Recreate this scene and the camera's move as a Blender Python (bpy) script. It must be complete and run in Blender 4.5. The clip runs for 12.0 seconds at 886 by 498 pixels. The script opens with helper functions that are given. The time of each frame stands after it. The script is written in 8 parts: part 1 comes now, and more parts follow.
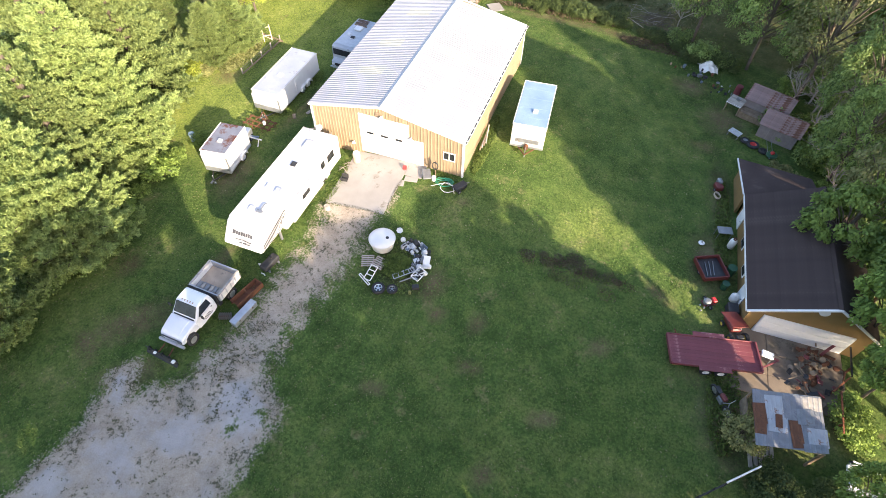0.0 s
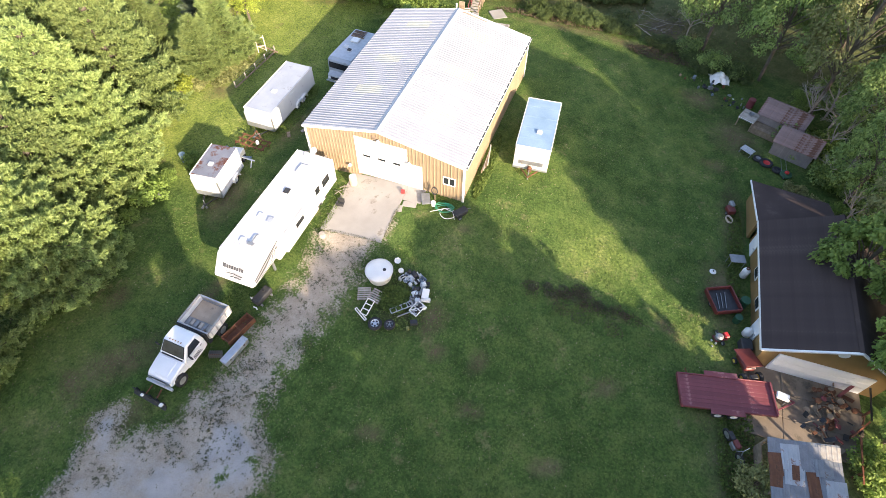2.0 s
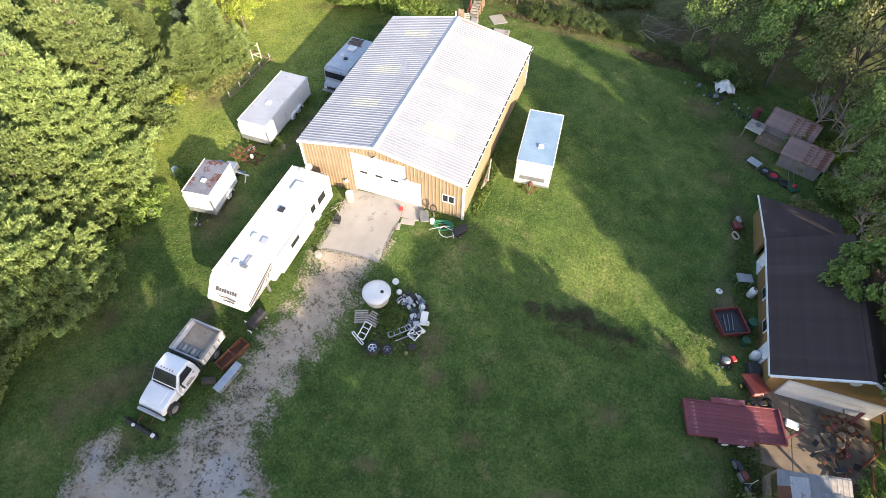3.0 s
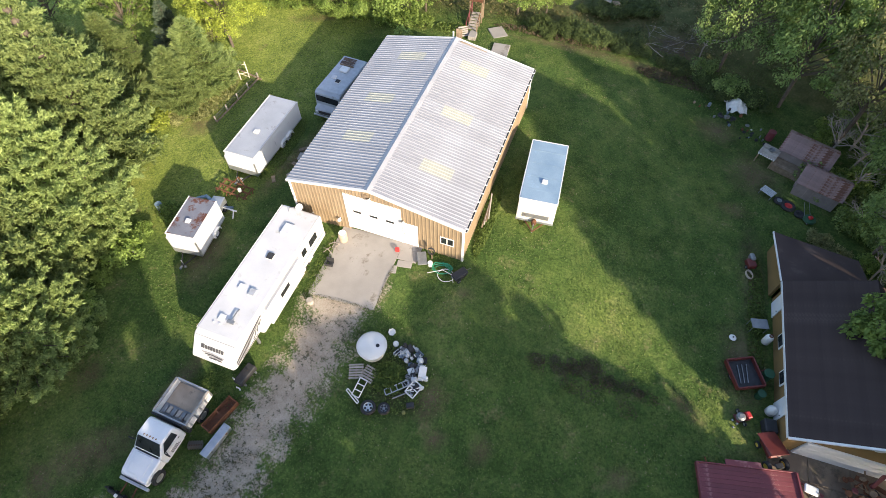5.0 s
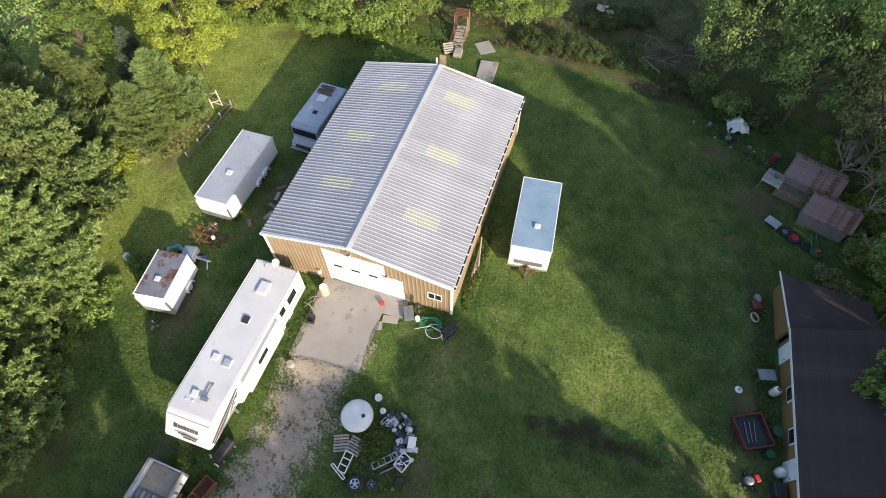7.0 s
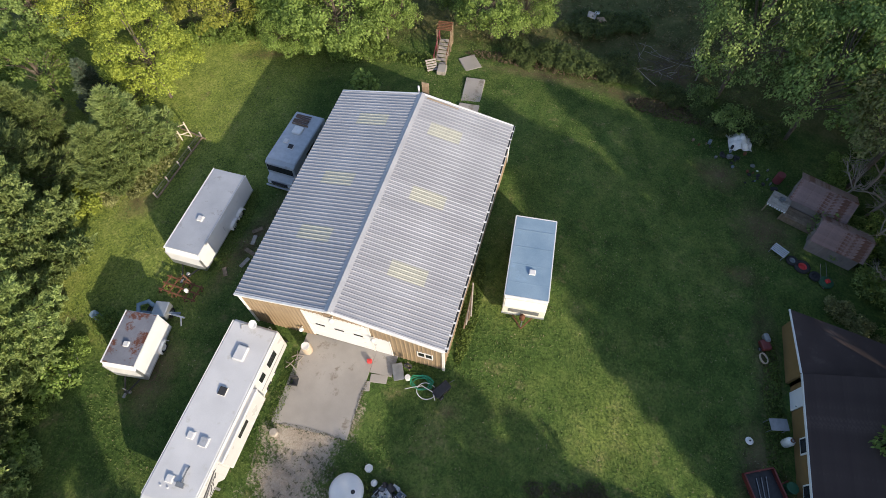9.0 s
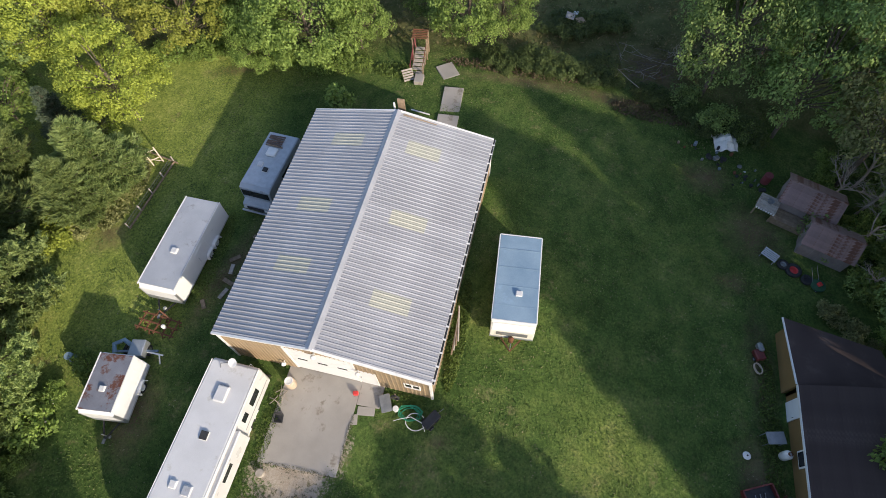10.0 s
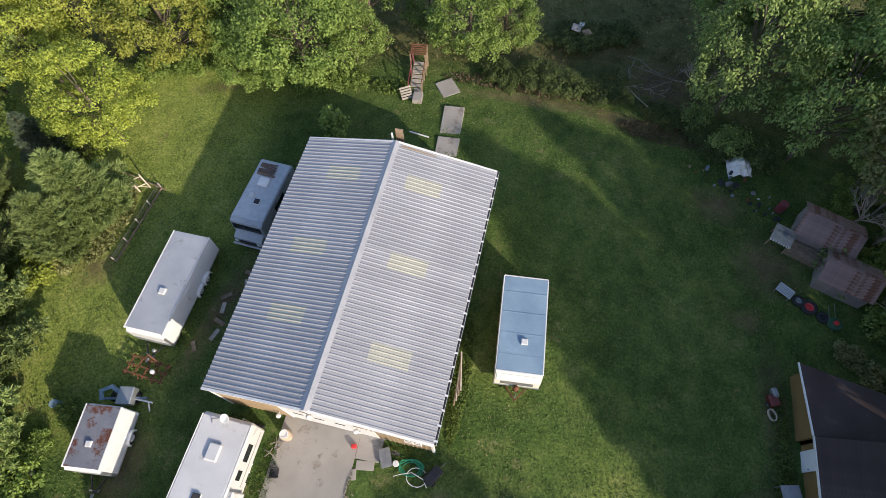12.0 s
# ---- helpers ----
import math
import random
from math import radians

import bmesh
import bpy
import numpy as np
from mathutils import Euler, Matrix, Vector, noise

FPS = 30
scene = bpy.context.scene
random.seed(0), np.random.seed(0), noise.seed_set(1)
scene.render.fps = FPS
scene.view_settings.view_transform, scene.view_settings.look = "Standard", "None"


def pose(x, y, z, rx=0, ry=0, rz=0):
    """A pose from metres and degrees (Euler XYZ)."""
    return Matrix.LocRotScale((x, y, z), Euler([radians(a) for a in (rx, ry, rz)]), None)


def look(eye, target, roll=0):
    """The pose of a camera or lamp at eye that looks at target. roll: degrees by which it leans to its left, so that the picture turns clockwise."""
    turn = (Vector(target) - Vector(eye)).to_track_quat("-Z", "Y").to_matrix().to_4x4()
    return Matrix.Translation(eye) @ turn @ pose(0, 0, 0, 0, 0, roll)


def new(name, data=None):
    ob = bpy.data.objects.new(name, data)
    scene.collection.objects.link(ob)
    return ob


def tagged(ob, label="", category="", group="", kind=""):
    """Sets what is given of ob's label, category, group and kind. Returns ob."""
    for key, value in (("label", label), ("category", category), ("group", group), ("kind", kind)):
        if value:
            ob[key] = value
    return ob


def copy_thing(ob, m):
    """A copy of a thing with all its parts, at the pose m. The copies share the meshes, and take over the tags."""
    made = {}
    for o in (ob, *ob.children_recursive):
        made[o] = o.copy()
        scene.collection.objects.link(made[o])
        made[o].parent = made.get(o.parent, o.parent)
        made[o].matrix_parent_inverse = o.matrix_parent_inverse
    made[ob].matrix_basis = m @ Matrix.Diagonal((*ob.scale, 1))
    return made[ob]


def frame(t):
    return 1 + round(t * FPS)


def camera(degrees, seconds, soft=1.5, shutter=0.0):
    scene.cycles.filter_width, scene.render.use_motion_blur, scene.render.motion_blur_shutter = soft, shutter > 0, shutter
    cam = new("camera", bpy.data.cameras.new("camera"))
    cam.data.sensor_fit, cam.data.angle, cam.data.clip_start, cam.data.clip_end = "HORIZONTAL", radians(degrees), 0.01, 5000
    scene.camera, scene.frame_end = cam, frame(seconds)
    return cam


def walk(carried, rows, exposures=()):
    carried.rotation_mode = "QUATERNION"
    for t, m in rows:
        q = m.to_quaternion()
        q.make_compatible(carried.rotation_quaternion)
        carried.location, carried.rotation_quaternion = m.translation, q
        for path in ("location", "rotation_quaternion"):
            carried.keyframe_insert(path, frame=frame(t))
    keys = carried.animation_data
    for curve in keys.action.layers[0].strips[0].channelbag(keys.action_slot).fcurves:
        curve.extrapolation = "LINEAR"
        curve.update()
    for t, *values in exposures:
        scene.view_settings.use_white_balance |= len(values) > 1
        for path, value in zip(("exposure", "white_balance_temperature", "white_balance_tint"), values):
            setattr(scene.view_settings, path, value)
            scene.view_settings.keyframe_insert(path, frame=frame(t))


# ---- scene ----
cam = camera(78.7, 12.0, soft=0.5)
PATH = [
    (0, 7.026, -25.426, 26.417, 38.057, -0.756, 18.358),
    (0.5, 6.936, -24.791, 26.543, 37.780, -0.613, 18.477),
    (1, 6.660, -24.103, 26.659, 37.383, -0.682, 18.454),
    (1.5, 6.518, -23.486, 26.669, 37.287, -0.575, 18.478),
    (2, 6.332, -22.719, 26.816, 36.946, -0.434, 18.464),
    (2.5, 6.044, -21.918, 26.917, 36.631, -0.441, 18.355),
    (3, 5.821, -21.025, 27.060, 36.247, -0.334, 18.342),
    (5, 4.615, -17.320, 27.704, 34.517, -0.194, 17.932),
    (5.5, 4.291, -16.269, 27.876, 34.009, -0.215, 17.870),
    (6, 4.104, -15.144, 28.080, 33.436, -0.080, 17.681),
    (6.5, 4.153, -13.944, 28.214, 32.883, 0.423, 16.508),
    (7, 3.716, -12.890, 28.324, 32.338, 0.265, 16.342),
    (9, 2.809, -8.672, 28.548, 30.169, 0.685, 14.233),
    (9.5, 2.807, -7.588, 28.653, 29.491, 1.003, 13.051),
    (10, 2.858, -6.628, 28.638, 29.073, 1.317, 11.500),
    (10.5, 2.581, -5.659, 28.739, 28.422, 1.257, 11.386),
    (11, 2.350, -4.727, 28.810, 27.863, 1.219, 11.318),
    (11.5, 2.145, -3.804, 28.907, 27.358, 1.217, 11.274),
    (12, 1.991, -3.188, 28.910, 26.955, 1.208, 11.224),
]
walk(cam, [(t, pose(x, y, z, rx, ry, rz)) for t, x, y, z, rx, ry, rz in PATH],
     exposures=[(0, 1.86, 6550, 17), (3.0, 1.60, 6500, 16), (5.5, 1.17, 6400, 14), (7.0, 0.95, 6300, 14), (9.5, 0.60, 6150, 14), (12.0, 0.60, 6100, 15)])
# ---- world, sun and exposure ----
SUN_AZ = math.atan2(-0.63, 0.78)
SUN_EL = radians(21.5)
world = bpy.data.worlds.new("sky")
scene.world = world
world.use_nodes = True
wn = world.node_tree
sky = wn.nodes.new("ShaderNodeTexSky")
sky.sky_type, sky.sun_disc = "NISHITA", False
sky.sun_elevation, sky.sun_rotation = SUN_EL, math.pi / 2 - SUN_AZ
sky.air_density, sky.dust_density, sky.ozone_density = 1.0, 1.5, 1.0
wn.links.new(sky.outputs[0], wn.nodes["Background"].inputs[0])
wn.nodes["Background"].inputs[1].default_value = 0.15
sun_data = bpy.data.lights.new("sun", "SUN")
sun_data.energy, sun_data.angle, sun_data.color = 3.9, radians(0.6), (1.0, 0.86, 0.63)
sun_dir = Vector((math.cos(SUN_AZ) * math.cos(SUN_EL), math.sin(SUN_AZ) * math.cos(SUN_EL), math.sin(SUN_EL)))
new("sun", sun_data).matrix_world = look(sun_dir * 80, (0, 0, 0))


# ---- materials ----
def material(name, colours, rough=0.6, metal=0.0, scale=6.0, fine=60.0, bump=0.0, stain=None, stain_amount=0.0, stain_scale=1.5, per=0.0, spec=0.5, glass=0.0):
    """A surface with two scales of variation: broad patches between two colours, fine grain, and stains with ragged edges."""
    m = bpy.data.materials.new(name)
    m.use_nodes = True
    nt = m.node_tree
    N, L = nt.nodes, nt.links
    bs = N["Principled BSDF"]
    tc = N.new("ShaderNodeTexCoord")
    broad = N.new("ShaderNodeTexNoise")
    broad.inputs["Scale"].default_value, broad.inputs["Detail"].default_value = scale, 4
    L.new(tc.outputs["Object"], broad.inputs["Vector"])
    grain = N.new("ShaderNodeTexNoise")
    grain.inputs["Scale"].default_value, grain.inputs["Detail"].default_value = fine, 2
    L.new(tc.outputs["Object"], grain.inputs["Vector"])
    ramp = N.new("ShaderNodeValToRGB")
    ramp.color_ramp.elements[0].position, ramp.color_ramp.elements[1].position = 0.3, 0.7
    ramp.color_ramp.elements[0].color, ramp.color_ramp.elements[1].color = (*colours[0], 1), (*colours[-1], 1)
    if len(colours) > 2:
        ramp.color_ramp.elements.new(0.5).color = (*colours[1], 1)
    mixed = N.new("ShaderNodeMath")
    mixed.operation = "MULTIPLY_ADD"
    L.new(grain.outputs[0], mixed.inputs[0])
    mixed.inputs[1].default_value = 0.35
    L.new(broad.outputs[0], mixed.inputs[2])
    shift = N.new("ShaderNodeMath")
    shift.operation = "SUBTRACT"
    L.new(mixed.outputs[0], shift.inputs[0])
    shift.inputs[1].default_value = 0.175
    L.new(shift.outputs[0], ramp.inputs[0])
    colour = ramp.outputs[0]
    if stain is not None:
        blot = N.new("ShaderNodeTexNoise")
        blot.inputs["Scale"].default_value, blot.inputs["Detail"].default_value, blot.inputs["Roughness"].default_value = stain_scale, 8, 0.7
        L.new(tc.outputs["Object"], blot.inputs["Vector"])
        edge = N.new("ShaderNodeMapRange")
        edge.inputs[1].default_value, edge.inputs[2].default_value = 0.72 - 0.4 * stain_amount, 0.8 - 0.4 * stain_amount
        L.new(blot.outputs[0], edge.inputs[0])
        mix = N.new("ShaderNodeMix")
        mix.data_type = "RGBA"
        L.new(edge.outputs[0], mix.inputs[0])
        L.new(colour, mix.inputs[6])
        mix.inputs[7].default_value = (*stain, 1)
        colour = mix.outputs[2]
    if per:
        info = N.new("ShaderNodeObjectInfo")
        hsv = N.new("ShaderNodeHueSaturation")
        val = N.new("ShaderNodeMapRange")
        val.inputs[3].default_value, val.inputs[4].default_value = 1 - per, 1 + per
        L.new(info.outputs["Random"], val.inputs[0])
        L.new(val.outputs[0], hsv.inputs["Value"])
        L.new(colour, hsv.inputs["Color"])
        colour = hsv.outputs[0]
    L.new(colour, bs.inputs["Base Color"])
    rr = N.new("ShaderNodeMapRange")
    rr.inputs[3].default_value, rr.inputs[4].default_value = max(0.03, rough - 0.1), min(1, rough + 0.1)
    L.new(broad.outputs[0], rr.inputs[0])
    L.new(rr.outputs[0], bs.inputs["Roughness"])
    bs.inputs["Metallic"].default_value = metal
    bs.inputs["Specular IOR Level"].default_value = spec
    bs.inputs["Transmission Weight"].default_value = glass
    if bump:
        b = N.new("ShaderNodeBump")
        b.inputs["Strength"].default_value, b.inputs["Distance"].default_value = bump, 0.02
        L.new(grain.outputs[0], b.inputs["Height"])
        L.new(b.outputs[0], bs.inputs["Normal"])
    return m


def foliage(name, dark, light, through_light=0.35, rough=0.6):
    """Leaves: each leaf takes its own tone, each plant its own shade, and light shines through."""
    m = bpy.data.materials.new(name)
    m.use_nodes = True
    nt = m.node_tree
    N, L = nt.nodes, nt.links
    out = N["Material Output"]
    bs = N["Principled BSDF"]
    geo, info, tc = N.new("ShaderNodeNewGeometry"), N.new("ShaderNodeObjectInfo"), N.new("ShaderNodeTexCoord")
    patch = N.new("ShaderNodeTexNoise")
    patch.inputs["Scale"].default_value, patch.inputs["Detail"].default_value = 0.9, 3
    L.new(tc.outputs["Object"], patch.inputs["Vector"])
    add = N.new("ShaderNodeMath")
    add.operation = "MULTIPLY_ADD"
    L.new(geo.outputs["Random Per Island"], add.inputs[0])
    add.inputs[1].default_value = 0.55
    L.new(patch.outputs[0], add.inputs[2])
    ramp = N.new("ShaderNodeValToRGB")
    ramp.color_ramp.elements[0].position, ramp.color_ramp.elements[1].position = 0.35, 1.0
    ramp.color_ramp.elements[0].color, ramp.color_ramp.elements[1].color = (*dark, 1), (*light, 1)
    L.new(add.outputs[0], ramp.inputs[0])
    hsv = N.new("ShaderNodeHueSaturation")
    val = N.new("ShaderNodeMapRange")
    val.inputs[3].default_value, val.inputs[4].default_value = 0.8, 1.2
    L.new(info.outputs["Random"], val.inputs[0])
    L.new(val.outputs[0], hsv.inputs["Value"])
    L.new(ramp.outputs[0], hsv.inputs["Color"])
    L.new(hsv.outputs[0], bs.inputs["Base Color"])
    bs.inputs["Roughness"].default_value = rough
    bs.inputs["Specular IOR Level"].default_value = 0.25
    tr = N.new("ShaderNodeBsdfTranslucent")
    L.new(hsv.outputs[0], tr.inputs["Color"])
    mix = N.new("ShaderNodeMixShader")
    mix.inputs[0].default_value = through_light
    L.new(bs.outputs[0], mix.inputs[1])
    L.new(tr.outputs[0], mix.inputs[2])
    L.new(mix.outputs[0], out.inputs[0])
    return m


def ground_material():
    """Mown lawn with clover and bare spots, a gravel drive and rough pasture, blended by the sheet's own masks with ragged edges."""
    m = bpy.data.materials.new("lawn and gravel")
    m.use_nodes = True
    nt = m.node_tree
    N, L = nt.nodes, nt.links
    bs = N["Principled BSDF"]
    tc = N.new("ShaderNodeTexCoord")

    def noise_node(scale, detail=4, rough=0.55):
        n = N.new("ShaderNodeTexNoise")
        n.inputs["Scale"].default_value, n.inputs["Detail"].default_value, n.inputs["Roughness"].default_value = scale, detail, rough
        L.new(tc.outputs["Object"], n.inputs["Vector"])
        return n.outputs[0]

    def ramp_node(value, *stops):
        r = N.new("ShaderNodeValToRGB")
        r.color_ramp.elements[0].position, r.color_ramp.elements[0].color = stops[0][0], (*stops[0][1], 1)
        r.color_ramp.elements[1].position, r.color_ramp.elements[1].color = stops[-1][0], (*stops[-1][1], 1)
        for p, c in stops[1:-1]:
            r.color_ramp.elements.new(p).color = (*c, 1)
        L.new(value, r.inputs[0])
        return r.outputs[0]

    def maths(op, a, b, c=None):
        n = N.new("ShaderNodeMath")
        n.operation = op
        for k, v in enumerate((a, b, c)):
            if v is None:
                continue
            if isinstance(v, (int, float)):
                n.inputs[k].default_value = v
            else:
                L.new(v, n.inputs[k])
        return n.outputs[0]

    def blend(f, a, b, kind="MIX"):
        n = N.new("ShaderNodeMix")
        n.data_type, n.blend_type = "RGBA", kind
        if isinstance(f, float):
            n.inputs[0].default_value = f
        else:
            L.new(f, n.inputs[0])
        L.new(a, n.inputs[6])
        L.new(b, n.inputs[7])
        return n.outputs[2]

    def mask(name, soft, wobble):
        a = N.new("ShaderNodeAttribute")
        a.attribute_name = name
        v = maths("ADD", a.outputs["Fac"], wobble)
        r = N.new("ShaderNodeMapRange")
        r.inputs[1].default_value, r.inputs[2].default_value = 0.5 - soft, 0.5 + soft
        L.new(v, r.inputs[0])
        return r.outputs[0]

    big, mid, small, tiny = noise_node(0.16, 3), noise_node(0.9, 5, 0.65), noise_node(7, 4, 0.6), noise_node(38, 3, 0.7)
    grass = ramp_node(maths("ADD", maths("MULTIPLY", big, 0.45), maths("MULTIPLY", mid, 0.55)),
                      (0.36, (0.046, 0.086, 0.020)), (0.48, (0.073, 0.125, 0.030)), (0.58, (0.108, 0.156, 0.041)), (0.70, (0.180, 0.195, 0.074)))
    blade = ramp_node(maths("ADD", maths("MULTIPLY", small, 0.45), maths("MULTIPLY", tiny, 0.55)), (0.35, (0.36, 0.40, 0.38)), (0.5, (1.0, 1.0, 1.0)), (0.65, (1.85, 1.68, 1.55)))
    grass = blend(1.0, grass, blade, "MULTIPLY")
    # tone of the drier west lawn, also tinting the sun strip on the east lawn
    dry_sunlit = ramp_node(maths("ADD", maths("MULTIPLY", mid, 0.6), maths("MULTIPLY", small, 0.4)), (0.35, (0.155, 0.215, 0.044)), (0.52, (0.232, 0.292, 0.065)), (0.68, (0.32, 0.345, 0.105)))
    grass = blend(mask("dry_sunlit", 0.35, maths("MULTIPLY", maths("SUBTRACT", big, 0.5), 1.0)), grass, blend(0.8, dry_sunlit, blade, "MULTIPLY"))
    bare = N.new("ShaderNodeMapRange")
    bare.inputs[1].default_value, bare.inputs[2].default_value, bare.inputs[4].default_value = 0.585, 0.68, 0.7
    L.new(noise_node(0.75, 7, 0.72), bare.inputs[0])
    thatch = ramp_node(small, (0.35, (0.16, 0.14, 0.06)), (0.65, (0.27, 0.24, 0.12)))
    grass = blend(bare.outputs[0], grass, thatch)
    wob = maths("ADD", maths("MULTIPLY", maths("SUBTRACT", noise_node(1.6, 6, 0.7), 0.5), 1.1), maths("MULTIPLY", maths("SUBTRACT", small, 0.5), 0.35))
    pasture = ramp_node(maths("ADD", maths("MULTIPLY", mid, 0.6), maths("MULTIPLY", small, 0.4)), (0.35, (0.060, 0.078, 0.022)), (0.52, (0.118, 0.125, 0.046)), (0.68, (0.19, 0.175, 0.078)))
    earth = ramp_node(maths("ADD", maths("MULTIPLY", mid, 0.4), maths("MULTIPLY", tiny, 0.6)), (0.3, (0.09, 0.06, 0.035)), (0.5, (0.16, 0.115, 0.07)), (0.72, (0.26, 0.20, 0.13)))
    stone = N.new("ShaderNodeTexVoronoi")
    stone.inputs["Scale"].default_value = 26
    L.new(tc.outputs["Object"], stone.inputs["Vector"])
    sep = N.new("ShaderNodeSeparateColor")
    L.new(stone.outputs["Color"], sep.inputs[0])
    gravel = ramp_node(maths("ADD", maths("MULTIPLY", sep.outputs[0], 0.16), maths("ADD", maths("MULTIPLY", noise_node(1.3, 6, 0.68), 0.6), 0.15)),
                       (0.22, (0.21, 0.165, 0.12)), (0.48, (0.40, 0.335, 0.262)), (0.8, (0.58, 0.51, 0.42)))
    weeds = ramp_node(mid, (0.4, (0.035, 0.045, 0.018)), (0.6, (0.085, 0.085, 0.035)))
    colour = blend(mask("pasture", 0.3, wob), grass, pasture)
    colour = blend(mask("weeds", 0.25, wob), colour, weeds)
    colour = blend(maths("MULTIPLY", mask("earth", 0.4, wob), 0.9), colour, earth)
    patchy = maths("ADD", maths("MULTIPLY", maths("SUBTRACT", noise_node(1.1, 3, 0.5), 0.5), 1.0), maths("MULTIPLY", maths("SUBTRACT", noise_node(8.0, 4, 0.65), 0.5), 1.25))
    lane = N.new("ShaderNodeAttribute")
    lane.attribute_name = "gravel"
    edge = maths("MINIMUM", maths("MULTIPLY", lane.outputs["Fac"], 3.0), 1.0)
    on_gravel = mask("gravel", 0.12, maths("MULTIPLY", patchy, edge))
    silt = N.new("ShaderNodeMapRange")
    silt.inputs[1].default_value, silt.inputs[2].default_value, silt.inputs[4].default_value = 0.47, 0.62, 0.85
    flat = N.new("ShaderNodeAttribute")
    flat.attribute_name = "turning"
    L.new(maths("MULTIPLY", maths("ADD", noise_node(0.35, 4, 0.6), 0.04), flat.outputs["Fac"]), silt.inputs[0])
    mud = ramp_node(maths("ADD", maths("MULTIPLY", mid, 0.5), maths("MULTIPLY", tiny, 0.5)), (0.35, (0.37, 0.35, 0.335)), (0.62, (0.53, 0.51, 0.49)))
    gravel = blend(silt.outputs[0], gravel, mud)
    speck = N.new("ShaderNodeMapRange")
    speck.inputs[1].default_value, speck.inputs[2].default_value, speck.inputs[4].default_value = 0.78, 0.86, 0.8
    L.new(maths("SUBTRACT", maths("ADD", noise_node(4.2, 7, 0.74), maths("MULTIPLY", noise_node(0.8, 2), 0.45)), maths("MULTIPLY", silt.outputs[0], 0.1)), speck.inputs[0])
    gravel = blend(speck.outputs[0], gravel, weeds)
    colour = blend(on_gravel, colour, gravel)
    L.new(colour, bs.inputs["Base Color"])
    bs.inputs["Roughness"].default_value = 0.95
    bs.inputs["Specular IOR Level"].default_value = 0.15
    height = maths("ADD", maths("MULTIPLY", small, 1.0), maths("MULTIPLY", tiny, 0.8))
    b = N.new("ShaderNodeBump")
    b.inputs["Strength"].default_value, b.inputs["Distance"].default_value = 0.9, 0.07
    L.new(height, b.inputs["Height"])
    L.new(b.outputs[0], bs.inputs["Normal"])
    return m


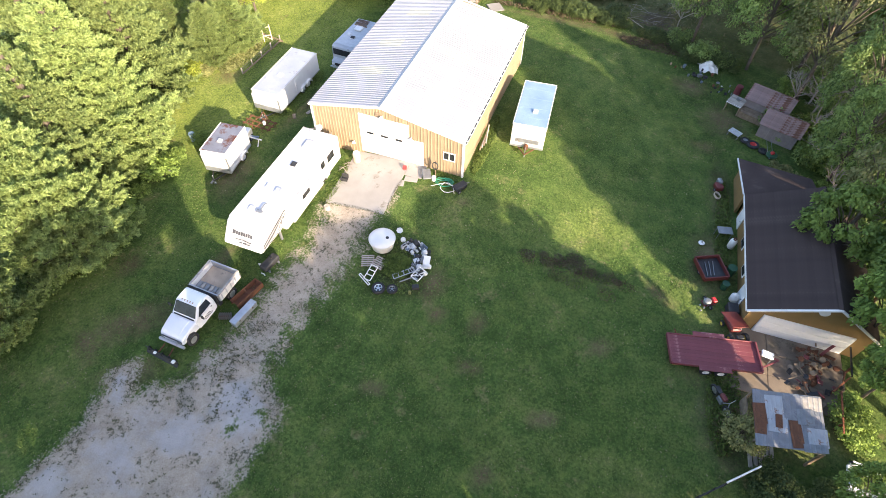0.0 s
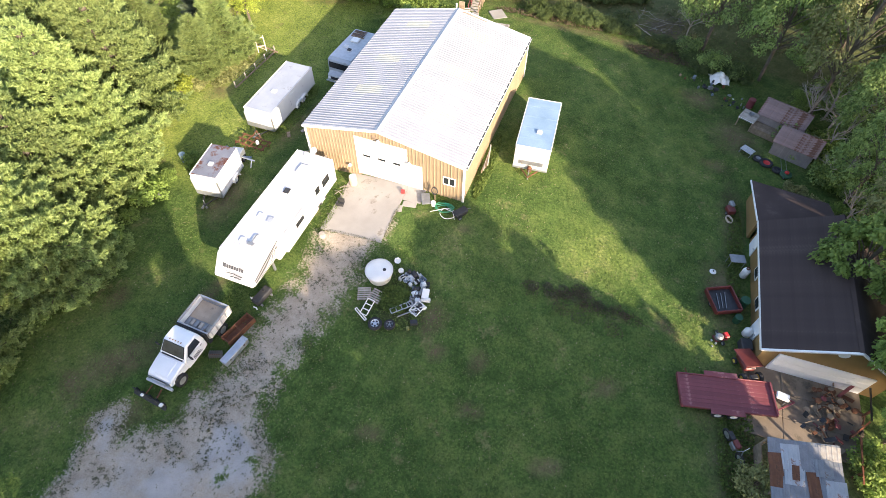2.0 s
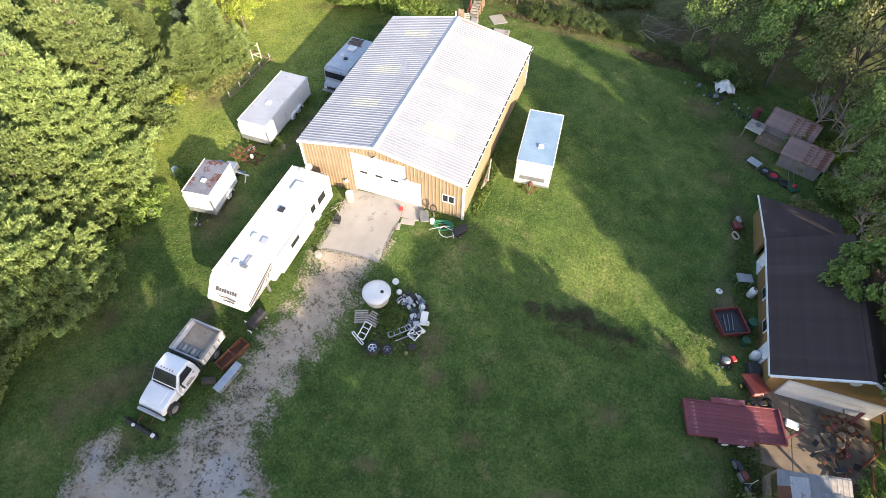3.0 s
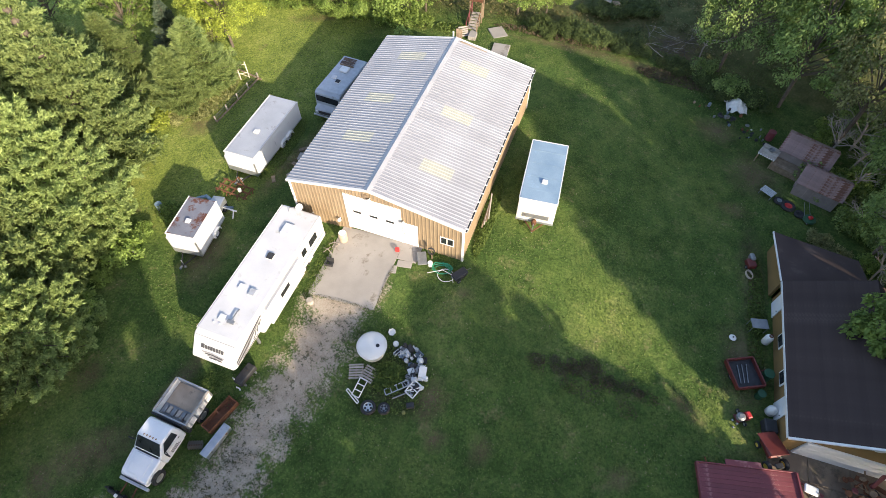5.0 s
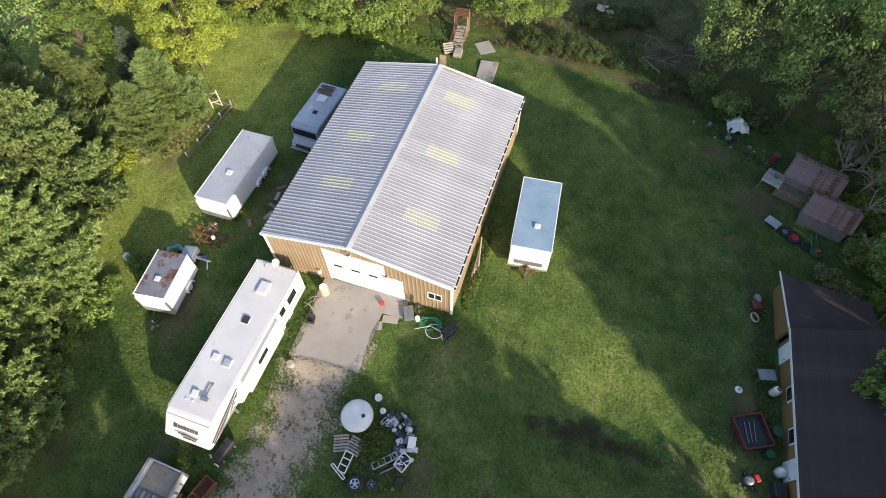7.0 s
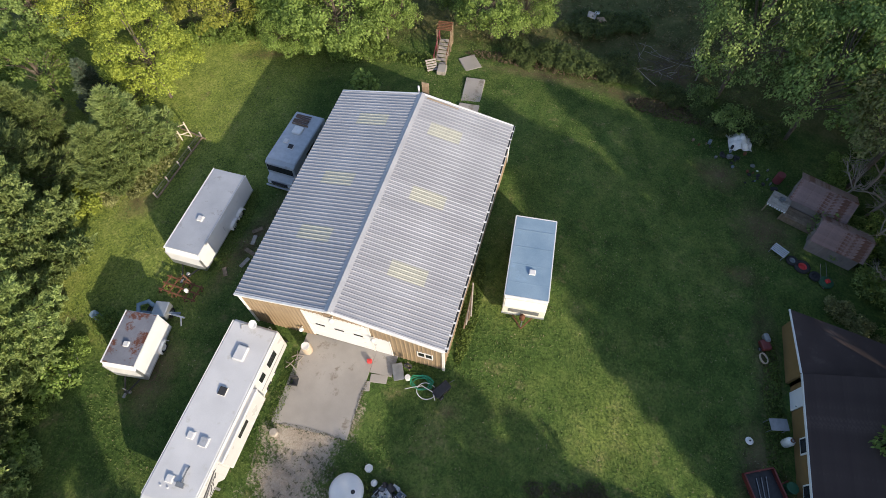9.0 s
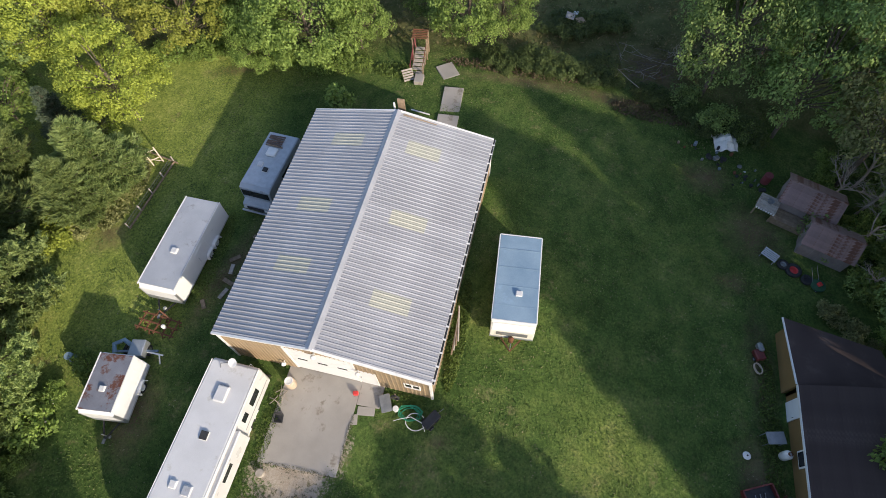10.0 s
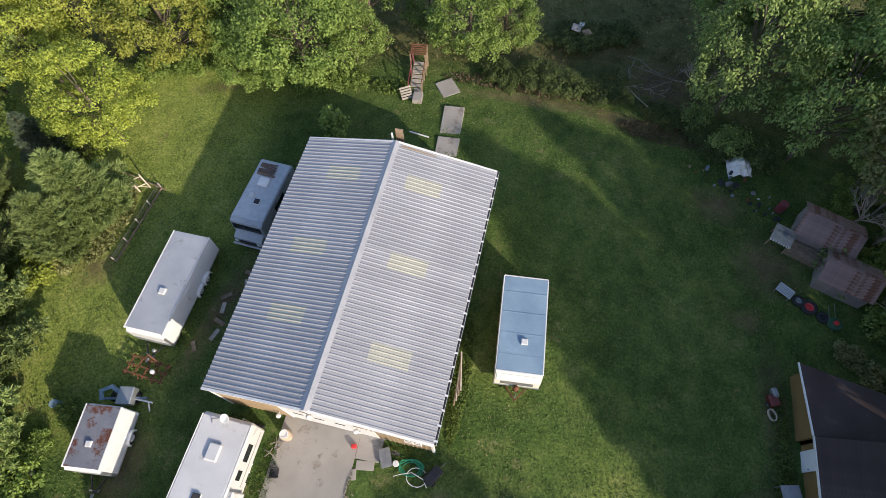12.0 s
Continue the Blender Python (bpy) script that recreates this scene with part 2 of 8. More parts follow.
M = {
    "siding": material("tan painted steel", [(0.275, 0.205, 0.13), (0.335, 0.253, 0.164)], 0.5, 0.0, 1.2, 30, stain=(0.30, 0.19, 0.09), stain_amount=0.25, stain_scale=0.8),
    "roof_steel": material("weathered galvanised roofing", [(0.33, 0.33, 0.347), (0.42, 0.42, 0.437)], 0.55, 0.15, 0.5, 14, stain=(0.43, 0.40, 0.37), stain_amount=0.3, stain_scale=0.7, per=0.06),
    "skylight": material("yellowed fibreglass", [(0.40, 0.395, 0.335), (0.46, 0.452, 0.375)], 0.5, 0.0, 2, 30),
    "white": material("white gloss enamel", [(0.73, 0.735, 0.74), (0.80, 0.805, 0.81)], 0.32, 0.0, 1.2, 40, stain=(0.58, 0.57, 0.53), stain_amount=0.18, stain_scale=1.2),
    "trim": material("white painted trim", [(0.70, 0.69, 0.66), (0.80, 0.79, 0.76)], 0.5, 0.0, 3, 40),
    "rv": material("white gel coat", [(0.56, 0.56, 0.56), (0.63, 0.63, 0.63)], 0.3, 0.0, 0.7, 20, stain=(0.57, 0.56, 0.53), stain_amount=0.28, stain_scale=0.9),
    "rubber_roof": material("chalky white rubber roofing", [(0.530, 0.530, 0.536), (0.614, 0.614, 0.619)], 0.75, 0.0, 0.8, 30, stain=(0.48, 0.47, 0.44), stain_amount=0.33, stain_scale=1.1),
    "alu": material("brushed aluminium", [(0.52, 0.53, 0.55), (0.62, 0.63, 0.65)], 0.4, 0.8, 3, 60, stain=(0.4, 0.4, 0.4), stain_amount=0.3),
    "grey_roof": material("dull aluminium trailer roof", [(0.44, 0.45, 0.47), (0.54, 0.55, 0.57)], 0.55, 0.4, 0.9, 25, stain=(0.33, 0.32, 0.31), stain_amount=0.35, stain_scale=1.3),
    "rust_roof": material("trailer roof gone to rust", [(0.195, 0.200, 0.232), (0.265, 0.272, 0.310)], 0.6, 0.3, 1.5, 25, stain=(0.15, 0.058, 0.035), stain_amount=0.55, stain_scale=1.3),
    "blue": material("faded blue roof coating", [(0.182, 0.273, 0.362), (0.266, 0.364, 0.452)], 0.5, 0.0, 0.8, 20, stain=(0.27, 0.38, 0.50), stain_amount=0.3, stain_scale=0.9),
    "cream": material("cream aluminium siding", [(0.66, 0.64, 0.56), (0.74, 0.72, 0.65)], 0.45, 0.0, 1.5, 30, stain=(0.45, 0.42, 0.35), stain_amount=0.25),
    "shingle": material("charcoal asphalt roofing", [(0.052, 0.038, 0.035), (0.072, 0.053, 0.048)], 0.92, 0.0, 0.8, 45, spec=0.15, bump=0.3, stain=(0.088, 0.066, 0.060), stain_amount=0.35, stain_scale=0.8, per=0.06),
    "ochre": material("ochre house siding", [(0.20, 0.125, 0.045), (0.245, 0.155, 0.06)], 0.7, 0.0, 1.5, 30, stain=(0.25, 0.16, 0.07), stain_amount=0.3),
    "red": material("faded red paint", [(0.158, 0.034, 0.040), (0.202, 0.053, 0.059)], 0.55, 0.0, 1.2, 25, stain=(0.34, 0.15, 0.14), stain_amount=0.35, stain_scale=1.4, per=0.1),
    "red_bright": material("red enamel", [(0.50, 0.03, 0.03), (0.56, 0.05, 0.045)], 0.4, 0.0, 3, 30),
    "dark_red": material("dark red enamel", [(0.11, 0.02, 0.018), (0.16, 0.032, 0.026)], 0.5, 0.0, 3, 30, stain=(0.12, 0.05, 0.03), stain_amount=0.3),
    "rust": material("rusted steel", [(0.125, 0.052, 0.028), (0.20, 0.085, 0.042)], 0.85, 0.2, 4, 50, bump=0.3, stain=(0.09, 0.045, 0.03), stain_amount=0.4, stain_scale=3),
    "rust_orange": material("orange rusted sheet", [(0.19, 0.065, 0.03), (0.27, 0.10, 0.045)], 0.85, 0.15, 3, 45, bump=0.3, stain=(0.13, 0.06, 0.035), stain_amount=0.35),
    "galv": material("galvanised sheet", [(0.42, 0.44, 0.46), (0.54, 0.56, 0.58)], 0.45, 0.7, 3, 30, stain=(0.30, 0.29, 0.28), stain_amount=0.3),
    "steel_grey": material("dull grey steel", [(0.20, 0.21, 0.22), (0.30, 0.31, 0.32)], 0.55, 0.5, 3, 40, stain=(0.19, 0.12, 0.08), stain_amount=0.35),
    "blue_grey": material("blue grey enamel", [(0.13, 0.17, 0.22), (0.20, 0.25, 0.30)], 0.5, 0.1, 3, 40, stain=(0.1, 0.09, 0.09), stain_amount=0.3),
    "black": material("black paint", [(0.012, 0.012, 0.013), (0.03, 0.03, 0.032)], 0.5, 0.0, 5, 50),
    "plastic_black": material("matt black plastic", [(0.02, 0.02, 0.022), (0.04, 0.04, 0.042)], 0.7, 0.0, 5, 50),
    "rubber": material("tyre rubber", [(0.018, 0.018, 0.019), (0.04, 0.04, 0.04)], 0.9, 0.0, 8, 60, bump=0.2),
    "glass": material("dark window glass", [(0.015, 0.018, 0.02), (0.03, 0.034, 0.038)], 0.12, 0.0, 2, 10, spec=0.35),
    "clear": material("pale window glass", [(0.05, 0.06, 0.065), (0.09, 0.10, 0.105)], 0.1, 0.0, 2, 10, spec=0.8),
    "concrete": material("worn concrete", [(0.286, 0.265, 0.237), (0.361, 0.335, 0.304)], 0.9, 0.0, 0.8, 40, bump=0.3, stain=(0.21, 0.182, 0.148), stain_amount=0.40, stain_scale=0.9),
    "concrete_dark": material("mossy dark concrete", [(0.15, 0.115, 0.082), (0.235, 0.185, 0.135)], 0.9, 0.0, 0.9, 40, bump=0.25, stain=(0.10, 0.085, 0.06), stain_amount=0.42, stain_scale=0.8),
    "poly": material("milky white polyethylene", [(0.70, 0.69, 0.65), (0.78, 0.77, 0.74)], 0.45, 0.0, 1.5, 30, stain=(0.55, 0.52, 0.45), stain_amount=0.2),
    "tan_plastic": material("tan plastic", [(0.413, 0.331, 0.240), (0.482, 0.396, 0.312)], 0.6, 0.0, 3, 30),
    "green_hose": material("green rubber hose", [(0.02, 0.20, 0.10), (0.03, 0.28, 0.15)], 0.5, 0.0, 6, 30),
    "dark_green": material("dark green enamel", [(0.02, 0.07, 0.035), (0.03, 0.10, 0.05)], 0.5, 0.0, 5, 30),
    "yellow": material("yellow paint", [(0.62, 0.42, 0.05), (0.70, 0.50, 0.08)], 0.5, 0.0, 5, 30),
    "wood": material("weathered wood", [(0.18, 0.13, 0.085), (0.29, 0.22, 0.15)], 0.85, 0.0, 5, 60, bump=0.3, stain=(0.11, 0.085, 0.06), stain_amount=0.3, per=0.2),
    "wood_grey": material("silvered boards", [(0.30, 0.27, 0.23), (0.42, 0.38, 0.33)], 0.9, 0.0, 5, 60, bump=0.3, stain=(0.2, 0.18, 0.15), stain_amount=0.3, per=0.18),
    "bed_floor": material("tan pine sheathing", [(0.31, 0.245, 0.18), (0.40, 0.32, 0.24)], 0.85, 0.0, 2, 40, stain=(0.22, 0.18, 0.14), stain_amount=0.3),
    "shed_roof": material("mauve shed roofing", [(0.210, 0.142, 0.130), (0.312, 0.216, 0.198)], 0.8, 0.0, 1.5, 40, stain=(0.15, 0.07, 0.045), stain_amount=0.5, stain_scale=1.4, per=0.12),
    "shed_wall": material("grey pink shed boards", [(0.230, 0.190, 0.178), (0.322, 0.270, 0.253)], 0.8, 0.0, 2, 40, per=0.1),
    "pink_patch": material("bare grey roll roofing", [(0.17, 0.17, 0.178), (0.25, 0.25, 0.26)], 0.8, 0.0, 2, 30, stain=(0.16, 0.16, 0.17), stain_amount=0.4),
    "bark": material("grey brown bark", [(0.085, 0.065, 0.048), (0.16, 0.13, 0.10)], 0.95, 0.0, 4, 40, bump=0.6),
    "dead_wood": material("bleached dead branches", [(0.24, 0.21, 0.18), (0.36, 0.32, 0.27)], 0.9, 0.0, 4, 40),
    "mesh_wire": material("dull wire", [(0.20, 0.20, 0.20), (0.28, 0.28, 0.28)], 0.6, 0.6, 5, 40),
    "lamp_white": material("white lamp housing", [(0.7, 0.7, 0.68), (0.78, 0.78, 0.76)], 0.4, 0.0, 5, 40),
    "graphic": material("dark grey vinyl lettering", [(0.045, 0.045, 0.05), (0.085, 0.085, 0.09)], 0.5, 0.0, 5, 40),
    "graphic_light": material("grey vinyl swoosh", [(0.26, 0.26, 0.27), (0.34, 0.34, 0.35)], 0.5, 0.0, 5, 40),
    "grey_blue": material("chalky grey blue paint", [(0.33, 0.37, 0.41), (0.42, 0.46, 0.50)], 0.5, 0.0, 1.5, 30, stain=(0.25, 0.26, 0.27), stain_amount=0.35),
    "cushion": material("brown cloth", [(0.10, 0.07, 0.055), (0.16, 0.11, 0.085)], 0.95, 0.0, 5, 40),
    "teal": material("pale blue plastic", [(0.18, 0.26, 0.33), (0.27, 0.36, 0.43)], 0.5, 0.0, 4, 40),
    "tarp": material("grey blue tarpaulin", [(0.40, 0.43, 0.46), (0.50, 0.53, 0.56)], 0.6, 0.0, 4, 40),
    "pine": foliage("white pine needles", (0.092, 0.150, 0.046), (0.385, 0.475, 0.165), 0.4),
    "spruce": foliage("spruce needles", (0.03, 0.05, 0.033), (0.115, 0.15, 0.095), 0.2),
    "scots": foliage("scots pine needles", (0.075, 0.126, 0.041), (0.263, 0.326, 0.109), 0.3),
    "leaf": foliage("green leaves", (0.081, 0.138, 0.032), (0.295, 0.401, 0.094), 0.4),
    "leaf_dark": foliage("dark woodland leaves", (0.076, 0.132, 0.042), (0.312, 0.415, 0.125), 0.4),
    "leaf_lime": foliage("lime green leaves", (0.130, 0.189, 0.028), (0.432, 0.497, 0.081), 0.36),
    "leaf_yellow": foliage("yellowing leaves", (0.140, 0.184, 0.032), (0.421, 0.443, 0.086), 0.42),
    "leaf_olive": foliage("olive scrub leaves", (0.106, 0.125, 0.045), (0.350, 0.356, 0.144), 0.38),
    "pale_wood": material("pale weathered timber", [(0.50, 0.44, 0.33), (0.62, 0.55, 0.43)], 0.85, 0.0, 4, 50, bump=0.2),
    "amber": material("dull amber lens", [(0.20, 0.09, 0.02), (0.28, 0.13, 0.03)], 0.35, 0.0, 6, 40),
    "patch_white": material("whitewashed roofing sheet", [(0.34, 0.345, 0.35), (0.44, 0.445, 0.45)], 0.6, 0.1, 2.5, 30, stain=(0.24, 0.11, 0.06), stain_amount=0.42, stain_scale=2.2),
    "lawn": foliage("mown grass", (0.036, 0.068, 0.015), (0.150, 0.205, 0.052), 0.2),
    "straw": foliage("dry pasture grass", (0.07, 0.08, 0.03), (0.22, 0.19, 0.09), 0.25),
    "dry_weed": foliage("dull dark weeds", (0.05, 0.056, 0.028), (0.14, 0.14, 0.075), 0.2),
    # green leaves with the thickets' shade put into their colour
    "leaf_shade": foliage("leaves darkened for shade", (0.030, 0.052, 0.018), (0.125, 0.165, 0.050), 0.3),
    "litter": foliage("pale fallen leaves", (0.13, 0.12, 0.06), (0.36, 0.32, 0.19), 0.2),
    "twig": foliage("brown dead stalks", (0.045, 0.035, 0.02), (0.13, 0.10, 0.06), 0.15),
    "weed": foliage("tall weeds", (0.045, 0.08, 0.016), (0.16, 0.22, 0.05), 0.3),
}


# ---- building helpers ----
def ground_z(x, y):
    """The lawn: nearly level, with a low broad rise under the big steel building."""
    return 1.32 * np.exp(-0.5 * (((x + 0.52) / 10.35) ** 2 + ((y - 6.16) / 14.6) ** 2)) + 0.6 * np.exp(-0.5 * (((x + 3.0) / 7.5) ** 2 + ((y - 4.0) / 9.0) ** 2)) - 0.55


def site_shift(x, y):
    """How far a place of the level plan moves when the plan is laid over the rise."""
    u, v = np.clip(x / 10, -2.4, 2.2), np.clip(y / 10, -1.8, 2.6)
    return (-0.109 + 0.538 * u + 0.082 * v + 0.198 * u * u - 0.289 * u * v - 0.188 * v * v,
            0.221 + 0.131 * u + 0.248 * v - 0.033 * u * u + 0.150 * u * v - 0.345 * v * v)


def site(x, y):
    """From the level plan to the place on the ground."""
    dx, dy = site_shift(x, y)
    return x + dx, y + dy


def plan(x, y):
    """From a place on the ground back to the level plan."""
    px, py = x, y
    for _ in range(3):
        dx, dy = site_shift(px, py)
        px, py = x - dx, y - dy
    return px, py


def bevelled(bm, width, segments=1):
    if width > 0:
        bmesh.ops.bevel(bm, geom=list(bm.edges), offset=width, segments=segments, profile=0.7, affect="EDGES", clamp_overlap=True)
    return bm


def box(x0, x1, y0, y1, z0, z1, bevel=0.0, bm=None):
    one = bmesh.new()
    bmesh.ops.create_cube(one, size=1, matrix=Matrix.Translation(((x0 + x1) / 2, (y0 + y1) / 2, (z0 + z1) / 2)) @ Matrix.Diagonal((abs(x1 - x0), abs(y1 - y0), abs(z1 - z0), 1)))
    bevelled(one, bevel)
    return merged(bm, one)


def merged(bm, one):
    if bm is None:
        return one
    tmp = bpy.data.meshes.new("tmp")
    one.to_mesh(tmp)
    one.free()
    bm.from_mesh(tmp)
    bpy.data.meshes.remove(tmp)
    return bm


def cyl(p, q, r, r2=None, n=12, bm=None, bevel=0.0):
    """A rod or drum from p to q."""
    p, q = Vector(p), Vector(q)
    one = bmesh.new()
    m = Matrix.Translation((p + q) / 2) @ (q - p).to_track_quat("Z", "Y").to_matrix().to_4x4()
    bmesh.ops.create_cone(one, cap_ends=True, segments=n, radius1=r, radius2=r if r2 is None else r2, depth=(q - p).length, matrix=m)
    if bevel:
        bmesh.ops.bevel(one, geom=[e for e in one.edges if len(e.link_faces) == 2 and e.calc_face_angle(0) > 1.0], offset=bevel, segments=2, affect="EDGES", clamp_overlap=True)
    return merged(bm, one)


def prism(outline, y0, y1, bevel=0.0, bm=None):
    """An outline in x and z, drawn out from y0 to y1."""
    one = bmesh.new()
    a = [one.verts.new((x, y0, z)) for x, z in outline]
    b = [one.verts.new((x, y1, z)) for x, z in outline]
    one.faces.new(a)
    one.faces.new(b[::-1])
    for k in range(len(a)):
        j = (k + 1) % len(a)
        one.faces.new((a[j], a[k], b[k], b[j]))
    bmesh.ops.recalc_face_normals(one, faces=one.faces)
    bevelled(one, bevel)
    return merged(bm, one)


def lathe(profile, n=20, bm=None, caps=True):
    """A turned body about z from (radius, height) pairs."""
    one = bmesh.new()
    rings = [[one.verts.new((r * math.cos(2 * math.pi * k / n), r * math.sin(2 * math.pi * k / n), z)) for k in range(n)] for r, z in profile]
    for lo, hi in zip(rings, rings[1:]):
        for k in range(n):
            one.faces.new((lo[k], lo[(k + 1) % n], hi[(k + 1) % n], hi[k]))
    if caps:
        one.faces.new(rings[0][::-1])
        one.faces.new(rings[-1])
    return merged(bm, one)


def tube(points, r, n=6, bm=None):
    """A bent pipe through points."""
    one = bmesh.new()
    pts = [Vector(p) for p in points]
    rings = []
    for k, p in enumerate(pts):
        d = (pts[min(k + 1, len(pts) - 1)] - pts[max(k - 1, 0)]).normalized()
        u = d.orthogonal().normalized() if not rings else (side - d * side.dot(d)).normalized()
        side = u
        v = d.cross(u)
        rings.append([one.verts.new(p + r * (u * math.cos(2 * math.pi * j / n) + v * math.sin(2 * math.pi * j / n))) for j in range(n)])
    for lo, hi in zip(rings, rings[1:]):
        for j in range(n):
            one.faces.new((lo[j], lo[(j + 1) % n], hi[(j + 1) % n], hi[j]))
    one.faces.new(rings[0][::-1])
    one.faces.new(rings[-1])
    return merged(bm, one)


def moved(bm, m):
    bmesh.ops.transform(bm, matrix=m, verts=bm.verts)
    return bm


def mesh_of(name, bm, mat, smooth=False):
    me = bpy.data.meshes.new(name)
    bm.to_mesh(me)
    bm.free()
    me.materials.append(M[mat])
    if smooth:
        me.polygons.foreach_set("use_smooth", [True] * len(me.polygons))
    return me


def thing(name, label, category, x, y, yaw=0.0, z=None, group="", kind=""):
    """A thing's base, standing on the ground unless z is given."""
    ob = new(name)
    ob.empty_display_size = 0.1
    x, y = site(x, y)
    ob.matrix_world = pose(x, y, ground_z(x, y) if z is None else z, 0, 0, yaw)
    return tagged(ob, label, category, group, kind)


def part(name, bm, mat, parent, label="", smooth=False, m=None):
    """One mesh of a thing, in the thing's own axes."""
    ob = new(name, mesh_of(name, bm, mat, smooth))
    ob.parent = parent
    if m is not None:
        ob.matrix_local = m
    return tagged(ob, label)


def shared(name, mesh, parent, m, label=""):
    ob = new(name, mesh)
    ob.parent = parent
    ob.matrix_local = m
    return tagged(ob, label)


def single(name, bm, mat, label, category, x, y, yaw=0.0, z=None, group="", kind="", smooth=False):
    """A thing that is one piece."""
    ob = new(name, mesh_of(name, bm, mat, smooth))
    x, y = site(x, y)
    ob.matrix_world = pose(x, y, ground_z(x, y) if z is None else z, 0, 0, yaw)
    return tagged(ob, label, category, group, kind)


def sheet_mesh(name, verts, quads, mat):
    """A mesh straight from arrays of corners and four-sided faces."""
    me = bpy.data.meshes.new(name)
    me.vertices.add(len(verts))
    me.vertices.foreach_set("co", np.asarray(verts, np.float32).ravel())
    me.loops.add(quads.size)
    me.loops.foreach_set("vertex_index", quads.astype(np.int32).ravel())
    me.polygons.add(len(quads))
    me.polygons.foreach_set("loop_start", np.arange(0, quads.size, quads.shape[1], dtype=np.int32))
    me.materials.append(M[mat])
    me.update(calc_edges=True)
    return me


def wheel(parent, x, y, z, r, w, rim="white", name="wheel", label="", lug=True):
    """A road wheel on an axle along x: tyre and rim."""
    hub = part(name, lathe([(0.12 * r, -0.3 * w), (0.55 * r, -0.42 * w), (0.62 * r, -0.4 * w), (0.62 * r, 0.4 * w), (0.55 * r, 0.42 * w), (0.3 * r, 0.3 * w), (0.12 * r, 0.36 * w)], 16), rim, parent, label or "steel rim")
    hub.matrix_local = pose(x, y, z, 0, 90, 0)
    part("tyre", lathe([(0.6 * r, -0.42 * w), (0.75 * r, -0.52 * w), (0.95 * r, -0.48 * w), (r, -0.3 * w), (r, 0.3 * w), (0.95 * r, 0.48 * w), (0.75 * r, 0.52 * w), (0.6 * r, 0.42 * w)], 24, caps=False), "rubber", hub, "black rubber tyre", True)
    return hub


# ---- ground ----
def smooth_step(a, b, v):
    t = np.clip((v - a) / (b - a), 0, 1)
    return t * t * (3 - 2 * t)


def near_line(X, Y, points):
    """How far inside a lane of given half widths each place lies: 1 on the centre line, 0.5 at the edge."""
    best = np.full(X.shape, -1.0)
    for (x0, y0, w0), (x1, y1, w1) in zip(points, points[1:]):
        dx, dy = x1 - x0, y1 - y0
        t = np.clip(((X - x0) * dx + (Y - y0) * dy) / (dx * dx + dy * dy), 0, 1)
        d = np.hypot(X - x0 - t * dx, Y - y0 - t * dy)
        best = np.maximum(best, 0.5 + 0.42 * ((w0 + t * (w1 - w0)) - d) / 1.3)
    return np.clip(best, 0, 1)


def spots(X, Y, rows):
    best = np.zeros(X.shape)
    for x, y, rx, ry, turn in rows:
        c, s = math.cos(radians(turn)), math.sin(radians(turn))
        u, v = ((X - x) * c + (Y - y) * s) / rx, (-(X - x) * s + (Y - y) * c) / ry
        best = np.maximum(best, np.clip(1.0 - 0.5 * np.sqrt(u * u + v * v), 0, 1) * 0.9)
    return best


def inside(X, Y, corners):
    """How far inside an outline each place lies, in metres (negative outside)."""
    best, odd = np.full(X.shape, 1e9), np.zeros(X.shape, bool)
    for (x0, y0), (x1, y1) in zip(corners, corners[1:] + corners[:1]):
        dx, dy = x1 - x0, y1 - y0
        t = np.clip(((X - x0) * dx + (Y - y0) * dy) / (dx * dx + dy * dy), 0, 1)
        best = np.minimum(best, np.hypot(X - x0 - t * dx, Y - y0 - t * dy))
        odd ^= ((y0 > Y) != (y1 > Y)) & (X < dx * (Y - y0) / (dy if dy else 1e-9) + x0)
    return np.where(odd, best, -best)


# the turning place, with a short arm to the north-west and a rounded east end
TURNING = [(-13.3, -18.8), (-12.5, -18.0), (-11.4, -19.4), (-10.4, -18.9), (-9.3, -18.2), (-8.3, -17.0), (-5.9, -16.2), (-4.9, -17.1), (-3.7, -17.7), (-3.6, -19.1), (-4.0, -20.5), (-4.3, -23.0), (-4.4, -36.0), (-17.0, -36.0), (-14.3, -26.0), (-12.8, -22.0)]
LANE = [(-5.0, -3.6, 1.7), (-4.95, -6.3, 1.6), (-5.1, -8.8, 1.45), (-5.5, -11.2, 1.4), (-5.7, -13.4, 1.25), (-5.8, -15.4, 1.5), (-6.3, -16.6, 1.6)]


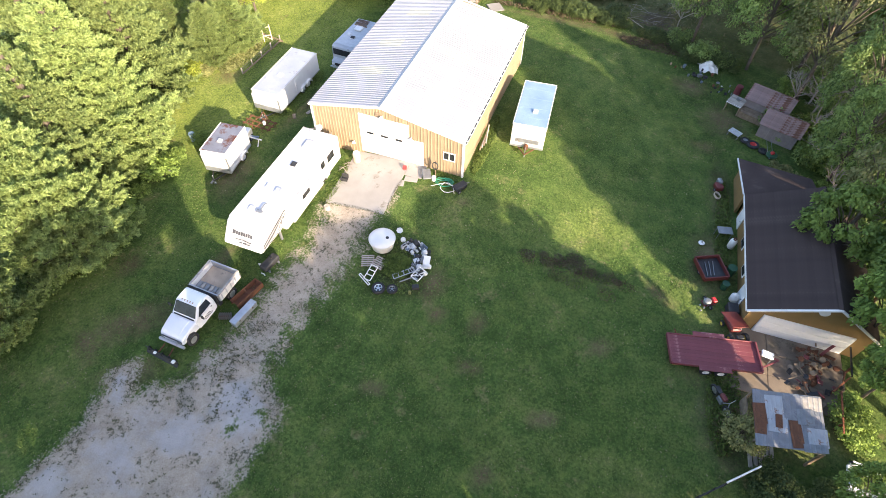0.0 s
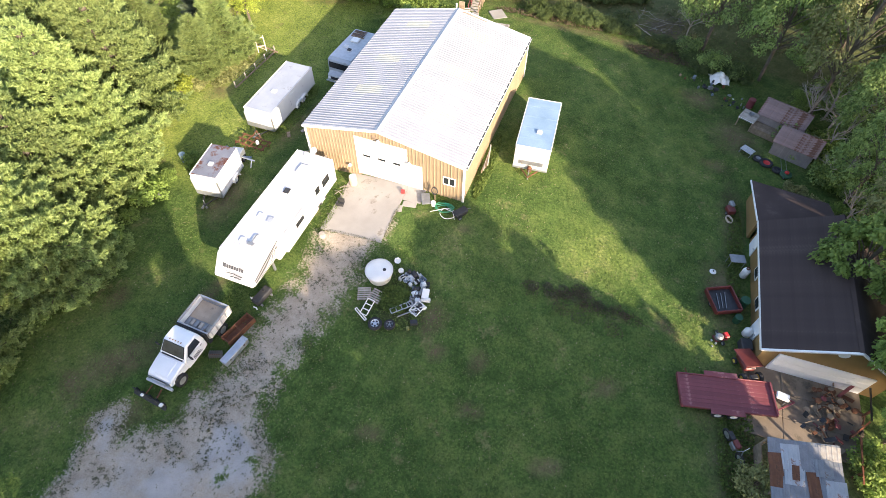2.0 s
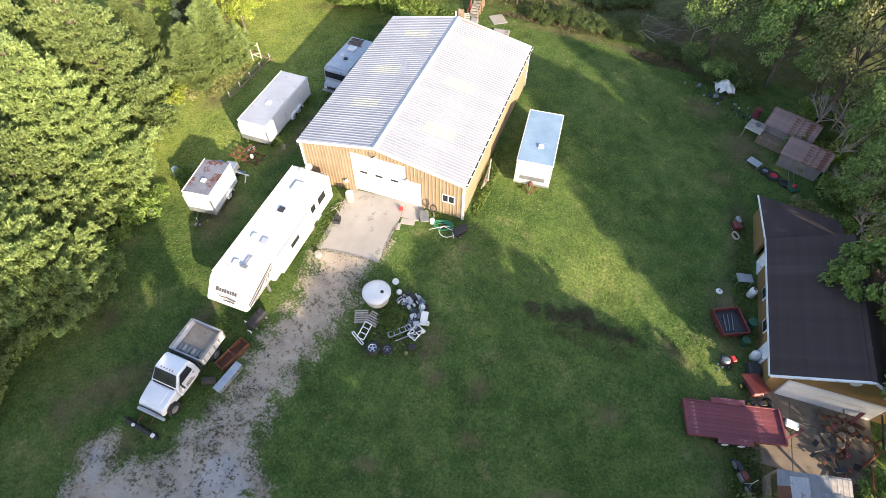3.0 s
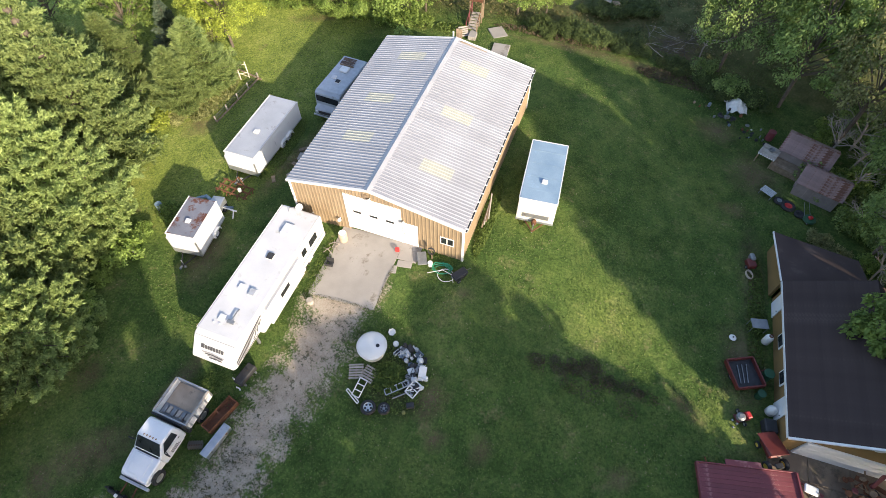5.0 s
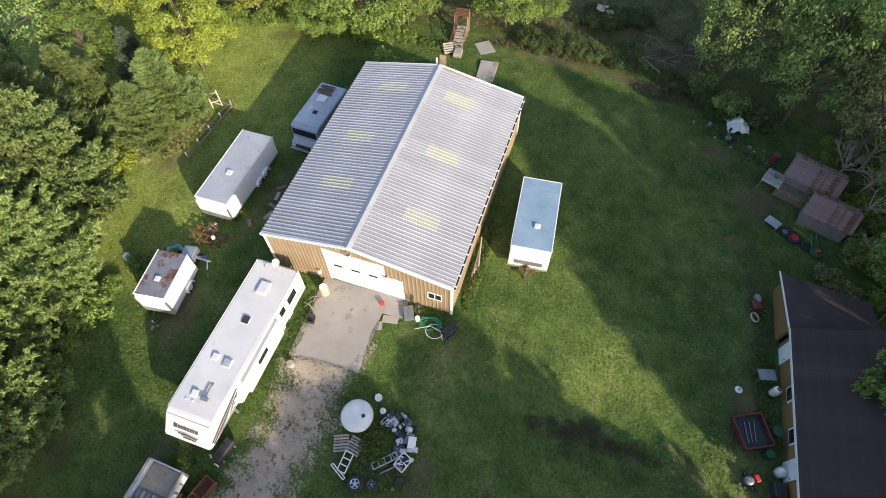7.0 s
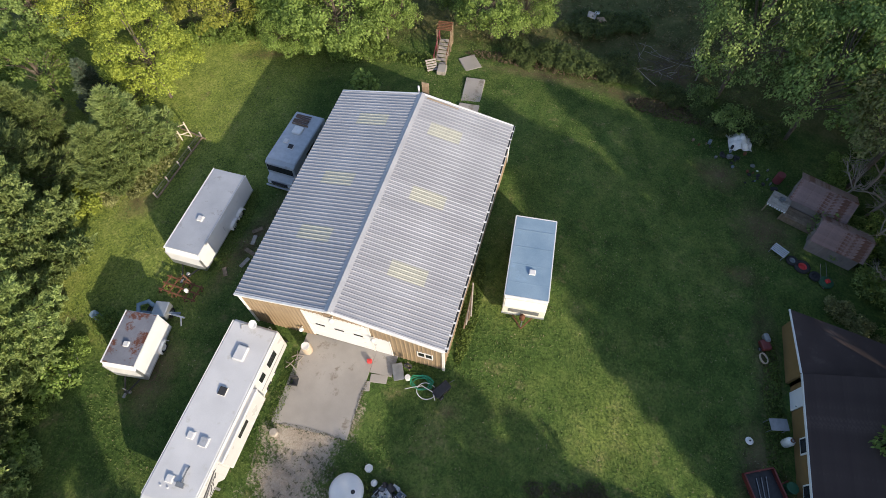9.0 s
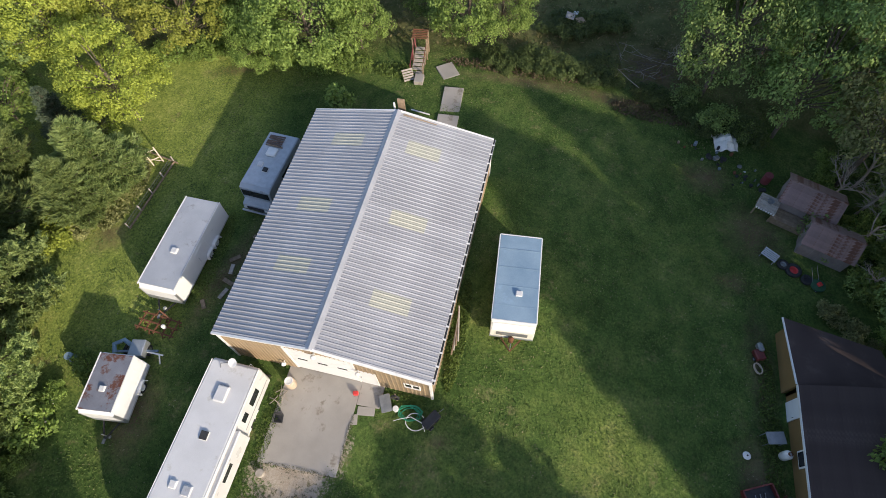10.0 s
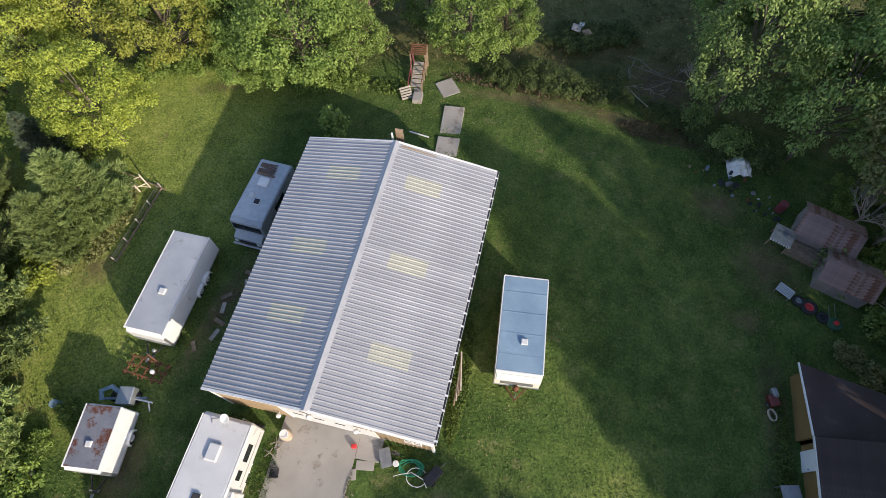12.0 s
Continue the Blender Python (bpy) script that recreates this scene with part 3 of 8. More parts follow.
def build_ground():
    fine_x, fine_y = np.arange(-42, 40.01, 0.4), np.arange(-38, 52.01, 0.4)
    far = np.array([6, 16, 34, 70, 140, 280, 560, 1100.0])
    xs = np.concatenate([-42 - far[::-1], fine_x, 40 + far])
    ys = np.concatenate([-38 - far[::-1], fine_y, 52 + far])
    X, Y = np.meshgrid(xs, ys)
    Z = ground_z(X, Y)
    lump = np.array([noise.fractal(Vector((x * 0.5, y * 0.5, 0)), 1, 2, 3) for x, y in zip(X.ravel(), Y.ravel())]).reshape(X.shape)
    Z = Z + 0.025 * lump * ((X > -42) & (X < 40)) - 0.03
    ny, nx = X.shape
    idx = np.arange(nx * ny).reshape(ny, nx)
    quads = np.stack([idx[:-1, :-1], idx[:-1, 1:], idx[1:, 1:], idx[1:, :-1]], -1).reshape(-1, 4)
    me = sheet_mesh("ground", np.stack([X, Y, Z], -1).reshape(-1, 3), quads, "ground")
    me.polygons.foreach_set("use_smooth", [True] * len(me.polygons))
    yard = np.clip(0.5 + 0.5 * inside(X, Y, TURNING), 0, 1)
    gap = spots(X, Y, [(-5.5, -19.5, 0.34, 0.75, -12), (-4.7, -18.5, 0.34, 0.26, 0)])
    X, Y = plan(X, Y)
    lane = near_line(X, Y, LANE)
    gravel = np.clip(np.maximum(lane * 0.95, yard) - 0.75 * gap, 0, 1)
    earth = spots(X, Y, [(-13.8, -17.0, 0.9, 0.4, -35), (-11.2, -18.2, 0.5, 0.35, 0), (-14.2, -3.9, 0.9, 1.7, 10), (1.2, -2.4, 0.5, 0.2, 0), (15.4, 9.4, 0.7, 0.5, 0), (12.9, -4.7, 0.8, 0.28, -40),
                         (-12.6, -15.2, 1.6, 0.8, 40), (-10.6, -17.6, 1.2, 0.6, 30), (-15.5, -12.2, 0.5, 0.6, 0), (-10.8, -11.0, 0.4, 1.6, -10), (8.6, -13.4, 0.6, 0.3, 20), (4.6, -12.2, 0.5, 0.3, 0), (10.4, -9.0, 0.5, 0.35, 40), (0.8, -14.6, 0.5, 0.3, 10), (6.8, -16.6, 0.4, 0.4, 0), (1.5, -8.4, 0.5, 0.8, 0), (2.2, -10.0, 0.4, 0.4, 0), (4.3, -9.8, 0.35, 0.5, 0), (-22.0, 6.6, 0.9, 1.0, 0), (-12.8, 5.0, 0.6, 3.0, -12), (16.2, 4.5, 0.5, 2.5, 0),
                         (4.0, 24.6, 4.5, 0.5, -4), (10.0, 23.6, 3.5, 0.6, -14), (12.6, 27.2, 1.6, 2.2, 20), (-19.5, 23.8, 2.0, 0.5, 20), (14.8, 17.2, 1.2, 1.0, 0), (15.5, -1.4, 0.8, 2.0, 0), (16.5, -10.5, 1.0, 2.0, 0), (17.0, 13.2, 1.3, 1.6, 0), (18.2, -8.4, 2.6, 2.2, 0)])
    weeds = spots(X, Y, [(-0.6, -8.0, 1.6, 1.7, 0)])
    pasture = smooth_step(25.5, 29.5, Y + 0.35 * np.maximum(X - 8, 0) + 0.15 * np.maximum(-X - 12, 0))
    dry_sunlit = smooth_step(12.0, 17.0, -X) * smooth_step(-6.0, 0.0, Y)
    # the sunlit strip between the tree shadows, put into the grass colour
    dry_sunlit = np.maximum(dry_sunlit, 0.28 * near_line(X, Y, [(2.5, 4.0, 1.6), (8.0, -0.4, 2.0), (14.5, -5.4, 1.0)]))
    for name, value in (("dry_sunlit", dry_sunlit), ("gravel", gravel), ("turning", smooth_step(0.3, 0.9, yard)), ("earth", earth), ("weeds", weeds), ("pasture", pasture)):
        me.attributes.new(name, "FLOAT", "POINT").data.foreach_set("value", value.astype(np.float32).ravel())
    return tagged(new("ground", me), "mown green lawn with a gravel drive and bare earth spots", "ground", kind="structure")


M["ground"] = ground_material()
build_ground()


# ---- the steel building ----
BX0, BX1, BY0, BY1 = -10.42, 0.72, -0.50, 15.5
ROOF_S = -0.56  # the south edge of the roof, nearly flush with the wall
EAVE, RIDGE, RX = 3.32, 4.34, -5.08
FLOOR = 0.50


def rib_wall(length, z0, top, every=0.23, proud=0.03, gaps=()):
    """Ribbed cladding along x, its outer face at y = 0, from z0 up to top(x); gaps are (x0, x1, z0, z1) openings."""
    bm = bmesh.new()
    cuts = sorted({0.0, length, *[c for g in gaps for c in g[:2]]})
    for a, b in zip(cuts, cuts[1:]):
        mid = (a + b) / 2
        inside = [g for g in gaps if g[0] <= mid <= g[1]]
        spans = [(z0, None)]
        if inside:
            g = inside[0]
            spans = ([(z0, g[2])] if g[2] > z0 + 0.02 else []) + [(g[3], None)]
        n = max(1, round((b - a) / every))
        for lo, hi in spans:
            for k in range(n):
                xa, xb = a + (b - a) * k / n, a + (b - a) * (k + 1) / n
                w = (xb - xa) * 0.18
                pts = [(xa, 0), (xa + 2 * w, 0), (xa + 2.6 * w, -proud), (xa + 3.6 * w, -proud), (xa + 4.2 * w, 0), (xb, 0)]
                for (p, pd), (q, qd) in zip(pts, pts[1:]):
                    za, zb = (top(p), top(q)) if hi is None else (hi, hi)
                    vs = [bm.verts.new(v) for v in ((p, pd, lo), (q, qd, lo), (q, qd, zb), (p, pd, za))]
                    bm.faces.new(vs)
                    back = [bm.verts.new(v) for v in ((p, 0.1, lo), (p, 0.1, za), (q, 0.1, zb), (q, 0.1, lo))]
                    bm.faces.new(back)
                    bm.faces.new((vs[3], vs[2], back[2], back[1]))
                    bm.faces.new((vs[0], back[0], back[3], vs[1]))
    return bm


def steel_building():
    b = tagged(new("steel_building"), "tan ribbed steel pole building with a galvanised gable roof", "building", kind="structure")
    b.matrix_world = pose(-0.287, 0.152, 0.6, 0, 0, -2.15) @ Matrix.Diagonal((0.966, 0.909, 1.06, 1))
    b.empty_display_size = 0.1
    gable = lambda x: EAVE + (RIDGE - EAVE) * (1 - abs(x + BX0 - RX) / (RX - BX0 if x + BX0 < RX else BX1 - RX)) - 0.04
    w = BX1 - BX0
    gd = (-6.72 - BX0, -3.22 - BX0, 0.1, 3.40)
    md = (-3.12 - BX0, -2.16 - BX0, 0.1, 2.44)
    wi = (-0.72 - BX0, 0.18 - BX0, 1.52, 2.20)
    part("wall_south", rib_wall(w, 0.05, gable, gaps=(gd, md, wi)), "siding", b, m=pose(BX0, BY0, 0))
    part("wall_north", rib_wall(w, 0.05, gable), "siding", b, m=pose(BX1, BY1, 0, 0, 0, 180))
    part("wall_east", rib_wall(BY1 - BY0, 0.05, lambda x: EAVE - 0.05), "siding", b, m=pose(BX1, BY0, 0, 0, 0, 90))
    part("wall_west", rib_wall(BY1 - BY0, 0.05, lambda x: EAVE - 0.05), "siding", b, m=pose(BX0, BY1, 0, 0, 0, -90))
    part("floor_slab", box(BX0 + 0.12, BX1 - 0.12, BY0 + 0.12, BY1 - 0.12, 0.1, FLOOR), "concrete", b)
    # corner posts and gable trim
    for x in (BX0, BX1):
        for y in (BY0, BY1):
            part("corner_trim", box(x - 0.07, x + 0.07, y - 0.07, y + 0.07, 0.0, EAVE - 0.06, 0.01), "trim", b, "white steel corner trim")
    for y in (ROOF_S - 0.02, BY1 + 0.16):
        for xa, xb in ((BX0 - 0.16, RX), (BX1 + 0.1, RX)):
            part("rake_trim", tube([(xa, y, EAVE - 0.06), (xb, y, RIDGE - 0.02)], 0.09, 4), "trim", b, "white rake trim")
    # roof sheets, ribs running from ridge to eave
    for side, xe in ((-1, BX0 - 0.16), (1, BX1 + 0.1)):
        run, rise = abs(xe - RX), RIDGE - EAVE
        slope = math.hypot(run, rise)
        sheets = 16
        wide = (BY1 + 0.18 - ROOF_S) / sheets
        bm = bmesh.new()
        prof = [(0.0, 0.0)]
        for k in range(4):
            a = wide * k / 4
            prof += [(a + 0.22 * wide / 4, 0.0), (a + 0.34 * wide / 4, 0.028), (a + 0.50 * wide / 4, 0.028), (a + 0.62 * wide / 4, 0.0)]
        prof.append((wide, 0.0))
        for (p, pz), (q, qz) in zip(prof, prof[1:]):
            top = [bm.verts.new(v) for v in ((0, p, pz), (slope, p, pz), (slope, q, qz), (0, q, qz))]
            low = [bm.verts.new(v) for v in ((0, p, -0.03), (0, q, -0.03), (slope, q, -0.03), (slope, p, -0.03))]
            bm.faces.new(top)
            bm.faces.new(low)
            bm.faces.new((top[1], low[3], low[2], top[2]))
        me = mesh_of("roof_sheet", bm, "roof_steel")
        ang = math.degrees(math.atan2(rise, run))
        for k in range(sheets):
            if side > 0:
                m = pose(RX, ROOF_S + wide * k, RIDGE, 0, ang, 0)
            else:
                m = pose(RX, ROOF_S + wide * (k + 1), RIDGE, 0, 0, 180) @ pose(0, 0, 0, 0, ang, 0)
            shared("roof_sheet", me, b, m @ pose(0, 0, 0.004 * (k % 2)))
        for yc, along in ((2.6, 3.0), (7.6, 2.6), (12.4, 2.2)) if side > 0 else ((3.0, 2.7), (8.0, 2.9), (12.6, 2.5)):
            k = round((yc - ROOF_S) / wide)
            sky_m = pose(RX, ROOF_S + wide * k, RIDGE, 0, ang, 0) if side > 0 else pose(RX, ROOF_S + wide * (k + 1), RIDGE, 0, 0, 180) @ pose(0, 0, 0, 0, ang, 0)
            sk = bmesh.new()
            for (p, pz), (q, qz) in zip(prof, prof[1:]):
                sk.faces.new([sk.verts.new(v) for v in ((along - 1.0, p, pz + 0.008), (along + 1.0, p, pz + 0.008), (along + 1.0, q, qz + 0.008), (along - 1.0, q, qz + 0.008))])
            part("skylight", sk, "skylight", b, "yellowed translucent roof panel", m=sky_m)
    cap = prism([(-0.24, -0.045), (-0.22, -0.065), (0, 0.02), (0.22, -0.065), (0.24, -0.045), (0, 0.055)], ROOF_S - 0.03, BY1 + 0.2)
    part("ridge_cap", cap, "roof_steel", b, "galvanised ridge cap", m=pose(RX, 0, RIDGE + 0.03))
    # gutter on the east eave, on brackets
    part("gutter", prism([(0.0, 0.0), (0.015, -0.1), (0.12, -0.1), (0.14, 0.0), (0.125, 0.0), (0.11, -0.085), (0.03, -0.085), (0.015, 0.0)], ROOF_S, BY1 + 0.18), "trim", b, "white eave gutter", m=pose(BX1 + 0.09, 0, EAVE - 0.02))
    # black strip painting the shade in the open gutter between the straps
    part("gutter_shade", box(0.02, 0.125, ROOF_S + 0.01, BY1 + 0.17, -0.03, -0.012), "black", b, "black strip for the shade inside the gutter", m=pose(BX1 + 0.09, 0, EAVE - 0.02))
    bracket = mesh_of("gutter_strap", box(-0.05, 0.16, -0.05, 0.05, -0.012, 0.008), "trim")
    for k in range(22):
        shared("gutter_strap", bracket, b, pose(BX1 + 0.09, ROOF_S + 0.2 + k * 0.74, EAVE + 0.0))
    part("fascia", box(BX0 - 0.2, BX0 - 0.15, BY0 - 0.16, BY1 + 0.16, EAVE - 0.16, EAVE - 0.02), "black", b, "dark west fascia")
    # door wide enough for trucks
    door = part("overhead_door", box(-6.70, -3.24, BY0 + 0.02, BY0 + 0.08, FLOOR, 3.38, 0.0), "white", b, "white sectional overhead door")
    panel = mesh_of("door_section", box(-1.72, 1.72, -0.018, 0.018, 0.0, 0.555, 0.012), "white")
    for k in range(5):
        shared("door_section", panel, door, pose(-4.97, BY0 + 0.005, FLOOR + 0.01 + 0.573 * k))
    pane = mesh_of("door_window", box(-0.26, 0.26, -0.012, 0.012, -0.075, 0.075, 0.01), "glass")
    for x in (-6.05, -4.97, -3.9):
        shared("door_window", pane, door, pose(x, BY0 - 0.02, FLOOR + 1.62), "dark narrow window")
    for a in ((-6.82, -6.70, FLOOR, 3.5), (-3.24, -3.13, FLOOR, 3.5)):
        part("door_jamb", box(a[0], a[1], BY0 - 0.045, BY0 + 0.06, a[2], a[3], 0.01), "trim", b, "white door trim")
    part("door_head", box(-6.70, -3.24, BY0 - 0.045, BY0 + 0.06, 3.38, 3.5, 0.01), "trim", b, "white door trim")
    md_ob = part("entry_door", box(-3.10, -2.18, BY0 - 0.02, BY0 + 0.06, FLOOR + 0.02, 2.42, 0.01), "white", b, "white steel entry door")
    part("door_handle", cyl((-3.0, BY0 - 0.06, 1.5), (-3.0, BY0, 1.5), 0.03), "steel_grey", md_ob, "dull knob")
    part("door_frame", box(-2.18, -2.12, BY0 - 0.045, BY0 + 0.06, FLOOR, 2.46, 0.01), "trim", b, "white door trim")
    win = part("window_frame", box(-0.70, 0.16, BY0 - 0.04, BY0 + 0.05, 1.54, 1.60, 0.01), "trim", b, "white sliding window frame")
    bm = box(-0.70, 0.16, BY0 - 0.04, BY0 + 0.05, 2.12, 2.18, 0.01)
    for x in (-0.70, -0.30, 0.10):
        box(x, x + 0.06, BY0 - 0.04, BY0 + 0.05, 1.60, 2.12, 0.008, bm)
    part("window_bars", bm, "trim", win)
    for x in (-0.64, -0.24):
        part("pane", box(x, x + 0.34, BY0 - 0.005, BY0 + 0.01, 1.60, 2.12), "glass", win, "dark glass pane")
    # yard lamps over and beside the doors
    for x, z in ((-5.0, 3.72), (-2.95, 2.62), (-7.35, 1.15)):
        lamp = part("yard_lamp", cyl((x, BY0 - 0.03, z), (x, BY0 - 0.18, z + 0.02), 0.03), "lamp_white", b, "small white wall lamp")
        part("lamp_head", moved(lathe([(0.04, 0.08), (0.10, 0.04), (0.14, -0.05), (0.10, -0.08)], 12), pose(x, BY0 - 0.22, z)), "lamp_white", lamp)
    vent = part("gable_vent", box(RX - 0.42, RX - 0.02, BY0 - 0.07, BY0 - 0.02, 3.62, 3.9, 0.02), "wood", b, "brown louvred gable vent")
    slat = mesh_of("slat", box(-0.17, 0.17, -0.03, 0.03, -0.012, 0.012), "wood")
    for k in range(4):
        shared("slat", slat, vent, pose(RX - 0.22, BY0 - 0.08, 3.67 + 0.06 * k, 30))
    return b


steel_building()

# weather vane board and pipe behind the ridge
t = thing("ridge_post", "small brown board and white vent pipe at the north gable", "vent", -4.55, 15.3, 0, 0.85)
part("pipe", cyl((0, 0, 0), (0, 0, 4.55), 0.06), "trim", t, "white vent pipe")
part("board", box(0.1, 0.55, 0.3, 0.35, 0, 4.6, 0.01), "wood", t, "brown board")

# concrete apron in front of the big door
def draped(bm, lift=0.0):
    """Lays a flat piece over the lawn's slope."""
    for v in bm.verts:
        v.co.x, v.co.y = site(v.co.x, v.co.y)
        v.co.z += ground_z(v.co.x, v.co.y) + lift
    return bm


slab = tagged(new("apron"), "worn concrete apron in front of the overhead door", "concrete slab", kind="structure")
for k, (xa, xb, ya, yb) in enumerate(((-6.95, -3.05, -4.85, -0.15), (-3.046, -1.9, -1.5, -0.15))):
    part("slab", draped(box(xa, xb, ya, yb, -0.15, 0.02 - 0.003 * k, 0.015)), "concrete", slab)


for x, y, w, l, turn in ((-2.5, -1.72, 0.85, 0.42, 6), (-2.95, -2.2, 0.3, 0.5, 12)):
    part("slab_chip", draped(moved(box(-w / 2, w / 2, -l / 2, l / 2, -0.06, 0.0, 0.02), pose(x, y, 0.012, 0, 0, turn))), "concrete", slab, "broken piece of the apron's edge")


# ---- house ----
def house():
    h = tagged(new("house"), "low ochre house with a charcoal shingle roof and white fascia", "house", kind="structure")
    h.matrix_world = Matrix.Translation((1.14, 0.93, -0.58)) @ Matrix.Diagonal((1.03, 1.055, 1, 1))
    x0, x1, xr = 16.55, 23.0, 20.2
    y0, y1, y2 = -5.95, 2.75, 6.0
    ez, rz, base = 1.98, 3.92, -0.35
    wall_w = box(x0 + 0.25, x0 + 0.4, y0 + 0.15, y1, base, ez - 0.02)
    part("wall_west", wall_w, "ochre", h)
    part("wall_west_wing", box(x0 + 0.02, x0 + 0.17, y1, y2 - 0.1, base, ez - 0.12), "ochre", h)
    part("wall_east", box(x1 - 0.4, x1 - 0.25, y0 + 0.15, y1, base, ez - 0.02), "ochre", h)
    part("wall_north", box(x0 + 0.25, x1 - 0.25, y1 - 0.15, y1, base, ez), "ochre", h)
    gable = [(x0 + 0.4, base), (x1 - 0.4, base), (x1 - 0.4, ez), (xr, rz - 0.12), (x0 + 0.4, ez)]
    part("gable_south", prism(gable, y0 + 0.15, y0 + 0.3), "ochre", h)
    part("gable_north", prism([(x0 + 0.4, ez), (xr, rz - 0.12), (x1 - 0.4, ez)], y1 - 0.15, y1 - 0.02), "ochre", h)
    # shingle courses as single rows of tabs on a deck
    for side in (-1, 1):
        xe = x0 if side < 0 else x1
        run = abs(xe - xr)
        ang = math.degrees(math.atan2(rz - ez, run))
        slope = math.hypot(run, rz - ez)
        m = pose(xr, 0, rz, 0, ang, 0) if side > 0 else pose(xr, 0, rz, 0, 0, 180) @ pose(0, 0, 0, 0, ang, 0)
        ya, yb = (y0, y1) if side > 0 else (-y1, -y0)
        part("roof_deck", box(0, slope, ya, yb, -0.09, -0.012, 0.0), "shingle", h, m=m)
        courses = 26
        row = mesh_of("shingle_course", prism([(0, 0.0), (slope / courses + 0.02, 0.006), (slope / courses + 0.02, 0.013), (0, 0.004)], ya, yb), "shingle")
        for k in range(courses):
            shared("shingle_course", row, h, m @ pose(slope * k / courses, 0, -0.012))
    part("ridge_cap", prism([(-0.16, -0.05), (0, 0.02), (0.16, -0.05), (0, 0.05)], y0, y1), "shingle", h, m=pose(xr, 0, rz + 0.01))
    # the wing's roof, lower, falling to the west and skewed to the north
    bm = bmesh.new()
    low = [(x0 - 0.02, y1 + 0.02, ez - 0.1), (x0 - 0.32, y2 + 0.15, ez - 0.16), (xr + 0.2, y2 - 1.0, 2.35), (xr + 0.6, y1 + 0.02, 2.6)]
    lo = [bm.verts.new(p) for p in low]
    hi = [bm.verts.new((x, y, z + 0.09)) for x, y, z in low]
    bm.faces.new(lo)
    bm.faces.new(hi[::-1])
    for k in range(4):
        bm.faces.new((lo[k], hi[k], hi[(k + 1) % 4], lo[(k + 1) % 4]))
    bmesh.ops.recalc_face_normals(bm, faces=bm.faces)
    part("wing_roof", bm, "shingle", h, "charcoal wing roof")
    # white fascia boards
    part("fascia_west", box(x0 - 0.035, x0 - 0.003, y0, y1, ez - 0.16, ez - 0.0, 0.004), "trim", h, "white fascia board")
    part("fascia_wing", tube([(x0 - 0.05, y1 + 0.02, ez - 0.05), (x0 - 0.35, y2 + 0.17, ez - 0.11)], 0.055, 4), "trim", h, "white fascia board")
    part("rake_south", tube([(x0, y0 - 0.02, ez - 0.05), (xr, y0 - 0.02, rz - 0.05)], 0.075, 4), "trim", h, "white rake board")
    part("rake_south", tube([(x1, y0 - 0.02, ez - 0.05), (xr, y0 - 0.02, rz - 0.05)], 0.075, 4), "trim", h, "white rake board")
    # garage door in the south gable, west doors and windows
    gd = part("garage_door", box(17.5, 22.0, y0 + 0.08, y0 + 0.16, -0.2, 1.78, 0.01), "white", h, "white garage door")
    bar = mesh_of("door_section", box(-2.22, 2.22, -0.015, 0.015, 0, 0.46, 0.012), "white")
    for k in range(4):
        shared("door_section", bar, gd, pose(19.75, y0 + 0.07, -0.17 + 0.48 * k))
    part("round_vent", cyl((19.75, y0 + 0.16, 3.2), (19.75, y0 + 0.08, 3.2), 0.24, n=20), "white", h, "round white gable vent")
    for ya in (1.35, -4.6):
        d = part("side_door", box(x0 + 0.19, x0 + 0.25, ya, ya + 0.95, -0.18, 1.8, 0.01), "white", h, "white side door")
        part("door_handle", cyl((x0 + 0.13, ya + 0.1, 0.85), (x0 + 0.19, ya + 0.1, 0.85), 0.025), "steel_grey", d)
    for ya in (-0.9, -3.0):
        w = part("side_window", box(x0 + 0.2, x0 + 0.25, ya, ya + 0.8, 0.85, 1.65, 0.01), "trim", h, "white framed side window")
        part("pane", box(x0 + 0.185, x0 + 0.2, ya + 0.08, ya + 0.72, 0.93, 1.57), "glass", w, "dark glass pane")
    return h


house()

# house apron
t = tagged(new("house_apron"), "stained dark concrete yard before the garage", "concrete slab", kind="structure")
t.matrix_world = Matrix.Translation((1.7, -0.15, -0.26))
for k in range(3):
    for j in range(3):
        part("slab", box(16.3 + 1.95 * k, 18.24 + 1.95 * k, -9.1 + 1.36 * j, -7.75 + 1.36 * j, -0.4, -0.10 + 0.008 * ((k + j) % 2), 0.02), "concrete_dark", t)

# stepping pads behind the steel building
t = tagged(new("walkway"), "weathered concrete walk across the lawn behind the building", "path", kind="structure")
for x, y, w, l, turn in ((-2.6, 18.25, 1.45, 1.5, 2), (-2.7, 20.45, 1.4, 2.7, 3), (-3.6, 23.6, 1.3, 1.5, 35)):
    part("slab", moved(box(-w / 2, w / 2, -l / 2, l / 2, -0.12, 0.05, 0.03), pose(x, y, ground_z(x, y), 0, 0, turn)), "concrete", t)


# ---- trees and undergrowth ----
def leaf_quads(centres, normals, length, width, rng):
    """One leaf for each centre: a small folded blade lying near the plane of its normal."""
    n = len(centres)
    d = rng.normal(size=(n, 3))
    d -= (d * normals).sum(1, keepdims=True) * normals
    d /= np.linalg.norm(d, axis=1, keepdims=True) + 1e-9
    s = np.cross(normals, d)
    L = (length * rng.uniform(0.6, 1.3, n))[:, None]
    W = (width * rng.uniform(0.6, 1.3, n))[:, None]
    tip, base = centres + d * L / 2, centres - d * L / 2
    a, b = centres + s * W / 2 - normals * W * 0.18, centres - s * W / 2 - normals * W * 0.18
    verts = np.stack([base, a, tip, b], 1).reshape(-1, 3)
    return verts, np.arange(4 * n).reshape(n, 4)


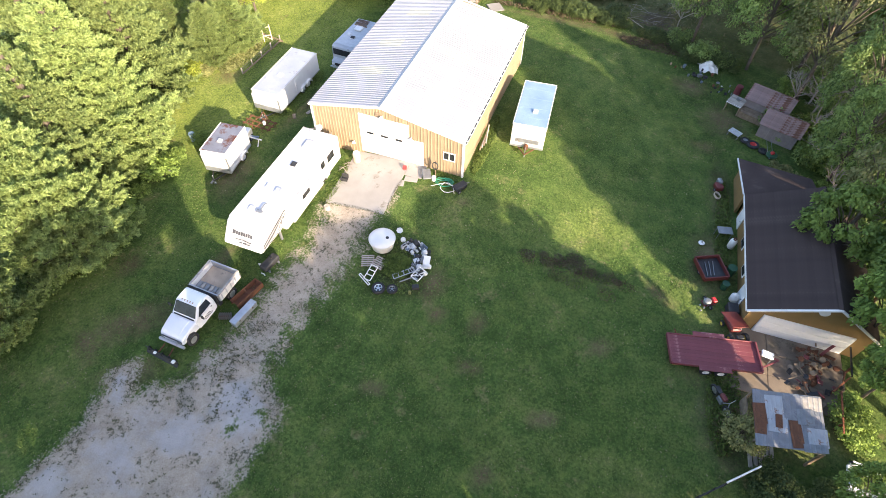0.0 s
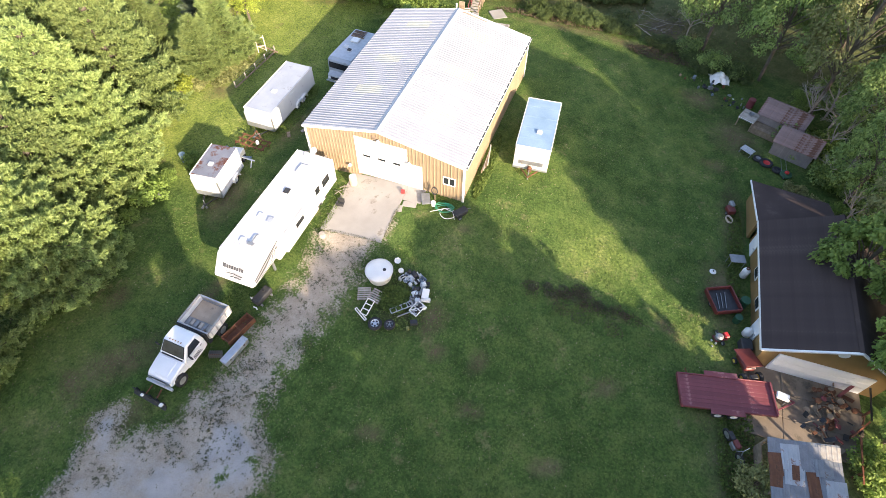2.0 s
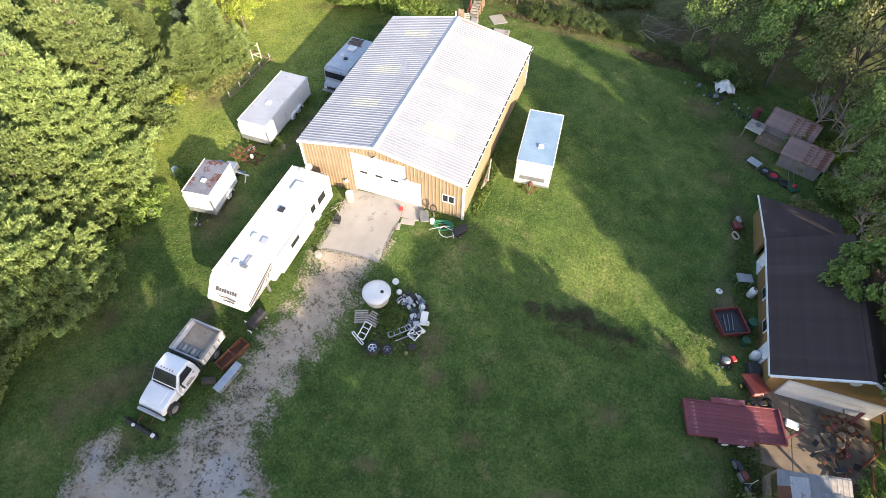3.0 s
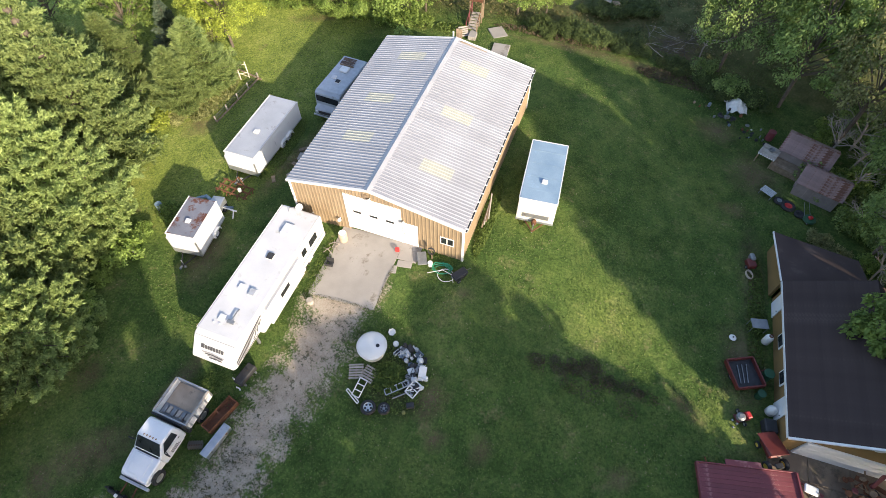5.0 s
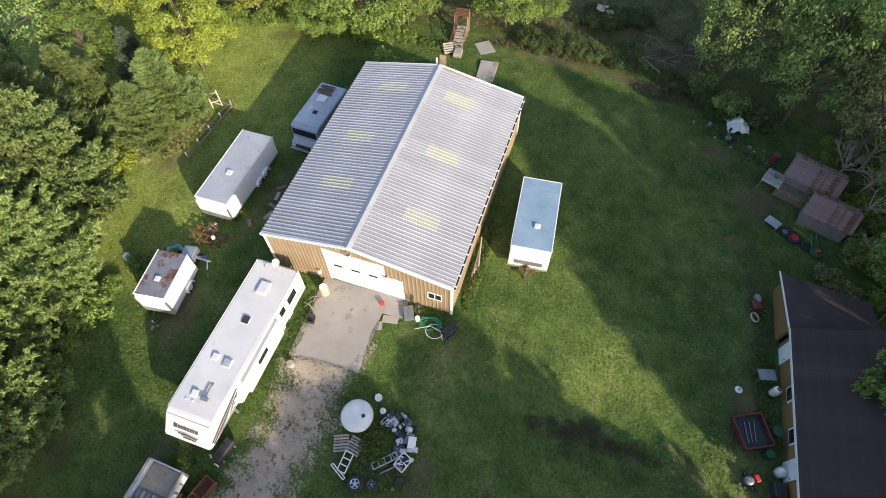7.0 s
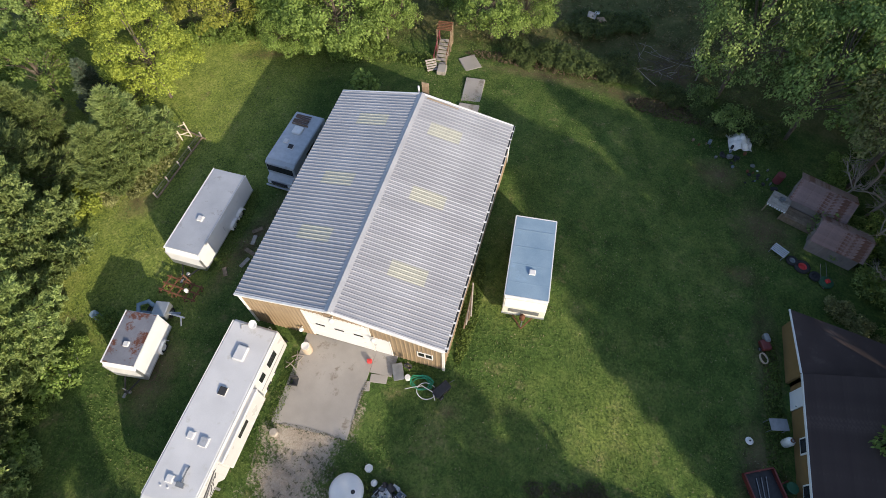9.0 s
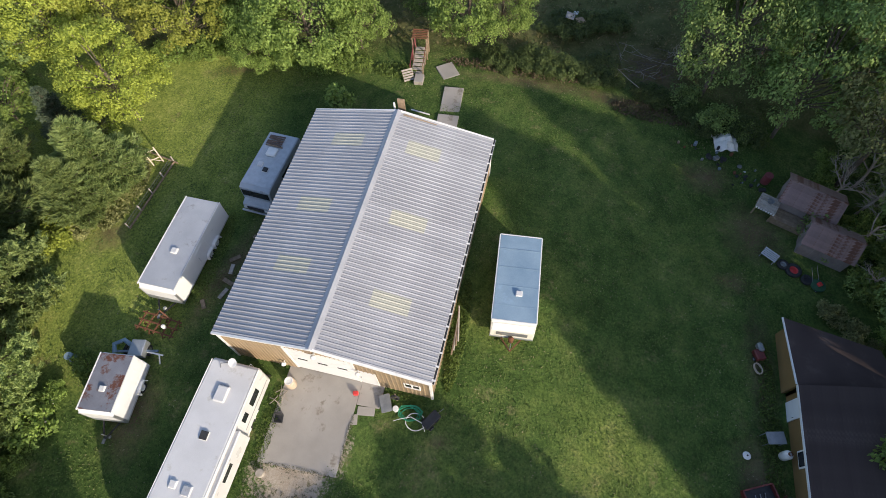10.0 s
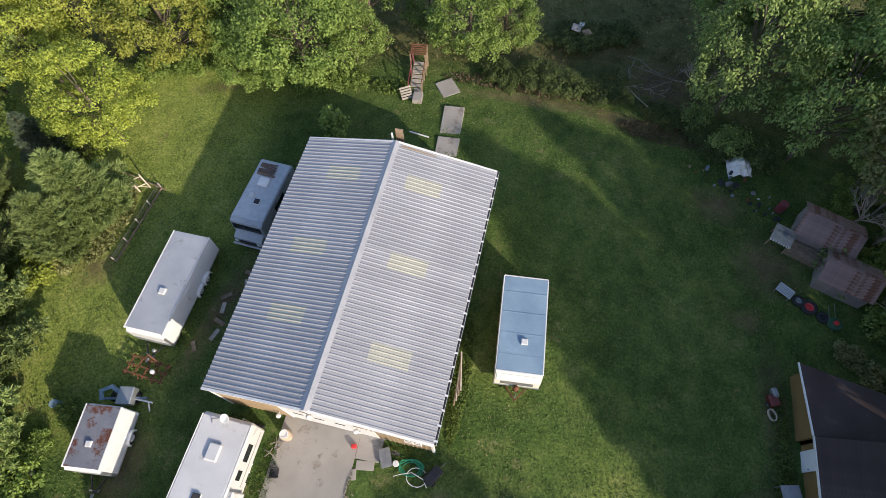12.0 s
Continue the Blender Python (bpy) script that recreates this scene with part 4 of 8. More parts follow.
def unit(v):
    return v / (np.linalg.norm(v, axis=-1, keepdims=True) + 1e-9)


def broadleaf(name, seed, height, radius, leaf_mat, label, leaves=7000, size=0.26, clumps=90, bare=0.22, squash=0.85):
    """A deciduous tree: forked trunk, limbs reaching to uneven leaf clumps, gaps between them."""
    rng = np.random.default_rng(seed)
    tree = new(name)
    tree.empty_display_size = 0.1
    tagged(tree, label, "tree")
    mid = height * (0.5 + bare / 2)
    half = height * (1 - bare) / 2
    # clump centres: lobes on an uneven crown
    dirs = unit(rng.normal(size=(clumps, 3)))
    dirs[:, 2] = np.abs(dirs[:, 2]) * 1.15 - 0.35
    dirs = unit(dirs)
    bulge = np.array([1 + 0.28 * noise.noise(Vector((*d * 1.9,)) + Vector((seed * 3.1, 0, 0))) for d in dirs])
    depth = rng.uniform(0.55, 1.0, clumps) ** 0.5
    cen = dirs * (bulge * depth)[:, None] * np.array([radius, radius, half / squash * 0.85]) + np.array([0, 0, mid])
    cen[:, 2] = np.clip(cen[:, 2], height * bare * 0.6, height * 1.05)
    csize = radius * rng.uniform(0.13, 0.27, clumps)
    bm = bmesh.new()
    lean = rng.uniform(-0.25, 0.25, 2)
    top = Vector((lean[0], lean[1], height * 0.72))
    tube([(0, 0, -0.15), (lean[0] * 0.3, lean[1] * 0.3, height * bare), tuple(top)], 0.05 + 0.012 * height, 7, bm)
    for k in rng.choice(clumps, min(clumps, 26), replace=False):
        c = cen[k]
        z = min(c[2] * 0.6, height * 0.6)
        start = Vector((lean[0] * z / height, lean[1] * z / height, z))
        elbow = start.lerp(Vector(c), 0.5) + Vector((0, 0, 0.25))
        tube([start, elbow, Vector(c)], 0.012 + 0.003 * height, 5, bm)
    part("trunk", bm, "bark", tree, "grey brown trunk and limbs")
    per = leaves // clumps
    which = np.repeat(np.arange(clumps), per)
    off = unit(rng.normal(size=(len(which), 3))) * (rng.uniform(0.15, 1, len(which)) ** 0.45)[:, None] * csize[which][:, None]
    off[:, 2] *= 0.62
    pos = cen[which] + off
    nor = unit(unit(off) * 0.7 + np.array([0, 0, 0.75]) + rng.normal(size=off.shape) * 0.42)
    v, q = leaf_quads(pos, nor, size, size * 0.62, rng)
    crown = new("crown", sheet_mesh("crown", v, q, leaf_mat))
    crown.parent = tree
    return tree


def conifer(name, seed, height, radius, leaf_mat, label, tiers=20, arms=8, tuft=0.42, droop=0.1, blades=8, spread=0.55, start=0.06, fat=0.095, taper=0.72, loose=0.42, gap=0.22):
    """A pine or spruce: whorls of limbs, each carrying flat sprays of needle tufts that turn up at the ends."""
    rng = np.random.default_rng(seed)
    tree = new(name)
    tree.empty_display_size = 0.1
    tagged(tree, label, "tree")
    bm = bmesh.new()
    tube([(0, 0, -0.2), (0.05, 0.02, height * 0.5), (0, 0, height * 0.97)], 0.04 + 0.013 * height, 7, bm)
    pos, axes = [], []
    for t in range(tiers):
        f = t / (tiers - 1)
        z = height * (start + (0.97 - start) * f)
        reach = radius * (1 - f) ** taper * (0.55 + 0.45 * min(1, f / 0.18)) + 0.25
        n = max(4, round(arms * (1 - 0.45 * f)))
        for k in range(n):
            a = 2 * math.pi * (k + 0.5 * (t % 2)) / n + rng.uniform(-0.25, 0.25)
            r = reach * rng.uniform(0.6, 1.2)
            out = np.array([math.cos(a), math.sin(a), 0])
            side = np.array([-math.sin(a), math.cos(a), 0])
            tip = out * r + np.array([0, 0, z - droop * r + 0.16 * r])
            tube([(0, 0, z - 0.1), tuple(out * r * 0.55 + np.array([0, 0, z - droop * r * 0.9])), tuple(tip)], 0.012 + 0.012 * r / 3, 4, bm)
            if gap >= 0.3:
                # plumes along the limb and at its end, each a brush of needle tufts
                for j in range(max(2, round(r / 0.36))):
                    g = 1.0 - j * 0.36 / r
                    if g < 0.22:
                        break
                    root = out * r * g + np.array([0, 0, z - droop * r * math.sin(math.pi * min(g, 0.75)) + 0.16 * r * max(0, g - 0.55) / 0.45])
                    for s in (-1, 1) if j else (-0.3, 0.5):
                        way = unit(out * rng.uniform(0.55, 0.9) + side * s * rng.uniform(0.55, 1.0) + np.array([0, 0, rng.uniform(0.1, 0.5)]))
                        long = rng.uniform(0.45, 0.8) * (0.65 + 0.35 * min(1.0, r / 2.0)) * (0.75 + 0.5 * spread * math.sin(math.pi * min(1.0, 1.05 - g * 0.5)))
                        for i in range(4):
                            pos.append(root + way * long * (0.3 + 0.235 * i) + rng.normal(size=3) * 0.03)
                            axes.append(unit(way + np.array([0, 0, 0.45])))
                continue
            m = max(3, int(r / gap))
            for j in range(m):
                g = (j + 0.6) / m
                if g < 0.25 and r > 1.2:
                    continue
                w = spread * r * 0.42 * math.sin(math.pi * min(1, g * 0.85 + 0.12)) + 0.1
                for s in (-1, -0.45, 0.1, 0.55, 1) if gap < 0.3 else (-1, 0, 1):
                    p = out * r * g + side * (w * s * rng.uniform(0.7, 1.15)) + np.array([0, 0, z - droop * r * math.sin(math.pi * min(g, 0.75)) + 0.16 * r * max(0, g - 0.55) / 0.45 + rng.uniform(-0.1, 0.12)])
                    pos.append(p)
                    axes.append(unit(out * 0.9 + side * s * 0.55 + np.array([0, 0, rng.uniform(0.25, 0.75)])))
    part("trunk", bm, "bark", tree, "straight brown trunk with whorled limbs")
    pos, axes = np.array(pos), np.array(axes)
    n = len(pos)
    which = np.repeat(np.arange(n), blades)
    d = unit(axes[which] + rng.normal(size=(len(which), 3)) * loose)
    L = tuft * rng.uniform(0.6, 1.15, len(which))[:, None]
    s = unit(np.cross(d, rng.normal(size=d.shape)))
    base = pos[which] + rng.normal(size=d.shape) * (0.05 if gap < 0.3 else 0.055)
    W = fat * tuft
    v = np.stack([base + s * W, base + d * L, base - s * W], 1).reshape(-1, 3)
    crown = new("crown", sheet_mesh("crown", v, np.arange(len(v)).reshape(-1, 3), leaf_mat))
    crown.parent = tree
    return tree


def shrub(name, seed, radius, height, leaf_mat, label, leaves=1400, size=0.2):
    """A bush: stems from one root and a ragged mound of leaves."""
    rng = np.random.default_rng(seed)
    ob = new(name)
    ob.empty_display_size = 0.1
    tagged(ob, label, "bush")
    bm = bmesh.new()
    n = 24
    a, f = rng.uniform(0, 2 * math.pi, n), rng.uniform(0.1, 1, n) ** 0.6
    cen = np.stack([np.cos(a) * f * radius * 0.8, np.sin(a) * f * radius * 0.8, height * (0.35 + 0.55 * rng.uniform(0, 1, n) * (1 - 0.5 * f))], 1)
    for c in cen[:10]:
        tube([(0, 0, -0.1), tuple(c * 0.5 + np.array([0, 0, 0.05])), tuple(c)], 0.02, 4, bm)
    part("stem", bm, "bark", ob, "thin brown stems")
    which = np.repeat(np.arange(n), leaves // n)
    off = unit(rng.normal(size=(len(which), 3))) * (rng.uniform(0.1, 1, len(which)) ** 0.5)[:, None] * (radius * rng.uniform(0.25, 0.42, n))[which][:, None]
    off[:, 2] *= 0.8
    pos = cen[which] + off
    pos[:, 2] = np.maximum(pos[:, 2], 0.02)
    nor = unit(unit(off) * 0.6 + np.array([0, 0, 0.7]) + rng.normal(size=off.shape) * 0.5)
    v, q = leaf_quads(pos, nor, size, size * 0.6, rng)
    crown = new("foliage", sheet_mesh("foliage", v, q, leaf_mat))
    crown.parent = ob
    return ob


def dead_tree(seed, height, label):
    """A leafless tree: trunk with bare forking twigs."""
    rng = np.random.default_rng(seed)
    bm = bmesh.new()

    def grow(p, d, length, r, level):
        q = p + d * length
        tube([p, p.lerp(q, 0.5) + Vector(rng.normal(size=3) * length * 0.05), q], r, 5 if level < 2 else 3, bm)
        if level < 4:
            for _ in range(3 if level else 5):
                e = (d + Vector(rng.normal(size=3)) * 0.42).normalized()
                grow(p.lerp(q, rng.uniform(0.45, 1.0)), e, length * rng.uniform(0.5, 0.75), r * 0.55, level + 1)

    grow(Vector((0, 0, -0.1)), Vector((0.1, 0, 1)).normalized(), height * 0.42, 0.09, 0)
    ob = new("dead_tree")
    tagged(ob, label, "tree")
    part("limb", bm, "dead_wood", ob)
    return ob


def plant(source, x, y, turn=0.0, size=1.0, used=set(), tall=1.0):
    """Stands a tree at a place: the first time the tree itself, later a copy."""
    x, y = site(x, y)
    m = pose(x, y, ground_z(x, y) - 0.05, 0, 0, turn)
    if source.name not in used:
        used.add(source.name)
        source.scale = (size, size, size * tall)
        source.matrix_basis = m @ Matrix.Diagonal((size, size, size * tall, 1))
        return source
    keep = tuple(source.scale)
    source.scale = (size, size, size * tall)
    c = copy_thing(source, m)
    source.scale = keep
    return c


pine_a = conifer("white_pine", 11, 11.2, 4.15, "pine", "tall white pine with pale sunlit layered boughs", 23, 10, 0.21, 0.02, 27, 0.6, 0.05, 0.22, 0.85, 0.8, 0.38)
pine_b = conifer("white_pine", 12, 13.4, 3.5, "pine", "broad white pine with pale green upturned boughs", 20, 10, 0.24, 0.03, 15, 0.6, 0.05, 0.27, 0.85, 0.8, 0.4)
spruce_a = conifer("spruce", 13, 7.0, 2.4, "spruce", "dark blue green spruce at the lawn's edge", 20, 8, 0.32, 0.22, 9, 0.6, 0.03)
scots_a = conifer("scots_pine", 14, 6.2, 2.7, "scots", "rounded scots pine with olive needles beside the pen", 14, 8, 0.34, 0.0, 14, 0.8, 0.08)
for tree, x, y, turn, size in ((pine_a, -22.5, -4.6, 0, 1.05), (pine_b, -24.4, 0.7, 40, 0.97), (pine_a, -18.6, -12.4, 160, 0.92), (pine_b, -27.0, -1.6, 130, 1.0), (pine_b, -27.5, -10.0, 250, 0.95), (pine_b, -31.5, 2.5, 20, 1.0), (scots_a, -29.0, 5.5, 310, 1.2),
                               (pine_b, -17.8, -17.8, 90, 0.62), (pine_b, -21.2, -8.5, 300, 0.86), (pine_b, -25.6, -3.6, 60, 0.95), (spruce_a, -22.6, -19.2, 70, 1.1), (spruce_a, -19.2, -21.4, 140, 0.8), (spruce_a, -24.5, -20.5, 200, 1.2), (spruce_a, -28.6, 14.2, 30, 0.7), (scots_a, -31.0, 10.0, 90, 0.9),
                               (scots_a, -23.6, 10.6, 0, 1.0), (scots_a, -24.2, 8.2, 120, 0.85)):
    plant(tree, x, y, turn, size)

maple = broadleaf("lime_tree", 21, 7.6, 3.5, "leaf_lime", "lime green tree in full sun at the lawn's corner", 24000, 0.165, 170, 0.02)
yellow = broadleaf("yellow_tree", 22, 6.4, 3.2, "leaf_yellow", "yellowing tree among the northern scrub", 13000, 0.18, 110, 0.03)
walnut = broadleaf("walnut_tree", 23, 6.2, 4.0, "leaf", "wide green tree behind the steel building", 17000, 0.19, 150, 0.03, 0.9)
ash = broadleaf("ash_tree", 24, 6.0, 3.0, "leaf", "green tree beside the walk", 11500, 0.19, 110, 0.03)
oak_a = broadleaf("woodland_tree", 25, 8.0, 3.6, "leaf_dark", "dark green woodland tree seen against the sun", 15000, 0.185, 170, 0.04)
oak_b = broadleaf("woodland_tree", 26, 7.0, 3.2, "leaf_dark", "shaded woodland tree at the lawn's east edge", 13500, 0.185, 150, 0.04)
oak_c = broadleaf("woodland_tree", 27, 9.0, 3.4, "leaf_olive", "olive woodland tree with thin crown", 12000, 0.2, 120, 0.08)
oak_thin = broadleaf("woodland_tree", 31, 7.5, 3.2, "leaf_olive", "thin gappy tree at the wood's south end", 2600, 0.26, 34, 0.12)
house_tree = broadleaf("roadside_tree", 28, 5.6, 2.5, "leaf", "bright green tree leaning over the house roof", 7500, 0.26, 70, 0.15)
for tree, x, y, turn, size in ((maple, -25.2, 17.0, 0, 0.86), (yellow, -24.0, 26.0, 0, 1.0), (yellow, -31.5, 26.0, 80, 1.1), (walnut, -13.6, 26.2, 0, 1.0), (walnut, -18.6, 28.8, 120, 0.85), (ash, -9.9, 27.2, 60, 0.72), (ash, -1.6, 28.6, 0, 0.9), (ash, 0.9, 29.6, 140, 0.72),
                               (oak_b, -36.0, 20.0, 10, 1.0), (oak_a, -38.0, 12.0, 60, 1.1), (walnut, -22.5, 33.5, 200, 0.9), 
                               (walnut, -17.0, 24.9, 300, 0.62), (ash, -21.5, 29.8, 200, 0.95), (maple, -32.5, 22.0, 120, 0.9), (ash, -27.5, 28.6, 20, 0.9), (ash, -35.5, 34.0, 90, 1.1), (walnut, -38.0, 25.0, 10, 0.95), (ash, -10.0, 31.5, 310, 0.9), (ash, -33.0, 14.5, 250, 0.85), (walnut, -36.5, 6.5, 330, 0.9), (ash, -5.0, 31.0, 100, 0.6), 
                               (oak_a, 15.6, 25.5, 0, 0.95), (oak_b, 19.6, 22.0, 50, 1.0), (oak_c, 22.6, 18.2, 0, 0.95), (oak_a, 24.2, 24.2, 100, 1.1), (oak_b, 16.0, 31.0, 140, 0.9), (oak_a, 20.0, 30.5, 200, 1.1), (oak_c, 27.0, 29.5, 60, 1.1), (oak_b, 28.5, 20.0, 10, 1.15), (oak_a, 24.0, 12.0, 250, 0.85), (oak_b, 22.9, 8.2, 300, 0.72), (oak_c, 28.0, 13.5, 150, 1.0), (oak_a, 30.5, 6.0, 20, 1.0),
                               (house_tree, 20.9, 0.2, 0, 0.85), (oak_thin, 22.9, 3.2, 80, 0.7), (oak_thin, 26.2, 2.2, 60, 0.95), (oak_a, 25.4, -5.0, 130, 0.78), (house_tree, 23.7, -8.0, 200, 1.05), (house_tree, 23.4, -9.6, 300, 0.55), (house_tree, 23.6, -5.4, 120, 0.72), (oak_b, 28.0, -9.0, 10, 1.0), (oak_thin, 30.5, -1.4, 200, 0.8), (oak_a, 35.0, 12.0, 40, 0.9), (oak_b, 35.0, 25.0, 160, 1.2), (oak_a, 31.0, 34.0, 200, 1.1), (oak_b, 24.0, 36.0, 20, 1.1), (house_tree, 22.3, -4.5, 30, 0.82), (house_tree, 23.2, -2.2, 70, 0.9), (house_tree, 22.1, -7.6, 110, 0.62), (house_tree, 20.9, -12.9, 190, 0.5)):
    plant(tree, x, y, turn, size, tall=1.7 if 21.5 < x < 26.5 and y < 14 else 1.5 if x > 14 else 1.15)

# the belt of trees beyond the south-east corner, whose shade lies on the near lawn
belt = broadleaf("roadside_maple", 29, 9.5, 3.7, "leaf_dark", "dense maple in the belt beyond the yard", 5400, 0.62, 90, 0.12)
for x, y, turn, size, tall in ((23.2, -17.0, 60, 0.95, 1.12), (24.0, -21.6, 10, 1.1, 1.5), (17.2, -23.6, 120, 1.0, 1.3), (20.0, -26.5, 330, 1.15, 1.4), (13.4, -27.0, 180, 0.95, 1.4), (9.2, -29.9, 240, 0.84, 2.15), (5.4, -31.6, 300, 1.0, 1.85), (1.0, -33.4, 20, 1.0, 1.45), (-3.6, -35.2, 80, 1.0, 1.4), (-8.4, -37.0, 160, 1.05, 1.3), (15.6, -31.0, 260, 1.1, 1.4), (9.5, -35.0, 320, 1.1, 1.4), (3.0, -38.0, 140, 1.15, 1.4), (27.5, -27.0, 40, 1.2, 1.5), (-13.0, -39.0, 210, 1.1, 1.3)):
    plant(belt, x, y, turn, size, tall=tall)
# unseen tall trees added east of the house, to lay shade with two bright gaps over the north lawn
for x, y, turn, size, tall in ((36.7, -6.2, 20, 0.56, 3.1), (40.1, -0.5, 310, 1.1, 1.5), (38.0, 9.5, 70, 1.1, 1.45)):
    plant(belt, x, y, turn, size, tall=tall)
# unseen high crowns, added to shade the lawn but leave the garage lit
poplar = broadleaf("poplar", 30, 22.5, 3.5, "leaf_dark", "unseen tall high-crowned tree added beyond the house for its shade", 5200, 0.62, 90, 0.5)
for x, y, turn, size, tall in ((42.6, -19.9, 0, 0.98, 1.0), (39.8, -16.4, 110, 1.0, 1.0), (38.2, -13.9, 210, 0.8, 1.2), (43.0, -10.7, 60, 0.6, 1.65), (38.3, -18.2, 300, 0.85, 1.02), (41.0, -15.0, 40, 0.75, 1.4)):
    plant(poplar, x, y, turn, size, tall=tall)

# undergrowth along the edges
bush_g = shrub("bush", 41, 1.3, 1.5, "leaf", "green bush at the wood's edge")
bush_d = shrub("bush", 42, 1.5, 1.7, "leaf_dark", "dark bush in the shade of the wood")
# bush_b has its shade in the leaf colour
bush_b = shrub("bramble_bush", 47, 1.4, 1.3, "leaf_shade", "thicket along the lawn's north edge, shade put into its leaf colour", 2600, 0.15)
bush_l = shrub("bush", 46, 1.3, 1.6, "leaf_lime", "yellow green bush lit by the sun beside the pines")
bush_o = shrub("bush", 43, 1.2, 1.1, "leaf_olive", "olive scrub at the edge of the lawn")
rng = np.random.default_rng(5)
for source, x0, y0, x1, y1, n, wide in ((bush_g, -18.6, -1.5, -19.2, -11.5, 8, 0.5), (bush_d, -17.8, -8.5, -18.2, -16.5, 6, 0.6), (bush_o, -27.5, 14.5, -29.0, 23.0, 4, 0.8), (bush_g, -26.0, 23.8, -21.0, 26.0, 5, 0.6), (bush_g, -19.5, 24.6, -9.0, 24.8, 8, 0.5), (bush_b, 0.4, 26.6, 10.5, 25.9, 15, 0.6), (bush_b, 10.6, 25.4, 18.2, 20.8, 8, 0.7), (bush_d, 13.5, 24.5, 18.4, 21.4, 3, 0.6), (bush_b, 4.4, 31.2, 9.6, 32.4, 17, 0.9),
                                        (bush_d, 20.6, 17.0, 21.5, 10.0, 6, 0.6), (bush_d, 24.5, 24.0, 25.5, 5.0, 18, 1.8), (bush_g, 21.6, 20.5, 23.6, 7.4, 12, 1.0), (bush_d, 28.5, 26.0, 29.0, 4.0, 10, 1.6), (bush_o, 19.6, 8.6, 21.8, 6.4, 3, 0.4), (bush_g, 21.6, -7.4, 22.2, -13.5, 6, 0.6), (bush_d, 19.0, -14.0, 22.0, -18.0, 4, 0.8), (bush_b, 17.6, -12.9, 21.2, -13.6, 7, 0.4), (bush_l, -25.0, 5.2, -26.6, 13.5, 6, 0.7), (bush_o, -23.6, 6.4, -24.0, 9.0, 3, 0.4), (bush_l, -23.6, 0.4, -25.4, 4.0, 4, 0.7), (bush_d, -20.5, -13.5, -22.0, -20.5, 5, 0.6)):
    for k in range(n):
        f = (k + 0.5) / n
        plant(source, x0 + (x1 - x0) * f + rng.uniform(-wide, wide), y0 + (y1 - y0) * f + rng.uniform(-wide, wide), rng.uniform(0, 360), rng.uniform(0.5, 1.1))
cedar = shrub("cedar_bush", 44, 1.0, 1.7, "leaf_olive", "feathery green shrub beside the patched shelter", 2200, 0.14)
plant(cedar, 16.75, -11.35, 0, 1.15)
sapling = shrub("sapling", 45, 0.55, 1.5, "leaf", "small sapling beyond the building's north wall", 500, 0.16)
plant(sapling, -9.5, 19.2, 0, 2.1)
snag = dead_tree(51, 6.5, "leafless grey tree at the wood's edge")
for x, y, turn, size in ((23.2, 16.0, 0, 1.0), (26.5, 20.5, 90, 1.2), (22.6, 6.4, 200, 0.7), (14.2, 27.0, 300, 0.7), (25.0, 10.0, 150, 0.9), (22.6, 13.6, 40, 0.75), (21.9, 16.9, 260, 0.8), (23.8, 18.4, 120, 0.9), (22.3, 10.6, 330, 0.6), (23.4, 4.6, 80, 0.6)):
    plant(snag, x, y, turn, size)


# ---- vehicles and trailers ----
def across(outline, x0, x1, bevel=0.0):
    """An outline in y and z, drawn out along x from x0 to x1."""
    return moved(prism(outline, -x1, -x0, bevel), pose(0, 0, 0, 0, 0, 90))


def roof_vent(parent, x, y, z, size=0.36, mat="rv", label="white roof vent lid"):
    v = part("roof_vent", box(x - size / 2, x + size / 2, y - size / 2, y + size / 2, z, z + 0.06, 0.015), "trim", parent, label)
    part("lid", moved(box(-size * 0.46, size * 0.46, -size * 0.46, size * 0.46, 0, 0.05, 0.02), pose(x, y, z + 0.07, 6, 0, 0)), mat, v)
    return v


